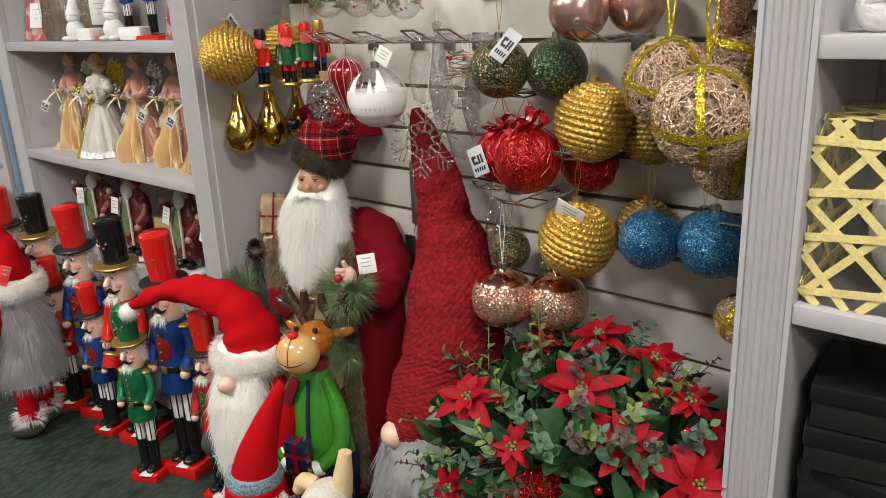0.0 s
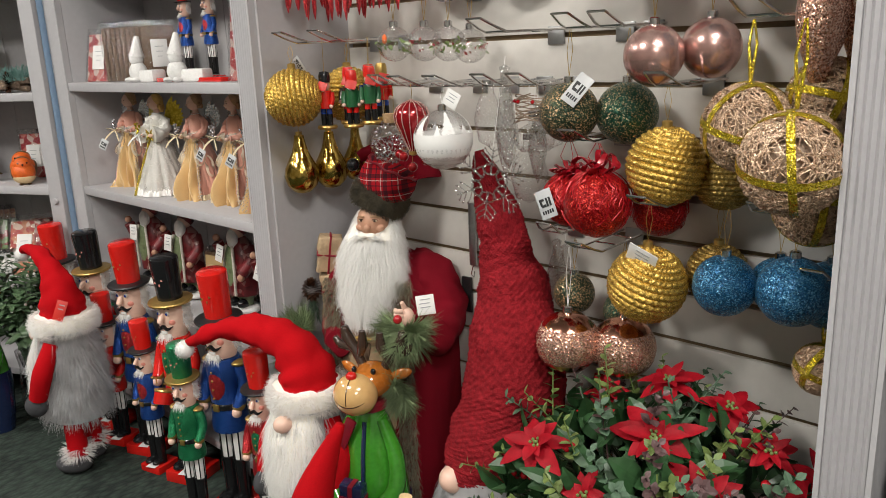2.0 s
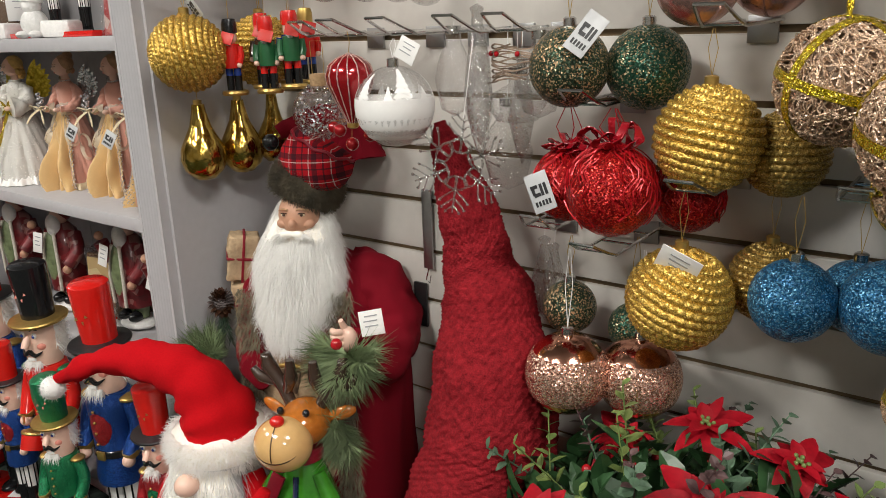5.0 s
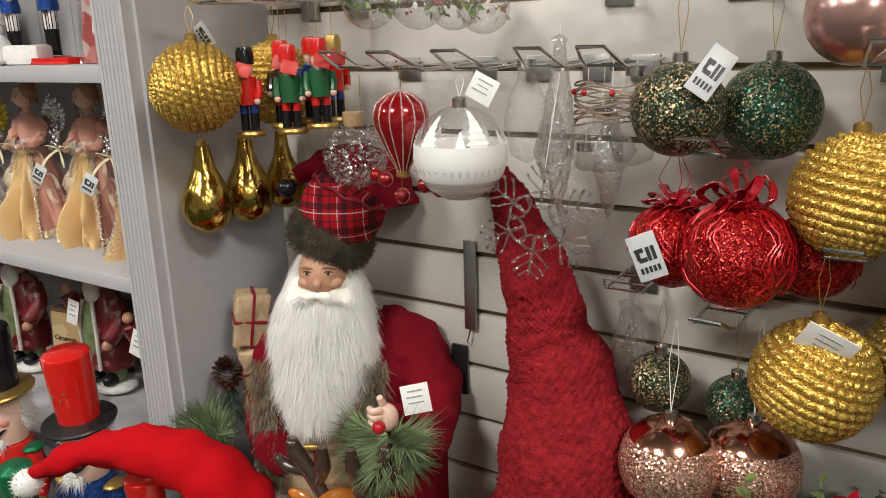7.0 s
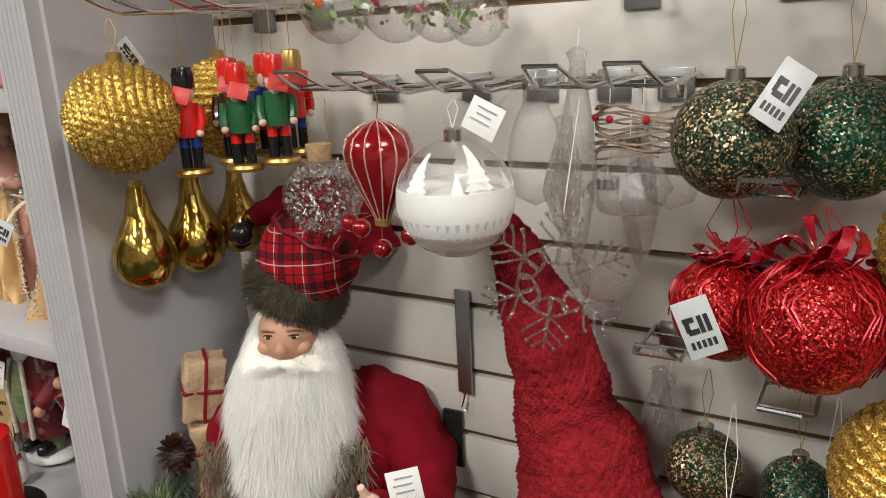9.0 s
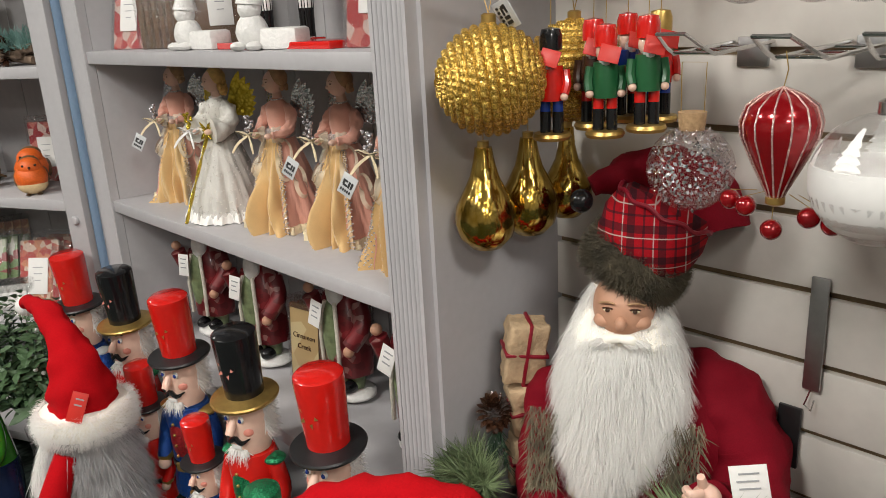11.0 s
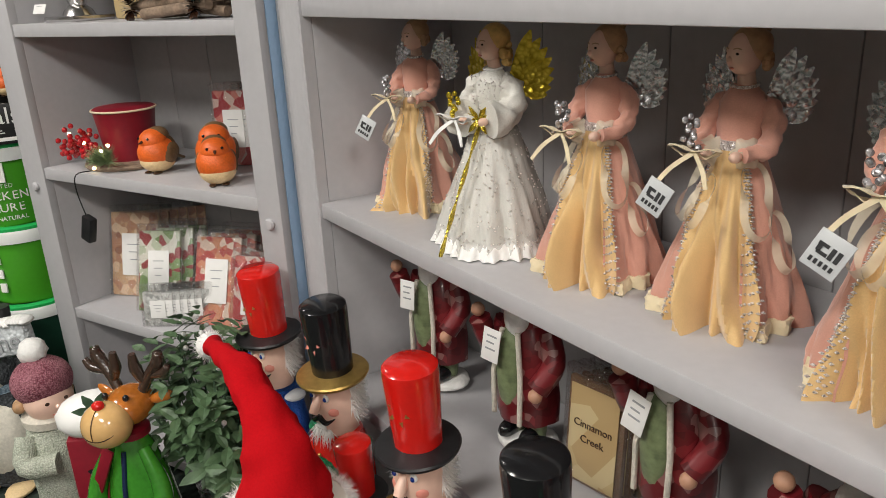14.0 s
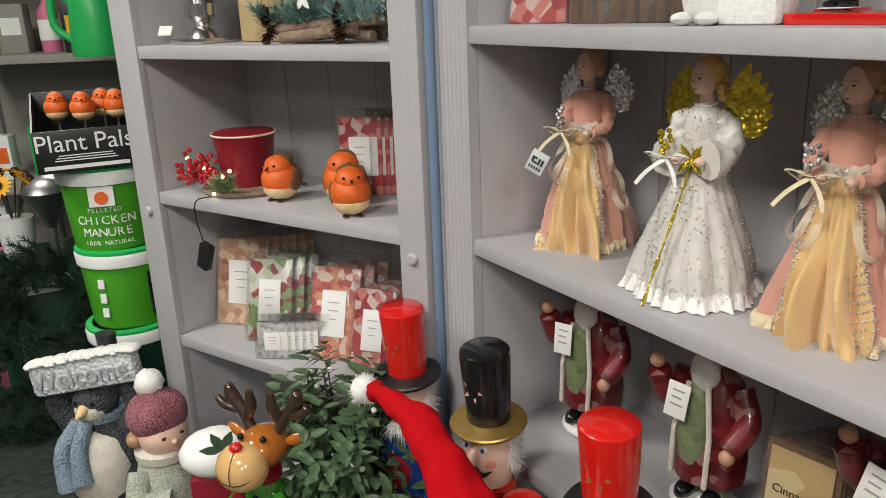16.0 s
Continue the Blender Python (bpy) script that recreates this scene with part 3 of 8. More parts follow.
def leaf(bm, p, d, up, ln, wd, cup=0.15, fold=0.25, seg=4):
    """One leaf or petal: a pointed blade, folded along its rib and curling down."""
    p, d = Vector(p), Vector(d).normalized()
    side = d.cross(Vector(up))
    side = side.normalized() if side.length > 1e-5 else d.orthogonal().normalized()
    nrm = side.cross(d).normalized()
    rows = []
    for k in range(seg + 1):
        t = k / seg
        w = wd * 0.5 * (math.sin(math.pi * min(1, t * 0.93 + 0.05)) ** 0.8)
        c = p + d * ln * t - nrm * cup * ln * t * t
        rows.append((bm.verts.new(c + side * w + nrm * w * fold), bm.verts.new(c), bm.verts.new(c - side * w + nrm * w * fold)))
    for a, b in zip(rows, rows[1:]):
        bm.faces.new((a[0], a[1], b[1], b[0]))
        bm.faces.new((a[1], a[2], b[2], b[1]))


def words(text, size, m, material, parent, depth=0.0006, name="lettering"):
    """Raised lettering as one mesh."""
    cu = bpy.data.curves.new(name, "FONT")
    cu.body, cu.size, cu.extrude, cu.align_x, cu.align_y, cu.resolution_u = text, size, depth, "CENTER", "CENTER", 3
    tmp = bpy.data.objects.new("lettering_source", cu)
    me = bpy.data.meshes.new_from_object(tmp)
    bpy.data.objects.remove(tmp)
    bpy.data.curves.remove(cu)
    me.materials.clear()
    me.materials.append(material)
    ob = new(name, me)
    ob.parent = parent
    ob.matrix_basis = m
    return ob


def price_tag(parent, m, w=0.035, h=0.035, material=None, bars=3, label="white price tag with printed bars"):
    """A card tag on its thing, with bars of unreadable print."""
    b = B()
    box(b, (0, 0, 0), (w, 0.0012, h), bevel=0.0004)
    card = part("price_tag", b, material or WHITE, parent, label)
    card.matrix_basis = m
    b = B()
    rng = random.Random(int(w * 10000) + bars)
    for i in range(bars):
        box(b, (rng.uniform(-0.05, 0.05) * w, -0.0012, h * (0.28 - 0.2 * i)), (w * rng.uniform(0.35, 0.65), 0.0008, h * 0.045))
    part("print", b, TAGGREY, card)
    return card


# ---- structure ----
def fixed(name, bm, material, smooth=40):
    return tagged(part(name, bm, material, None, "", smooth), kind="structure")


tagged(fixed("floor", box(B(), (-2.2, 0, -0.05), (11.0, 8.0, 0.1)), CARPET), "dark green patterned carpet floor of a shop", "floor")
tagged(fixed("ceiling", box(B(), (-2.2, 0, CEIL + 0.05), (11.0, 8.0, 0.1)), CEILING), "pale plain shop ceiling", "ceiling")
tagged(fixed("wall_north", box(B(), (-2.2, 2.5, CEIL / 2), (11.0, 0.12, CEIL)), WALL), "plain pale shop wall", "wall")
tagged(fixed("wall_south", box(B(), (-2.2, -3.2, CEIL / 2), (11.0, 0.12, CEIL)), WALL), "plain pale shop wall", "wall")
tagged(fixed("wall_east", box(B(), (3.2, 0, CEIL / 2), (0.12, 8.0, CEIL)), WALL), "plain pale shop wall", "wall")
tagged(fixed("wall_west", box(B(), (-7.4, 0, CEIL / 2), (0.12, 8.0, CEIL)), WALL), "plain pale shop wall behind stocked shelves", "wall")

for i, (lx, ly, power) in enumerate(LAMPS):
    lt = thing("ceiling_light", pose(lx, ly, CEIL), "square white lit ceiling panel light", "ceiling light", "ceiling lights")
    part("frame", box(B(), (0, 0, -0.015), (0.64, 0.64, 0.03), bevel=0.004), WHITE, lt)
    part("diffuser", box(B(), (0, 0, -0.033), (0.58, 0.58, 0.006)), LAMP_ON, lt)
    la = bpy.data.lights.new("panel_lamp", "AREA")
    la.shape, la.size, la.energy, la.color = "SQUARE", 0.6, power, (1.0, 0.965, 0.905)
    lo = new("panel_lamp", la)
    lo.matrix_basis = pose(lx, ly, CEIL - 0.045)


# ---- slatted display wall ----
SX0, SX1, SY = -1.683, -0.372, 1.306
slatwall = tagged(fixed("wall_slatted", box(B(), ((SX0 + SX1) / 2, SY + 0.022, 1.05), (SX1 - SX0, 0.02, 2.1)), GROOVE), "cream slatted shop display wall with brown grooves", "slat wall")
bm = box(B(), (0, 0, 0), (SX1 - SX0, 0.012, 0.0895), bevel=0.0015)
slat_mesh = None
for k in range(-9, 12):
    z = 1.2163 - 0.0995 * k
    if slat_mesh is None:
        s = part("slat", bm, SLAT, slatwall)
        slat_mesh = s.data
    else:
        s = new("slat", slat_mesh)
        s.parent = slatwall
    s.matrix_basis = pose((SX0 + SX1) / 2, SY + 0.006, z)


# ---- shelving units ----
def fluted(width, height, depth=0.02, flutes=6):
    """A pilaster with rounded ridges between two flat fillets."""
    b = B()
    edge = width * 0.1
    pts = [(0, 0.0), (0, -depth), (edge, -depth)]
    step = (width - 2 * edge) / flutes
    for i in range(flutes):
        x0 = edge + i * step
        for t in (0.06, 0.2, 0.5, 0.8, 0.94):
            pts.append((x0 + t * step, -depth + 0.004 - 0.006 * math.sin(math.pi * t)))
    pts += [(width - edge, -depth), (width, -depth), (width, 0.0)]
    lo = [b.verts.new((x, y, 0)) for x, y in pts]
    hi = [b.verts.new((x, y, height)) for x, y in pts]
    n = len(pts)
    for i in range(n):
        j = (i + 1) % n
        b.faces.new((lo[i], lo[j], hi[j], hi[i]))
    b.faces.new(lo[::-1])
    b.faces.new(hi)
    return b


def shelving(m, width, post_l, post_r, shelves, label, fluted_posts=True, depth=0.30, height=2.1, thick=0.028):
    """A shelf unit: local x to the right across the opening, y into it, front at 0."""
    u = thing("shelving_unit", m, label, "shelving unit")
    for name, x, w in (("post", -post_l, post_l), ("post", width, post_r)):
        if not w:
            continue
        if fluted_posts:
            p = part(name, fluted(w, height), GREY, u, "grey fluted pilaster", 25)
            p.matrix_basis = pose(x, 0.02, 0)
        else:
            p = part(name, box(B(), (x + w / 2, 0.011, height / 2), (w, 0.022, height), bevel=0.002), GREY, u)
            for kz in (0.777,):
                part("knob", lathe(B(), [(0.0, 0), (0.011, 0), (0.012, 0.004), (0.009, 0.008), (0.0005, 0.0095)], 16, pose(x + w / 2, 0, kz, 90)), GREY, p)
    for x in (-0.009, width + 0.009):
        part("side_panel", box(B(), (x, 0.021 + depth / 2, height / 2), (0.018, depth, height), bevel=0.001), GREY, u)
    nb = max(3, round(width / 0.13))
    for i in range(nb):
        w = width / nb
        part("back_board", box(B(), ((i + 0.5) * w, depth + 0.012, height / 2), (w - 0.0015, 0.012, height), bevel=0.0015), GREYSHADE, u)
    part("back_panel", box(B(), (width / 2, depth + 0.025, height / 2), (width + 0.036, 0.01, height)), GREYSHADE, u)
    for z in shelves:
        part("shelf", box(B(), (width / 2, depth / 2 + 0.002, z - thick / 2), (width, depth - 0.004, thick), bevel=0.002), GREY, u)
    part("top_board", box(B(), (width / 2, depth / 2, height + 0.012), (width + post_l + post_r, depth + 0.06, 0.024), bevel=0.003), GREY, u)
    return u


AX0, AX1, AY = -2.828, -1.766, 1.013
unit_a = shelving(pose(AX0, AY, 0), AX1 - AX0, 0.10, 0.075, (0.10, 0.46, 0.832, 1.187, 1.56), "grey painted shelving unit with fluted pilasters, stocked with ornaments")
BANG = 24.6
BM = pose(-3.691, 0.618, 0, 0, 0, BANG) @ pose(0.08, 0, 0)
unit_b = shelving(BM, 0.71, 0.08, 0.06, (0.10, 0.46, 0.825, 1.157, 1.52), "grey painted shelving unit with round knobs on plain posts", False)
RX0 = -0.298
unit_r = shelving(pose(RX0, AY, 0), 0.80, 0.074, 0.07, (0.10, 0.46, 0.84, 1.187, 1.56), "grey painted shelving unit stocked with boxes")
# side board that closes the slatted bay, and the pale blue edge between two units
tagged(fixed("trim_bay_side", box(B(), (SX0 - 0.004, AY + 0.165, 1.05), (0.008, 0.29, 2.1)), GREY), "grey side panel beside the slatted wall", "side panel")
tagged(fixed("trim_blue_edge", box(B(), (0, 0, 1.05), (0.008, 0.26, 2.1), BM @ pose(0.766, 0.153, 0) @ pose(0, 0, 0), bevel=0.001), BLUE_EDGE), "pale blue painted strip between two shelving units", "trim")
tagged(fixed("baseboard", box(B(), ((SX0 + SX1) / 2, SY - 0.008, 0.04), (SX1 - SX0, 0.014, 0.08), bevel=0.002), GREY), "grey kick board under the slatted wall", "baseboard")


# ---- hooks ----
def slat_hook(x, z, length=0.27, gap=0.05, name="display_hook"):
    """A double wire hook on a black bracket in a groove."""
    h = thing(name, pose(x, SY, z), "chrome double wire display hook on the slatted wall", "display hook", "slat wall hooks")
    part("bracket", box(B(), (0, -0.003, 0.0), (0.04, 0.006, 0.036), bevel=0.001), STEEL, h)
    b = B()
    pts = [(-gap / 2, -0.004, 0.012), (-gap / 2, -length * 0.75, 0.008), (-gap / 2 * 0.9, -length * 0.85, 0.016), (-gap / 3, -length, 0.032),
           (gap / 3, -length, 0.032), (gap / 2 * 0.9, -length * 0.85, 0.016), (gap / 2, -length * 0.75, 0.008), (gap / 2, -0.004, 0.012)]
    tube(b, pts, 0.0024, 6)
    part("wire", b, CHROME, h)
    for k in (0.2, 0.5, 0.75):
        part("cross_wire", tube(B(), [(-gap / 2, -length * k, 0.009), (gap / 2, -length * k, 0.009)], 0.0018, 6), CHROME, h)
    return h


# ---- hanging ornaments ----
def cap_and_string(o, r, top, loop=0.06, material=None, string=None):
    part("cap", lathe(B(), [(0.0005, r - 0.002), (0.009, r - 0.002), (0.009, r + 0.009), (0.006, r + 0.011), (0.0005, r + 0.011)], 14), material or CHROME, o)
    b = B()
    for s in (-1, 1):
        tube(b, [(0, 0, r + 0.01), (s * 0.006, 0.002, r + 0.01 + (top - r) * 0.5), (s * 0.001, 0.004, top)], 0.0006, 4)
    part("string", b, string or GOLDPAINT, o)


def hang_tag(o, m, w=0.03, h=0.055, label="grey card tag with a plain black block design"):
    card = price_tag(o, m, w, h, TAGPALE, 0, label)
    b = B()
    for dx, dz, sx, sz in ((-0.2, 0.16, 0.3, 0.09), (-0.27, 0.05, 0.13, 0.18), (-0.14, -0.05, 0.3, 0.09), (0.1, 0.05, 0.12, 0.3), (0.28, 0.05, 0.12, 0.3)):
        box(b, (w * dx, -0.0011, h * dz), (w * sx, 0.0008, h * sz))
    part("block_design", b, INK, card)
    b = B()
    for i in range(5):
        box(b, (w * (-0.3 + 0.15 * i), -0.0011, -h * 0.28), (w * 0.09, 0.0008, h * 0.13))
    part("bars", b, INK, card)
    return card


def rope_ball(r, ribs=17, bead=0.072, seg=132):
    """A ball wound with beaded cord in rows, each row's beads set between those of its neighbours."""
    b = B()
    rings = ribs * 6
    prev = None
    for i in range(rings + 1):
        u = i / rings
        th = math.pi * (0.015 + 0.97 * u)
        row, f = divmod(u * ribs, 1.0)
        cord = math.sin(math.pi * f) ** 0.7
        ring = []
        for k in range(seg):
            ph = 2 * math.pi * k / seg
            nub = abs(math.sin(ph * 18 + row * math.pi / 2 + 1.6 * (f - 0.5)))
            wob = 0.25 * noise.noise(Vector((math.cos(ph) * 6, math.sin(ph) * 6, u * 14)))
            q = r * (0.955 + bead * (cord * (0.35 + 0.65 * nub) + wob))
            ring.append(b.verts.new((q * math.sin(th) * math.cos(ph), q * math.sin(th) * math.sin(ph), q * math.cos(th))))
        if prev:
            for k in range(seg):
                j = (k + 1) % seg
                b.faces.new((prev[k], prev[j], ring[j], ring[k]))
        prev = ring
    return b


def ornament(p, label, group="hanging ornaments", name="bauble", rz=0, ry=0):
    return thing(name, pose(p[0], p[1], p[2], ry, 0, rz), label, "bauble", group)


def rope_bauble(p, r, top, material=None, tag=None, rz=0, tilt=0):
    o = ornament(p, "gold glitter bauble wound with beaded cord, on a hook", "gold corded baubles", rz=rz)
    body = part("body", rope_ball(r), material or GOLDGLIT, o)
    body.matrix_basis = pose(0, 0, 0, 0, tilt, 0)
    cap_and_string(o, r * 1.0, top, material=GOLDPAINT)
    if tag == "white":
        price_tag(o, pose(0.012, -r * 0.62, r * 0.86, 30, 25, 10), 0.055, 0.045)
    if tag == "grey":
        hang_tag(o, pose(0.02, -0.01, r + 0.008, 60, 60, 0), 0.035, 0.035)
    return o


def glitter_bauble(p, r, material, label, top, group, tag=False, smooth=60):
    o = ornament(p, label, group)
    part("body", ball(B(), (0, 0, 0), r, 40, fn=lambda d: 1 + 0.008 * noise.noise(d * 14)), material, o, smooth=smooth)
    cap_and_string(o, r, top)
    if tag:
        hang_tag(o, pose(0.045, -r * 0.72, r * 0.80, -25, 35, 15), 0.030, 0.060)
    return o


def drop(p, r, h, top):
    o = thing("drop_ornament", pose(*p), "gold mercury glass teardrop ornament with long neck", "ornament", "gold teardrops")
    prof = [(0.0005, -r), (r * 0.5, -r * 0.87), (r * 0.86, -r * 0.5), (r, 0), (r * 0.93, r * 0.5), (r * 0.68, r * 1.0), (r * 0.46, r * 1.45), (r * 0.33, r * 2.0), (r * 0.27, h - r)]
    part("body", lathe(B(), prof, 32), GOLDMIRROR, o, smooth=70)
    part("cap", lathe(B(), [(0.008, h - r - 0.004), (0.008, h - r + 0.008), (0.001, h - r + 0.009)], 12), GOLDPAINT, o)
    b = B()
    tube(b, [(0, 0, h - r), (0.002, 0, top)], 0.0006, 4)
    part("string", b, GOLDPAINT, o)
    return o


def wire_ball(p, r, top, seed, rz=0):
    """An open ball of tangled champagne wire with glitter ribbon bands."""
    o = ornament(p, "champagne wire mesh bauble with yellow gold ribbon bands", "wire mesh baubles", rz=rz)
    rng = random.Random(seed)
    b = B()
    for _ in range(300):
        ax = Vector((rng.gauss(0, 1), rng.gauss(0, 1), rng.gauss(0, 1))).normalized()
        u = ax.orthogonal().normalized()
        v = ax.cross(u)
        off = rng.uniform(-0.75, 0.75)
        q = math.sqrt(1 - off * off)
        a0, ln = rng.uniform(0, 6.28), rng.uniform(1.0, 3.2)
        n = int(5 + ln * 5)
        pts = []
        for k in range(n):
            a = a0 + ln * k / (n - 1)
            w = 1 + 0.03 * math.sin(a * 23 + off * 9) + rng.uniform(-0.01, 0.01)
            pts.append((ax * off + (u * math.cos(a) + v * math.sin(a)) * q) * r * 0.975 * w)
        tube(b, pts, 0.0011, 3)
    part("wire_mesh", b, CHAMPAGNE, o, "tangled champagne glitter wire")
    # added inner ball: its dark colour stands in for shade between the wires
    part("core", ball(B(), (0, 0, 0), r * 0.84, 20), WIRESHADE, o)
    for axis in ((1, 0.15, 0.1), (0.1, 1, 0.35), (0.05, -0.3, 1)):
        ax = Vector(axis).normalized()
        u = ax.orthogonal().normalized()
        v = ax.cross(u)
        b = B()
        rows = []
        for k in range(48):
            a = 2 * math.pi * k / 48
            d = (u * math.cos(a) + v * math.sin(a)) * r * 1.012
            rows.append([b.verts.new(d * s + ax * w) for w, s in ((-0.0055, 1), (0.0055, 1), (0.0055, 0.985), (-0.0055, 0.985))])
        for k in range(48):
            c, d = rows[k], rows[(k + 1) % 48]
            for j in range(4):
                b.faces.new((c[j], c[(j + 1) % 4], d[(j + 1) % 4], d[j]))
        part("ribbon", b, YELLOWRIB, o, "yellow gold glitter ribbon")
    b = B()
    tube(b, [(0, 0, r), (-0.006, 0, r + (top - r) * 0.6), (0.002, 0.003, top)], [0.003, 0.0022, 0.0015], 5)
    tube(b, [(0, 0, r), (0.008, 0, r + (top - r) * 0.6), (0.004, 0.003, top)], [0.003, 0.0022, 0.0015], 5)
    part("ribbon_loop", b, YELLOWRIB, o)
    return o


def red_bow_bauble(p, r, top, seed):
    o = ornament(p, "red glitter bauble tied with sheer ribbon bows", "red ribboned baubles")
    part("body", ball(B(), (0, 0, 0), r, 44, fn=lambda d: 1 + 0.035 * noise.noise(d * 9) + 0.03 * math.sin(9 * math.atan2(d.y, d.x)) * max(0.0, d.z)), REDBALL, o, smooth=60)
    rng = random.Random(seed)
    b = B()
    for i in range(60):
        a, w = rng.uniform(0, 6.28), rng.uniform(-0.5, 0.5)
        k = rng.uniform(1.0, 1.1)
        pts = []
        for t in np.linspace(0.1, rng.uniform(1.2, 2.3), 12):
            q = a + w * t + 0.12 * math.sin(9 * t + i)
            pts.append((r * k * math.sin(t) * math.cos(q), r * k * math.sin(t) * math.sin(q), r * k * math.cos(t)))
        tube(b, pts, 0.0009, 3)
    tagged(part("ribbon_fringe", b, REDTHREAD, o), kind="stuff")
    for i in range(9):
        a = i * 0.7 + rng.uniform(-0.25, 0.25)
        ln, lift = rng.uniform(0.45, 0.75) * r, rng.uniform(0.2, 0.6) * r
        c = Vector((math.cos(a), math.sin(a), 0))
        side = Vector((-math.sin(a), math.cos(a), 0)) * 0.012
        b = B()
        strip(b, curve_pts([(0, 0, r * 1.0), c * ln * 0.6 + side + Vector((0, 0, r + lift)), c * ln + Vector((0, 0, r + lift * 0.5)), c * ln * 0.6 - side + Vector((0, 0, r * 0.98)), (0, 0, r * 1.0)], 16), 0.010, (0.2, 0.3, 1))
        part("bow_loop", b, REDSATIN, o)
    b = B()
    for s in (-1, 0.4, 1):
        tube(b, [(0, 0, r), (s * 0.02, 0, (r + top) / 2), (s * 0.004, 0, top)], 0.0007, 4)
    part("string", b, REDTHREAD, o)
    return o


def banded_bauble(p, r, top):
    """Rose gold mirror ball with a rough glitter band."""
    o = ornament(p, "rose gold mirror bauble with a pale glitter band", "rose gold baubles")
    part("body", ball(B(), (0, 0, 0), r, 40), ROSEMIRROR, o, smooth=80)
    b = B()
    prof = [(r * 1.006 * math.cos(t), r * 1.006 * math.sin(t)) for t in np.linspace(-0.55, 0.62, 14)]
    lathe(b, prof, 48, wave=lambda a, k: 1 + 0.012 * noise.noise(Vector((math.cos(a) * 9, math.sin(a) * 9, k * 9))))
    part("glitter_band", b, ROSEGLIT, o, "pale rose glitter band")
    cap_and_string(o, r, top, string=WHITE)
    return o


# places of the hanging things
rope_bauble((-1.564, 1.031, 1.153), 0.066, 0.115, tag="grey", tilt=84, rz=46)
rope_bauble((-1.560, 1.19, 1.150), 0.066, 0.12)
for p, r, h in (((-1.632, 1.085, 0.956), 0.043, 0.145), ((-1.630, 1.175, 0.956), 0.043, 0.145), ((-1.625, 1.257, 0.96), 0.038, 0.14)):
    drop(p, r, h, h + 0.05)
rope_bauble((-0.703, 1.18, 1.036), 0.068, 0.135, tilt=12, rz=30)
rope_bauble((-0.625, 1.247, 1.012), 0.055, 0.15, GOLDDARK)
rope_bauble((-0.722, 1.160, 0.824), 0.070, 0.148, tag="white", tilt=20)
rope_bauble((-0.630, 1.245, 0.838), 0.055, 0.138, GOLDDARK)
glitter_bauble((-0.894, 1.165, 1.125), 0.055, COPPERGLIT, "dark green and copper glitter bauble on a hook", 0.148, "green glitter baubles", True)
glitter_bauble((-0.803, 1.217, 1.121), 0.057, TEALGLIT, "dark green glitter bauble on a hook", 0.15, "green glitter baubles")
glitter_bauble((-0.915, 1.215, 0.756), 0.042, COPPERGLIT, "small dark green and copper glitter bauble", 0.115, "green glitter baubles")
glitter_bauble((-0.822, 1.250, 0.728), 0.040, TEALGLIT, "small dark green glitter bauble", 0.145, "green glitter baubles")
banded_bauble((-0.875, 1.135, 0.685), 0.062, 0.19)
banded_bauble((-0.788, 1.196, 0.676), 0.062, 0.195)
for p, r in (((-0.582, 1.165, 0.846), 0.052), ((-0.478, 1.185, 0.850), 0.057), ((-0.44, 1.245, 0.835), 0.056), ((-0.525, 1.252, 0.835), 0.048)):
    glitter_bauble(p, r, BLUEBALL, "bright blue glitter bauble on a hook", 0.13, "blue glitter baubles")
for p, r in (((-0.60, 1.18, 1.365), 0.055), ((-0.50, 1.2, 1.37), 0.055)):
    glitter_bauble(p, r, BLUEBALL, "bright blue glitter bauble on a hook", 0.13, "blue glitter baubles")
wire_ball((-0.440, 1.035, 1.078), 0.073, 0.19, 3, 10)
wire_ball((-0.548, 1.14, 1.112), 0.070, 0.16, 4, 60)
wire_ball((-0.452, 1.195, 1.155), 0.060, 0.11, 5, 130)
wire_ball((-0.45, 1.17, 0.995), 0.062, 0.11, 6, 200)
wire_ball((-0.434, 1.215, 0.718), 0.044, 0.08, 7, 80)
o = red_bow_bauble((-0.893, 1.165, 0.960), 0.050, 0.115, 1)
hang_tag(o, pose(-0.012, -0.058, 0.0, -8, -24, 10), 0.034, 0.055)
red_bow_bauble((-0.812, 1.135, 0.965), 0.060, 0.11, 2)
red_bow_bauble((-0.745, 1.240, 0.945), 0.050, 0.13, 3)
red_bow_bauble((-0.80, 1.20, 1.38), 0.052, 0.07, 4)
red_bow_bauble((-0.71, 1.21, 1.375), 0.050, 0.07, 5)
glitter_bauble((-0.716, 1.150, 1.224), 0.050, PINKMIRROR, "pale pink marbled foil bauble", 0.145, "pink foil baubles", smooth=80)
glitter_bauble((-0.652, 1.225, 1.232), 0.050, PINKMIRROR, "pale pink marbled foil bauble", 0.145, "pink foil baubles", smooth=80)


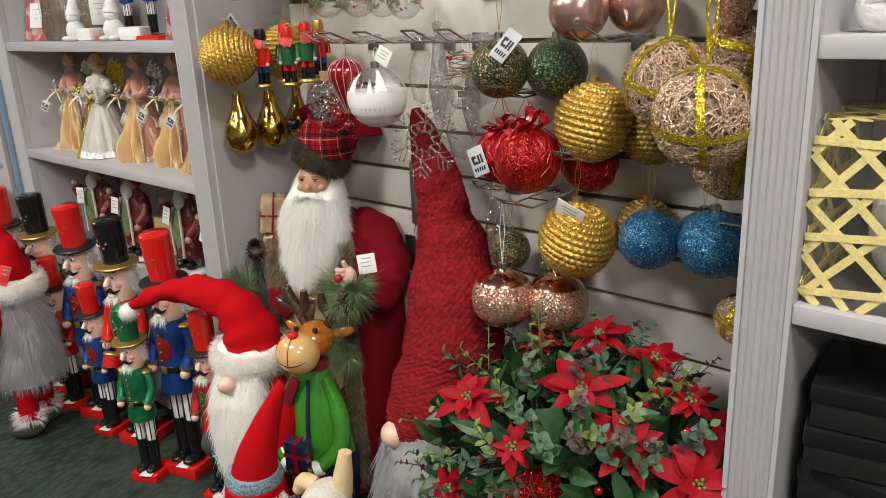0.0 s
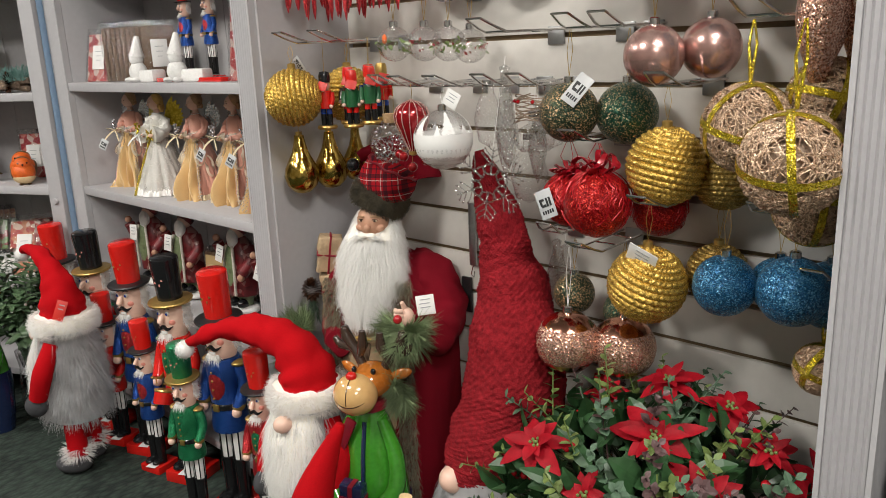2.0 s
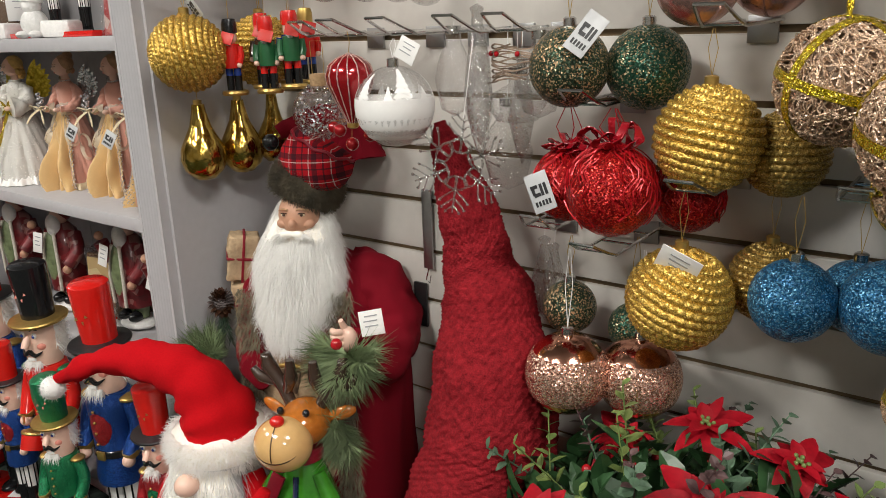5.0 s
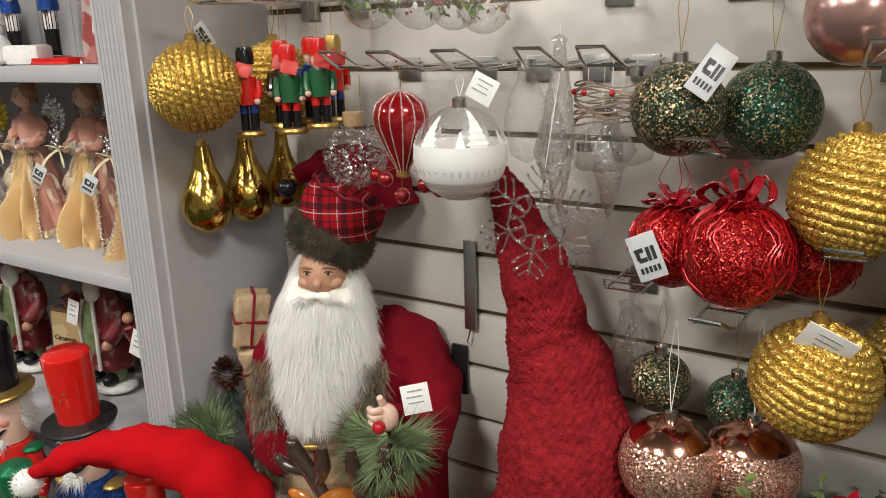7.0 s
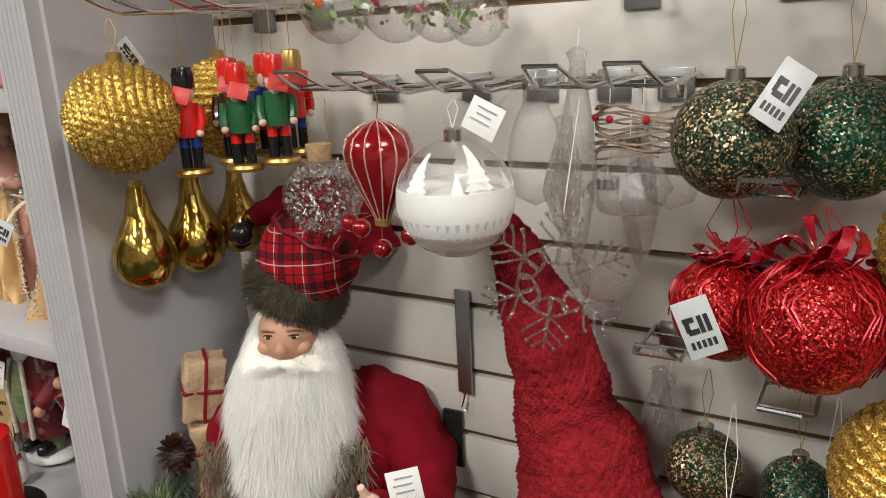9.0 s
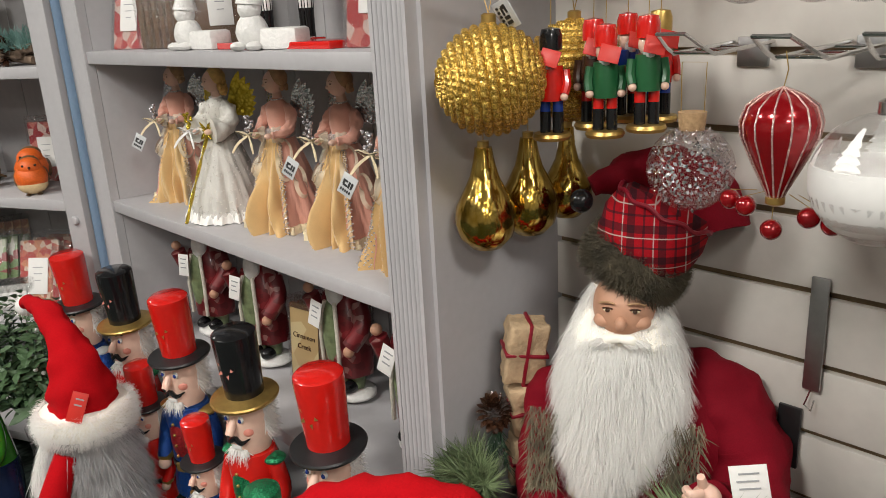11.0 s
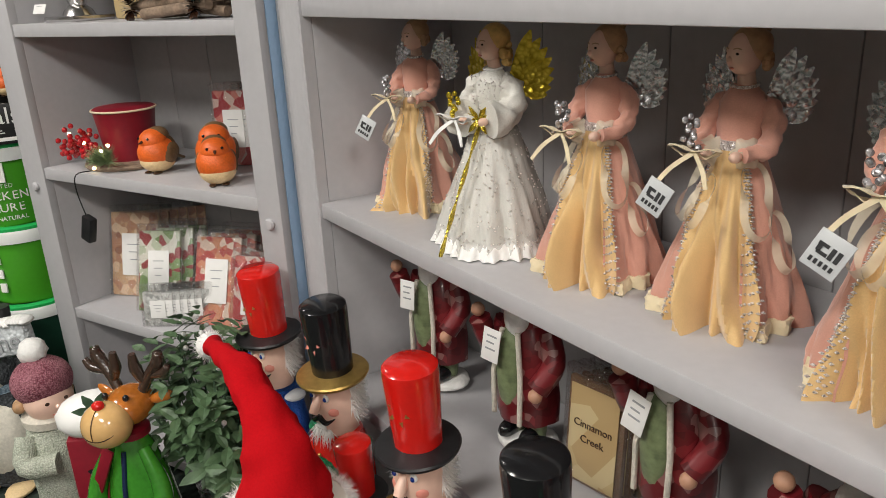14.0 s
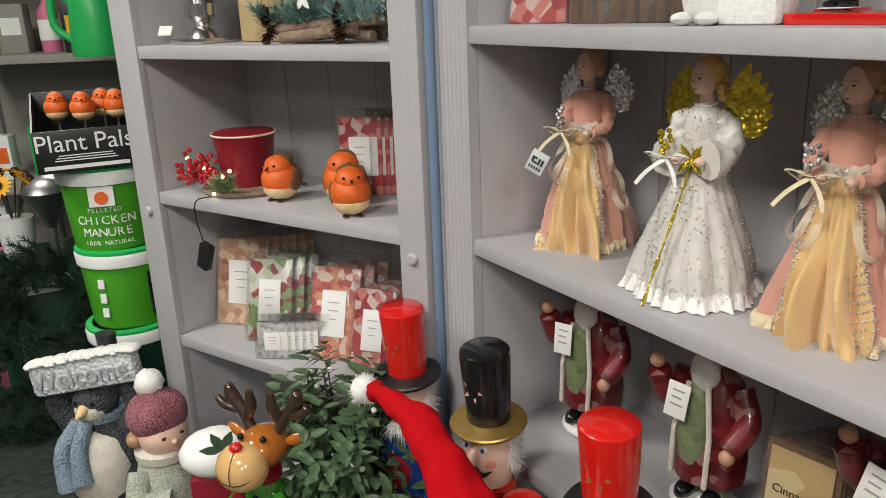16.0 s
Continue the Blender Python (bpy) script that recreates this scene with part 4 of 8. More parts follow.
# ---- nutcrackers ----
def nutcracker(m, s, hat, coat, brim, front=None, label="", sash=None, drum=False, group="large nutcrackers"):
    """A standing wooden soldier, 0.71 m tall at s = 1, facing local -y."""
    o = thing("nutcracker", m, label, "nutcracker", group)
    k = s
    part("base", box(B(), (0, 0, 0.0175 * k), (0.115 * k, 0.115 * k, 0.035 * k), bevel=0.003), REDGLOSS, o, "red lacquered square base")
    price_tag(o, pose(0.012 * k, -0.045 * k, 0.036 * k, 90, 0, 8), 0.035, 0.03, None, 2)
    for x in (-0.022, 0.022):
        leg = part("leg", lathe(B(), [(0.001, 0.15 * k), (0.019 * k, 0.15 * k), (0.021 * k, 0.2 * k), (0.022 * k, 0.27 * k), (0.001, 0.27 * k)], 16, pose(x * k, 0, 0)), WHITE, o, "white striped trouser leg")
        b = B()
        for i in range(7):
            a = 2 * math.pi * i / 7
            box(b, (x * k + 0.0205 * k * math.cos(a), 0.0205 * k * math.sin(a), 0.21 * k), (0.004 * k, 0.004 * k, 0.118 * k), pose(0, 0, 0, 0, 0, math.degrees(a)))
        part("stripe", b, BLACKGLOSS, leg)
        part("boot", lathe(B(), [(0.001, 0.035 * k), (0.022 * k, 0.035 * k), (0.02 * k, 0.06 * k), (0.022 * k, 0.15 * k), (0.024 * k, 0.165 * k), (0.001, 0.165 * k)], 16, pose(x * k, 0, 0)), BLACKGLOSS, o)
        part("shoe", ball(B(), (x * k, -0.02 * k, 0.045 * k), (0.021 * k, 0.034 * k, 0.014 * k), 16), BLACKGLOSS, o)
    wav = lambda a, t: 1 + 0.03 * math.cos(2 * a)
    torso = part("coat", lathe(B(), [(0.001, 0.255 * k), (0.05 * k, 0.255 * k), (0.052 * k, 0.27 * k), (0.046 * k, 0.32 * k), (0.047 * k, 0.40 * k), (0.05 * k, 0.44 * k), (0.042 * k, 0.465 * k), (0.001, 0.47 * k)], 28, wave=wav), coat, o)
    part("belt", lathe(B(), [(0.047 * k, 0.322 * k), (0.049 * k, 0.324 * k), (0.049 * k, 0.338 * k), (0.047 * k, 0.34 * k)], 28), BLACKGLOSS, torso)
    part("buckle", box(B(), (0, -0.05 * k, 0.331 * k), (0.02 * k, 0.005, 0.02 * k), bevel=0.001), GOLDPAINT, torso)
    if front:
        part("front_panel", ball(B(), (0, -0.018 * k, 0.395 * k), (0.034 * k, 0.034 * k, 0.07 * k), 20), front, torso)
        for i in range(4):
            part("button", ball(B(), (0, -0.053 * k, (0.36 + 0.025 * i) * k), 0.0035 * k, 8), GOLDPAINT, torso)
    for x in (-1, 1):
        arm = part("arm", tube(B(), curve_pts([(x * 0.05 * k, 0, 0.445 * k), (x * 0.066 * k, -0.005 * k, 0.39 * k), (x * 0.06 * k, -0.03 * k, 0.335 * k)], 10), 0.0165 * k, 12), coat, o)
        part("hand", ball(B(), (x * 0.059 * k, -0.036 * k, 0.322 * k), 0.014 * k, 12), FLESH, arm)
        part("cuff", lathe(B(), [(0.0175 * k, -0.006 * k), (0.0185 * k, 0), (0.0175 * k, 0.006 * k)], 12, pose(x * 0.0605 * k, -0.027 * k, 0.34 * k, 25)), GOLDPAINT, arm)
        part("epaulette", ball(B(), (x * 0.05 * k, 0, 0.452 * k), (0.022 * k, 0.022 * k, 0.009 * k), 14), sash or GOLDPAINT, o)
    head = part("head", lathe(B(), [(0.001, 0.465 * k), (0.036 * k, 0.468 * k), (0.041 * k, 0.49 * k), (0.041 * k, 0.56 * k), (0.038 * k, 0.575 * k), (0.001, 0.578 * k)], 24), FLESH, o, "painted face")
    b = B()
    tube(b, [(0, -0.038 * k, 0.545 * k), (0, -0.049 * k, 0.53 * k), (0, -0.056 * k, 0.519 * k)], [0.005 * k, 0.009 * k, 0.008 * k], 10)
    part("nose", b, FLESH, head)
    for x in (-1, 1):
        part("eye", ball(B(), (x * 0.016 * k, -0.0385 * k, 0.545 * k), (0.0065 * k, 0.004 * k, 0.0075 * k), 10), WHITE, head)
        part("pupil", ball(B(), (x * 0.016 * k, -0.0415 * k, 0.544 * k), (0.0038 * k, 0.003 * k, 0.0045 * k), 8), BLUEGLOSS, head)
        part("cheek", ball(B(), (x * 0.024 * k, -0.031 * k, 0.517 * k), (0.010 * k, 0.004 * k, 0.009 * k), 10, pose(0, 0, 0, 0, 0, x * 38)), CHEEK, head)
        part("eyebrow", tube(B(), [(x * 0.008 * k, -0.041 * k, 0.557 * k), (x * 0.016 * k, -0.0405 * k, 0.562 * k), (x * 0.024 * k, -0.036 * k, 0.558 * k)], 0.0016 * k, 6), BLACK, head)
        part("moustache", tube(B(), curve_pts([(0, -0.044 * k, 0.507 * k), (x * 0.014 * k, -0.0425 * k, 0.498 * k), (x * 0.028 * k, -0.033 * k, 0.506 * k)], 8), lerp_list([0.0055 * k, 0.005 * k, 0.001], 9), 8), BLACKGLOSS, head)
    part("mouth", box(B(), (0, -0.0405 * k, 0.487 * k), (0.022 * k, 0.004, 0.008 * k), bevel=0.001), WHITE, head)
    rng = random.Random(7)
    roots = []
    for _ in range(900):
        a = rng.uniform(-0.1, math.pi + 0.1)
        z = rng.uniform(0.50, 0.575) * k
        roots.append(((0.041 * k * math.cos(a), 0.041 * k * math.sin(a), z), (math.cos(a) * 0.7, math.sin(a) * 0.7, -0.5), 0.022 * k))
    for _ in range(200):
        x = rng.uniform(-0.02, 0.02) * k
        roots.append(((x, -0.037 * k, 0.482 * k), (x * 4, -0.2, -1), 0.034 * k))
    part("hair", fur(roots, 0.0026 * k, 0.3, 0.6, 5), FURWHITE, head, "white fluffy hair and beard")
    hm = pose(0, 0, 0.575 * k, 4)
    hat_ob = part("hat", lathe(B(), [(0.001, 0), (0.036 * k, 0), (0.0365 * k, 0.02 * k), (0.041 * k, 0.122 * k), (0.040 * k, 0.131 * k), (0.034 * k, 0.136 * k), (0.001, 0.138 * k)], 32, hm), hat, o, "glossy tall hat")
    part("brim", lathe(B(), [(0.036 * k, -0.002 * k), (0.061 * k, -0.004 * k), (0.063 * k, 0.001 * k), (0.061 * k, 0.004 * k), (0.036 * k, 0.008 * k)], 32, hm, lambda a, t: 1 + 0.06 * (math.sin(a) < 0) * -math.sin(a)), brim, hat_ob)
    b = B()
    for i in range(5):
        a = 2 * math.pi * i / 5
        leaf(b, (0, -0.0405 * k, 0.07 * k + 0.575 * k), (math.cos(a), -0.12, math.sin(a)), (0, -1, 0), 0.02 * k, 0.007 * k, 0.0, 0.1, 3)
    part("emblem", b, GOLDPAINT if hat is REDGLOSS else CHEEK, hat_ob)
    if drum:
        d = part("drum", lathe(B(), [(0.001, -0.02 * k), (0.03 * k, -0.02 * k), (0.03 * k, 0.02 * k), (0.001, 0.02 * k)], 20, pose(0, -0.075 * k, 0.30 * k, -20)), REDGLOSS, o)
        part("rim", lathe(B(), [(0.0305 * k, 0.014 * k), (0.032 * k, 0.017 * k), (0.0305 * k, 0.021 * k)], 20, pose(0, -0.075 * k, 0.30 * k, -20)), GOLDPAINT, d)
        for x in (-1, 1):
            part("drumstick", tube(B(), [(x * 0.05 * k, -0.05 * k, 0.34 * k), (x * 0.012 * k, -0.085 * k, 0.345 * k)], 0.0025 * k, 6), GOLDPAINT, o)
    return o


NY = 0.945
nutcracker(pose(-2.905, 0.915, 0, 0, 0, 21), 1.0, REDGLOSS, BLUEGLIT, BLACK, REDGLIT, "tall nutcracker with red top hat and blue glitter coat", FURWHITE)
nutcracker(pose(-2.684, NY, 0, 0, 0, 19), 0.995, BLACKGLOSS, REDGLOSS, GOLDPAINT, GREENGLIT, "tall nutcracker with black top hat, red and green coat", GREENGLIT)
nutcracker(pose(-2.402, NY, 0, 0, 0, 23), 1.0, REDGLOSS, BLUEGLIT, BLACK, REDGLIT, "tall nutcracker with red top hat, blue coat and red scarf")
nutcracker(pose(-2.133, NY, 0, 0, 0, 20), 0.995, BLACKGLOSS, REDGLOSS, GOLDPAINT, GREENGLIT, "tall nutcracker with black top hat playing a drum", GREENGLIT, True)
nutcracker(pose(-1.867, NY, 0, 0, 0, 17), 1.0, REDGLOSS, BLUEGLIT, BLACK, REDGLIT, "tall nutcracker with red top hat and blue coat")
nutcracker(pose(-2.535, 0.905, 0, 0, 0, 23), 0.745, REDGLOSS, REDGLOSS, BLACK, GREENGLIT, "small nutcracker with red hat and red coat", group="small nutcrackers")
nutcracker(pose(-2.262, 0.90, 0, 0, 0, 15), 0.70, REDGLOSS, BLUEGLIT, BLACK, REDGLIT, "small nutcracker with red hat and blue coat", group="small nutcrackers")
nutcracker(pose(-1.925, 0.85, 0, 0, 0, 25), 0.73, GREENGLIT, GREENGLIT, GOLDPAINT, GREENGLIT, "small nutcracker in a green coat with gold brimmed hat", group="small nutcrackers")
nutcracker(pose(-1.667, 0.925, 0, 0, 0, 19), 0.76, REDGLOSS, REDGLIT, BLACK, GREENGLIT, "small nutcracker with red hat behind a gnome", group="small nutcrackers")


# ---- soft figures ----
def plush_gnome(base, rz, hat_line, hat_r, pom, label, hat_turn=0):
    """A plush gnome: long felt hat, fur brim, nose, beard, fur coat and red legs. hat_line is in the gnome's own axes."""
    o = thing("plush_gnome", pose(*base, 0, 0, rz), label, "gnome", "plush gnomes")
    turn = pose(0, 0, 0, 0, 0, hat_turn - rz)
    hat_line, pom = [turn @ Vector(q) for q in hat_line], turn @ Vector(pom)
    pts = curve_pts(hat_line, 40)
    z0 = hat_line[0][2]
    rad = lerp_list(hat_r, len(pts))
    rad = [r * (1 + 0.05 * math.sin(i * 1.1)) for i, r in enumerate(rad)]
    hat_ob = part("hat", crumple(tube(B(), pts, rad, 28), 0.008, 26, z0 * 7), FELT, o, "long bent red felt hat", 80)
    part("pompom", ball(B(), pom, 0.023, 16), WHITE, hat_ob)
    part("pompom_fur", fur([(Vector(pom) + 0.017 * d, d, 0.012) for d in (Vector((random.gauss(0, 1), random.gauss(0, 1), random.gauss(0, 1))).normalized() for _ in range(300))], 0.002, 0, 0.2, 3), FURWHITE, hat_ob)
    z = hat_line[0][2]
    part("hat_brim", lathe(B(), [(0.06, z - 0.028), (0.084, z - 0.02), (0.091, z), (0.087, z + 0.02), (0.066, z + 0.030)], 24), BEARDCORE, o)
    part("brim_fur", fur(fur_band(0.091, z - 0.030, z + 0.030, 7000, 0.017, 2), 0.0010, 0.2, 0.7, 4), FURWHITE, o, "white fur hat brim")
    part("nose", ball(B(), (0, -0.095, z - 0.045), (0.022, 0.024, 0.02), 16), FLESH, o)
    part("body", lathe(B(), [(0.001, 0.17), (0.085, 0.18), (0.094, 0.25), (0.086, 0.36), (0.072, z - 0.02), (0.001, z)], 24), FURGREY, o)
    rng = random.Random(5)
    roots = []
    for _ in range(6500):
        a = rng.uniform(0, 6.283)
        zz = rng.uniform(0.19, z - 0.03)
        r = float(np.interp(zz, [0.18, 0.25, 0.36, z], [0.085, 0.094, 0.086, 0.072]))
        roots.append(((r * math.cos(a), r * math.sin(a), zz), (math.cos(a), math.sin(a), -0.9), 0.045))
    part("coat_fur", fur(roots, 0.0012, 0.8, 0.5, 6), FURGREY, o, "grey fur coat")
    beard("beard", o, [(z - 0.03, 0.07, -0.085, -0.03), (z - 0.09, 0.082, -0.108, -0.03), (z - 0.17, 0.07, -0.118, -0.05), (z - 0.23, 0.042, -0.115, -0.075), (z - 0.27, 0.012, -0.11, -0.09)], 6000, 0.055, FURWHITE, "long white beard", 7, 0.0014, core=BEARDCORE)
    for x in (-0.045, 0.045):
        part("leg", tube(B(), [(x, 0, 0.2), (x, 0, 0.06)], 0.03, 14), FELT, o)
        part("boot", ball(B(), (x, -0.02, 0.03), (0.036, 0.058, 0.031), 18), GREYFELT, o)
        part("boot_fur", fur(fur_band(0.034, 0.055, 0.09, 420, 0.028, 9, m=pose(x, 0, 0)), 0.003, 0.2, 0.4, 3), FURWHITE, o)
    for x in (-1, 1):
        arm = part("arm", tube(B(), curve_pts([(x * 0.072, -0.01, z - 0.05), (x * 0.108, -0.03, z - 0.13), (x * 0.104, -0.06, z - 0.21)], 12), lerp_list([0.022, 0.029, 0.026], 13), 14), FELT, o)
        part("mitten", ball(B(), (x * 0.102, -0.07, z - 0.235), (0.027, 0.035, 0.036), 14), GREYFELT, arm)
    return o


g = plush_gnome((-2.462, 0.758, 0), -50, [(0, 0, 0.49), (0.0, 0.0, 0.56), (-0.035, 0.01, 0.625), (-0.105, 0.02, 0.68), (-0.19, 0.03, 0.69), (-0.265, 0.06, 0.665)], [0.076, 0.057, 0.038, 0.025, 0.016, 0.009], (-0.288, 0.065, 0.652), "plush gnome with bent red felt hat standing on carpet", 12)
price_tag(g, pose(0.073, 0.035, 0.545, -14, 20, 100), 0.03, 0.06, REDTAG, 2, "red card price tag")
g = plush_gnome((-1.492, 0.95, 0), 12, [(0, 0, 0.468), (-0.006, 0.0, 0.53), (-0.045, -0.012, 0.588), (-0.13, -0.033, 0.616), (-0.23, -0.055, 0.602), (-0.318, -0.073, 0.562)], [0.080, 0.066, 0.048, 0.034, 0.023, 0.011], (-0.333, -0.077, 0.543), "plush gnome with bent red felt hat beside the nutcrackers", 12)


def fir_sprig(bm, p, d, ln, rng, needle=0.035, n=60, w=0.0022, spread=0.9):
    p, d = Vector(p), Vector(d).normalized()
    u = d.orthogonal().normalized()
    v = d.cross(u)
    for _ in range(n):
        t = rng.uniform(0, 1)
        a = rng.uniform(0, 6.283)
        dd = (d * rng.uniform(0.5, 1.1) + spread * (u * math.cos(a) + v * math.sin(a))).normalized()
        q = p + d * ln * t
        s = dd.orthogonal().normalized() * w * 0.5
        e = q + dd * needle * rng.uniform(0.7, 1.15)
        a1, a2, b1 = bm.verts.new(q + s), bm.verts.new(q - s), bm.verts.new(e)
        bm.faces.new((a1, a2, b1))
        s2 = dd.cross(s)
        a3, a4 = bm.verts.new(q + s2), bm.verts.new(q - s2)
        bm.faces.new((a3, a4, b1))


def bmesh_cut(bm):
    """Finer faces, for a surface that is to be creased."""
    bmesh.ops.subdivide_edges(bm, edges=[e for e in bm.edges if e.calc_length() > 0.012], cuts=6, use_grid_fill=True)
    return bm


def santa():
    M = pose(-1.465, 1.185, 0, 0, 0, 28)
    inv = M.inverted()
    o = thing("santa_figure", M, "tall santa figure in crimson robe with long cream beard", "santa figure")
    fold = lambda a, t: 1 + 0.05 * (1 - t) * math.sin(9 * a) + 0.02 * math.sin(5 * a + 1)
    part("robe", lathe(B(), [(0.001, 0.02), (0.14, 0.02), (0.135, 0.15), (0.128, 0.35), (0.122, 0.55), (0.115, 0.66), (0.1, 0.73), (0.05, 0.77), (0.001, 0.78)], 48, Matrix.Diagonal((1, 0.75, 1, 1)), fold), FELTDARK, o, "crimson cloth robe")
    part("tunic", ball(B(), (-0.015, -0.055, 0.36), (0.090, 0.052, 0.34), 36, fn=lambda d: 1 + 0.06 * noise.noise(d * 6)), KRAFT, o, "brown quilted tunic front")
    for z, ry in ((0.60, 12), (0.53, -10), (0.46, 6), (0.39, -14)):
        part("patch", box(B(), (0.016 * math.sin(z * 40) - 0.015, -0.098, z - 0.06), (0.042, 0.012, 0.048), pose(0, 0, 0, 0, ry), bevel=0.004), KRAFTDARK, o)
    cape = crumple(lathe(B(), [(0.05, 0.03), (0.172, 0.03), (0.17, 0.12), (0.166, 0.25), (0.163, 0.38), (0.162, 0.5), (0.16, 0.58), (0.15, 0.67), (0.118, 0.735), (0.05, 0.775), (0.001, 0.78)], 72, pose(0.014, 0.02, 0) @ Matrix.Diagonal((1, 0.62, 1, 1)), lambda a, t: 1 + 0.06 * (1 - t) * math.sin(7 * a + 0.6) + 0.02 * math.sin(13 * a)), 0.012, 9)
    part("cape", cape, FELTDARK, o, "long crimson cape", 80)
    part("cord", strip(B(), curve_pts([(-0.022, -0.104, 0.64), (-0.020, -0.112, 0.52), (-0.012, -0.112, 0.36)], 10), 0.006, (1, 0, 0)), CRIMSONPOT, o, "red ribbon down the tunic")
    part("toggle", tube(B(), [(-0.042, -0.108, 0.575), (-0.022, -0.114, 0.580), (0.0, -0.108, 0.573)], [0.004, 0.006, 0.004], 10), GOLDPAINT, o, "wooden toggle")
    rng = random.Random(2)
    roots = []
    for x0, x1 in ((-0.125, -0.085), (0.055, 0.10)):
        for _ in range(3600):
            z = rng.uniform(0.05, 0.72)
            roots.append(((rng.uniform(x0, x1), -0.078 - 0.018 * math.sin(z * 4), z), (rng.uniform(-0.7, 0.7), -0.8, -0.6), 0.026))
    part("fur_trim", fur(roots, 0.0017, 0.5, 0.6, 8), FURBROWN, o, "mottled brown fur trim")
    for s, pts, rad in ((1, [(0.06, 0.02, 0.735), (0.12, 0.01, 0.705), (0.158, -0.01, 0.64), (0.15, -0.07, 0.585), (0.112, -0.128, 0.628)], [0.045, 0.054, 0.058, 0.05, 0.034]),
                        (-1, [(-0.06, 0.02, 0.735), (-0.10, 0.01, 0.68), (-0.11, -0.02, 0.60), (-0.1, -0.06, 0.555), (-0.085, -0.1, 0.56)], [0.04, 0.046, 0.046, 0.042, 0.03])):
        cp = curve_pts(pts, 64)
        arm = part("sleeve", crumple(tube(B(), cp, lerp_list(rad, len(cp)), 36), 0.014, 18), FELTDARK, o, "", 80)
        if s < 0:
            continue
        hx, hy, hz = 0.108, -0.148, 0.652
        hand = part("hand", ball(B(), (hx, hy, hz), (0.019, 0.016, 0.024), 14), FLESH, arm)
        for f in range(4):
            part("finger", tube(B(), curve_pts([(hx - 0.006, hy - 0.012, hz + 0.018 - 0.011 * f), (hx - 0.018, hy - 0.02, hz + 0.02 - 0.011 * f), (hx - 0.024, hy - 0.008, hz + 0.018 - 0.011 * f)], 6), 0.0058, 8), FLESH, hand)
        part("thumb", tube(B(), [(hx - 0.004, hy, hz + 0.02), (hx - 0.008, hy - 0.008, hz + 0.038)], [0.007, 0.005], 8), FLESH, hand)
    head = part("head", ball(B(), (0, -0.036, 0.868), (0.046, 0.056, 0.052), 24), SANTAFLESH, o, "painted bearded face")
    head.matrix_basis = Matrix.Translation((-0.004, 0.012, -0.016)) @ Matrix.Translation((0, -0.036, 0.868)) @ Matrix.Scale(0.90, 4) @ Matrix.Translation((0, 0.036, -0.868))
    part("nose", ball(B(), (0, -0.094, 0.860), (0.0085, 0.011, 0.010), 12), SANTAFLESH, head)
    for s in (-1, 1):
        part("eye", ball(B(), (s * 0.019, -0.0855, 0.877), (0.0066, 0.003, 0.0032), 12), PALECREAM, head)
        part("pupil", ball(B(), (s * 0.019, -0.0882, 0.877), (0.0035, 0.002, 0.0031), 10), BROWN, head)
        part("eyelid", tube(B(), curve_pts([(s * 0.012, -0.0885, 0.8795), (s * 0.019, -0.0890, 0.8812), (s * 0.026, -0.0845, 0.8785)], 6), 0.0013, 6), BROWN, head)
        part("brow", tube(B(), curve_pts([(s * 0.009, -0.0905, 0.888), (s * 0.02, -0.0885, 0.890), (s * 0.032, -0.078, 0.884)], 6), 0.0016, 8), LIGHTBROWN, head)
        part("cheek", ball(B(), (s * 0.026, -0.072, 0.856), (0.015, 0.013, 0.011), 14), SANTAFLESH, head)
        part("moustache", tube(B(), curve_pts([(0, -0.101, 0.840), (s * 0.016, -0.101, 0.839), (s * 0.034, -0.092, 0.831)], 10), lerp_list([0.006, 0.0085, 0.003], 11), 10), BEARDCORE, head)
        hr = [((s * rng.uniform(0, 0.03), -0.104, 0.842 - rng.uniform(0, 0.006)), (s * 1.0, -0.25, -0.25), 0.02) for _ in range(260)]
        part("moustache_hair", fur(hr, 0.001, 0.5, 0.25, 6), FURWHITE, head)
    rows = [(0.893, 0.056, -0.042, 0.0, 0.0), (0.862, 0.074, -0.058, -0.005, 0.0), (0.828, 0.092, -0.102, -0.01, 0.0), (0.78, 0.100, -0.120, -0.02, -0.002), (0.73, 0.090, -0.130, -0.04, -0.005), (0.69, 0.070, -0.135, -0.07, -0.010), (0.65, 0.044, -0.138, -0.09, -0.016), (0.615, 0.016, -0.136, -0.105, -0.022)]
    b = B()
    rings = []
    for z, w, yf, yb, x in rows:
        c, h = (yf + yb) / 2, (yb - yf) / 2
        rings.append([b.verts.new((x + w * 0.82 * math.cos(a), c + h * 0.85 * math.sin(a), z)) for a in (2 * math.pi * k / 28 for k in range(28))])
    for p, q in zip(rings, rings[1:]):
        for k in range(28):
            b.faces.new((p[k], p[(k + 1) % 28], q[(k + 1) % 28], q[k]))
    part("beard_core", b, BEARDCORE, head, smooth=80)
    zs = [r[0] for r in rows][::-1]
    roots = []
    for _ in range(26000):
        z = rng.uniform(rows[-1][0] + 0.01, rows[0][0])
        w, yf, yb, x = (float(np.interp(z, zs, [r[i] for r in rows][::-1])) for i in (1, 2, 3, 4))
        a = rng.uniform(-math.pi - 0.3, 0.3)
        c, h = (yf + yb) / 2, (yb - yf) / 2
        bulge = 1 + 0.10 * noise.noise(Vector((a * 3.2, z * 9, 4)))
        lock = 0.5 * noise.noise(Vector((a * 2.6, z * 18, 1)))
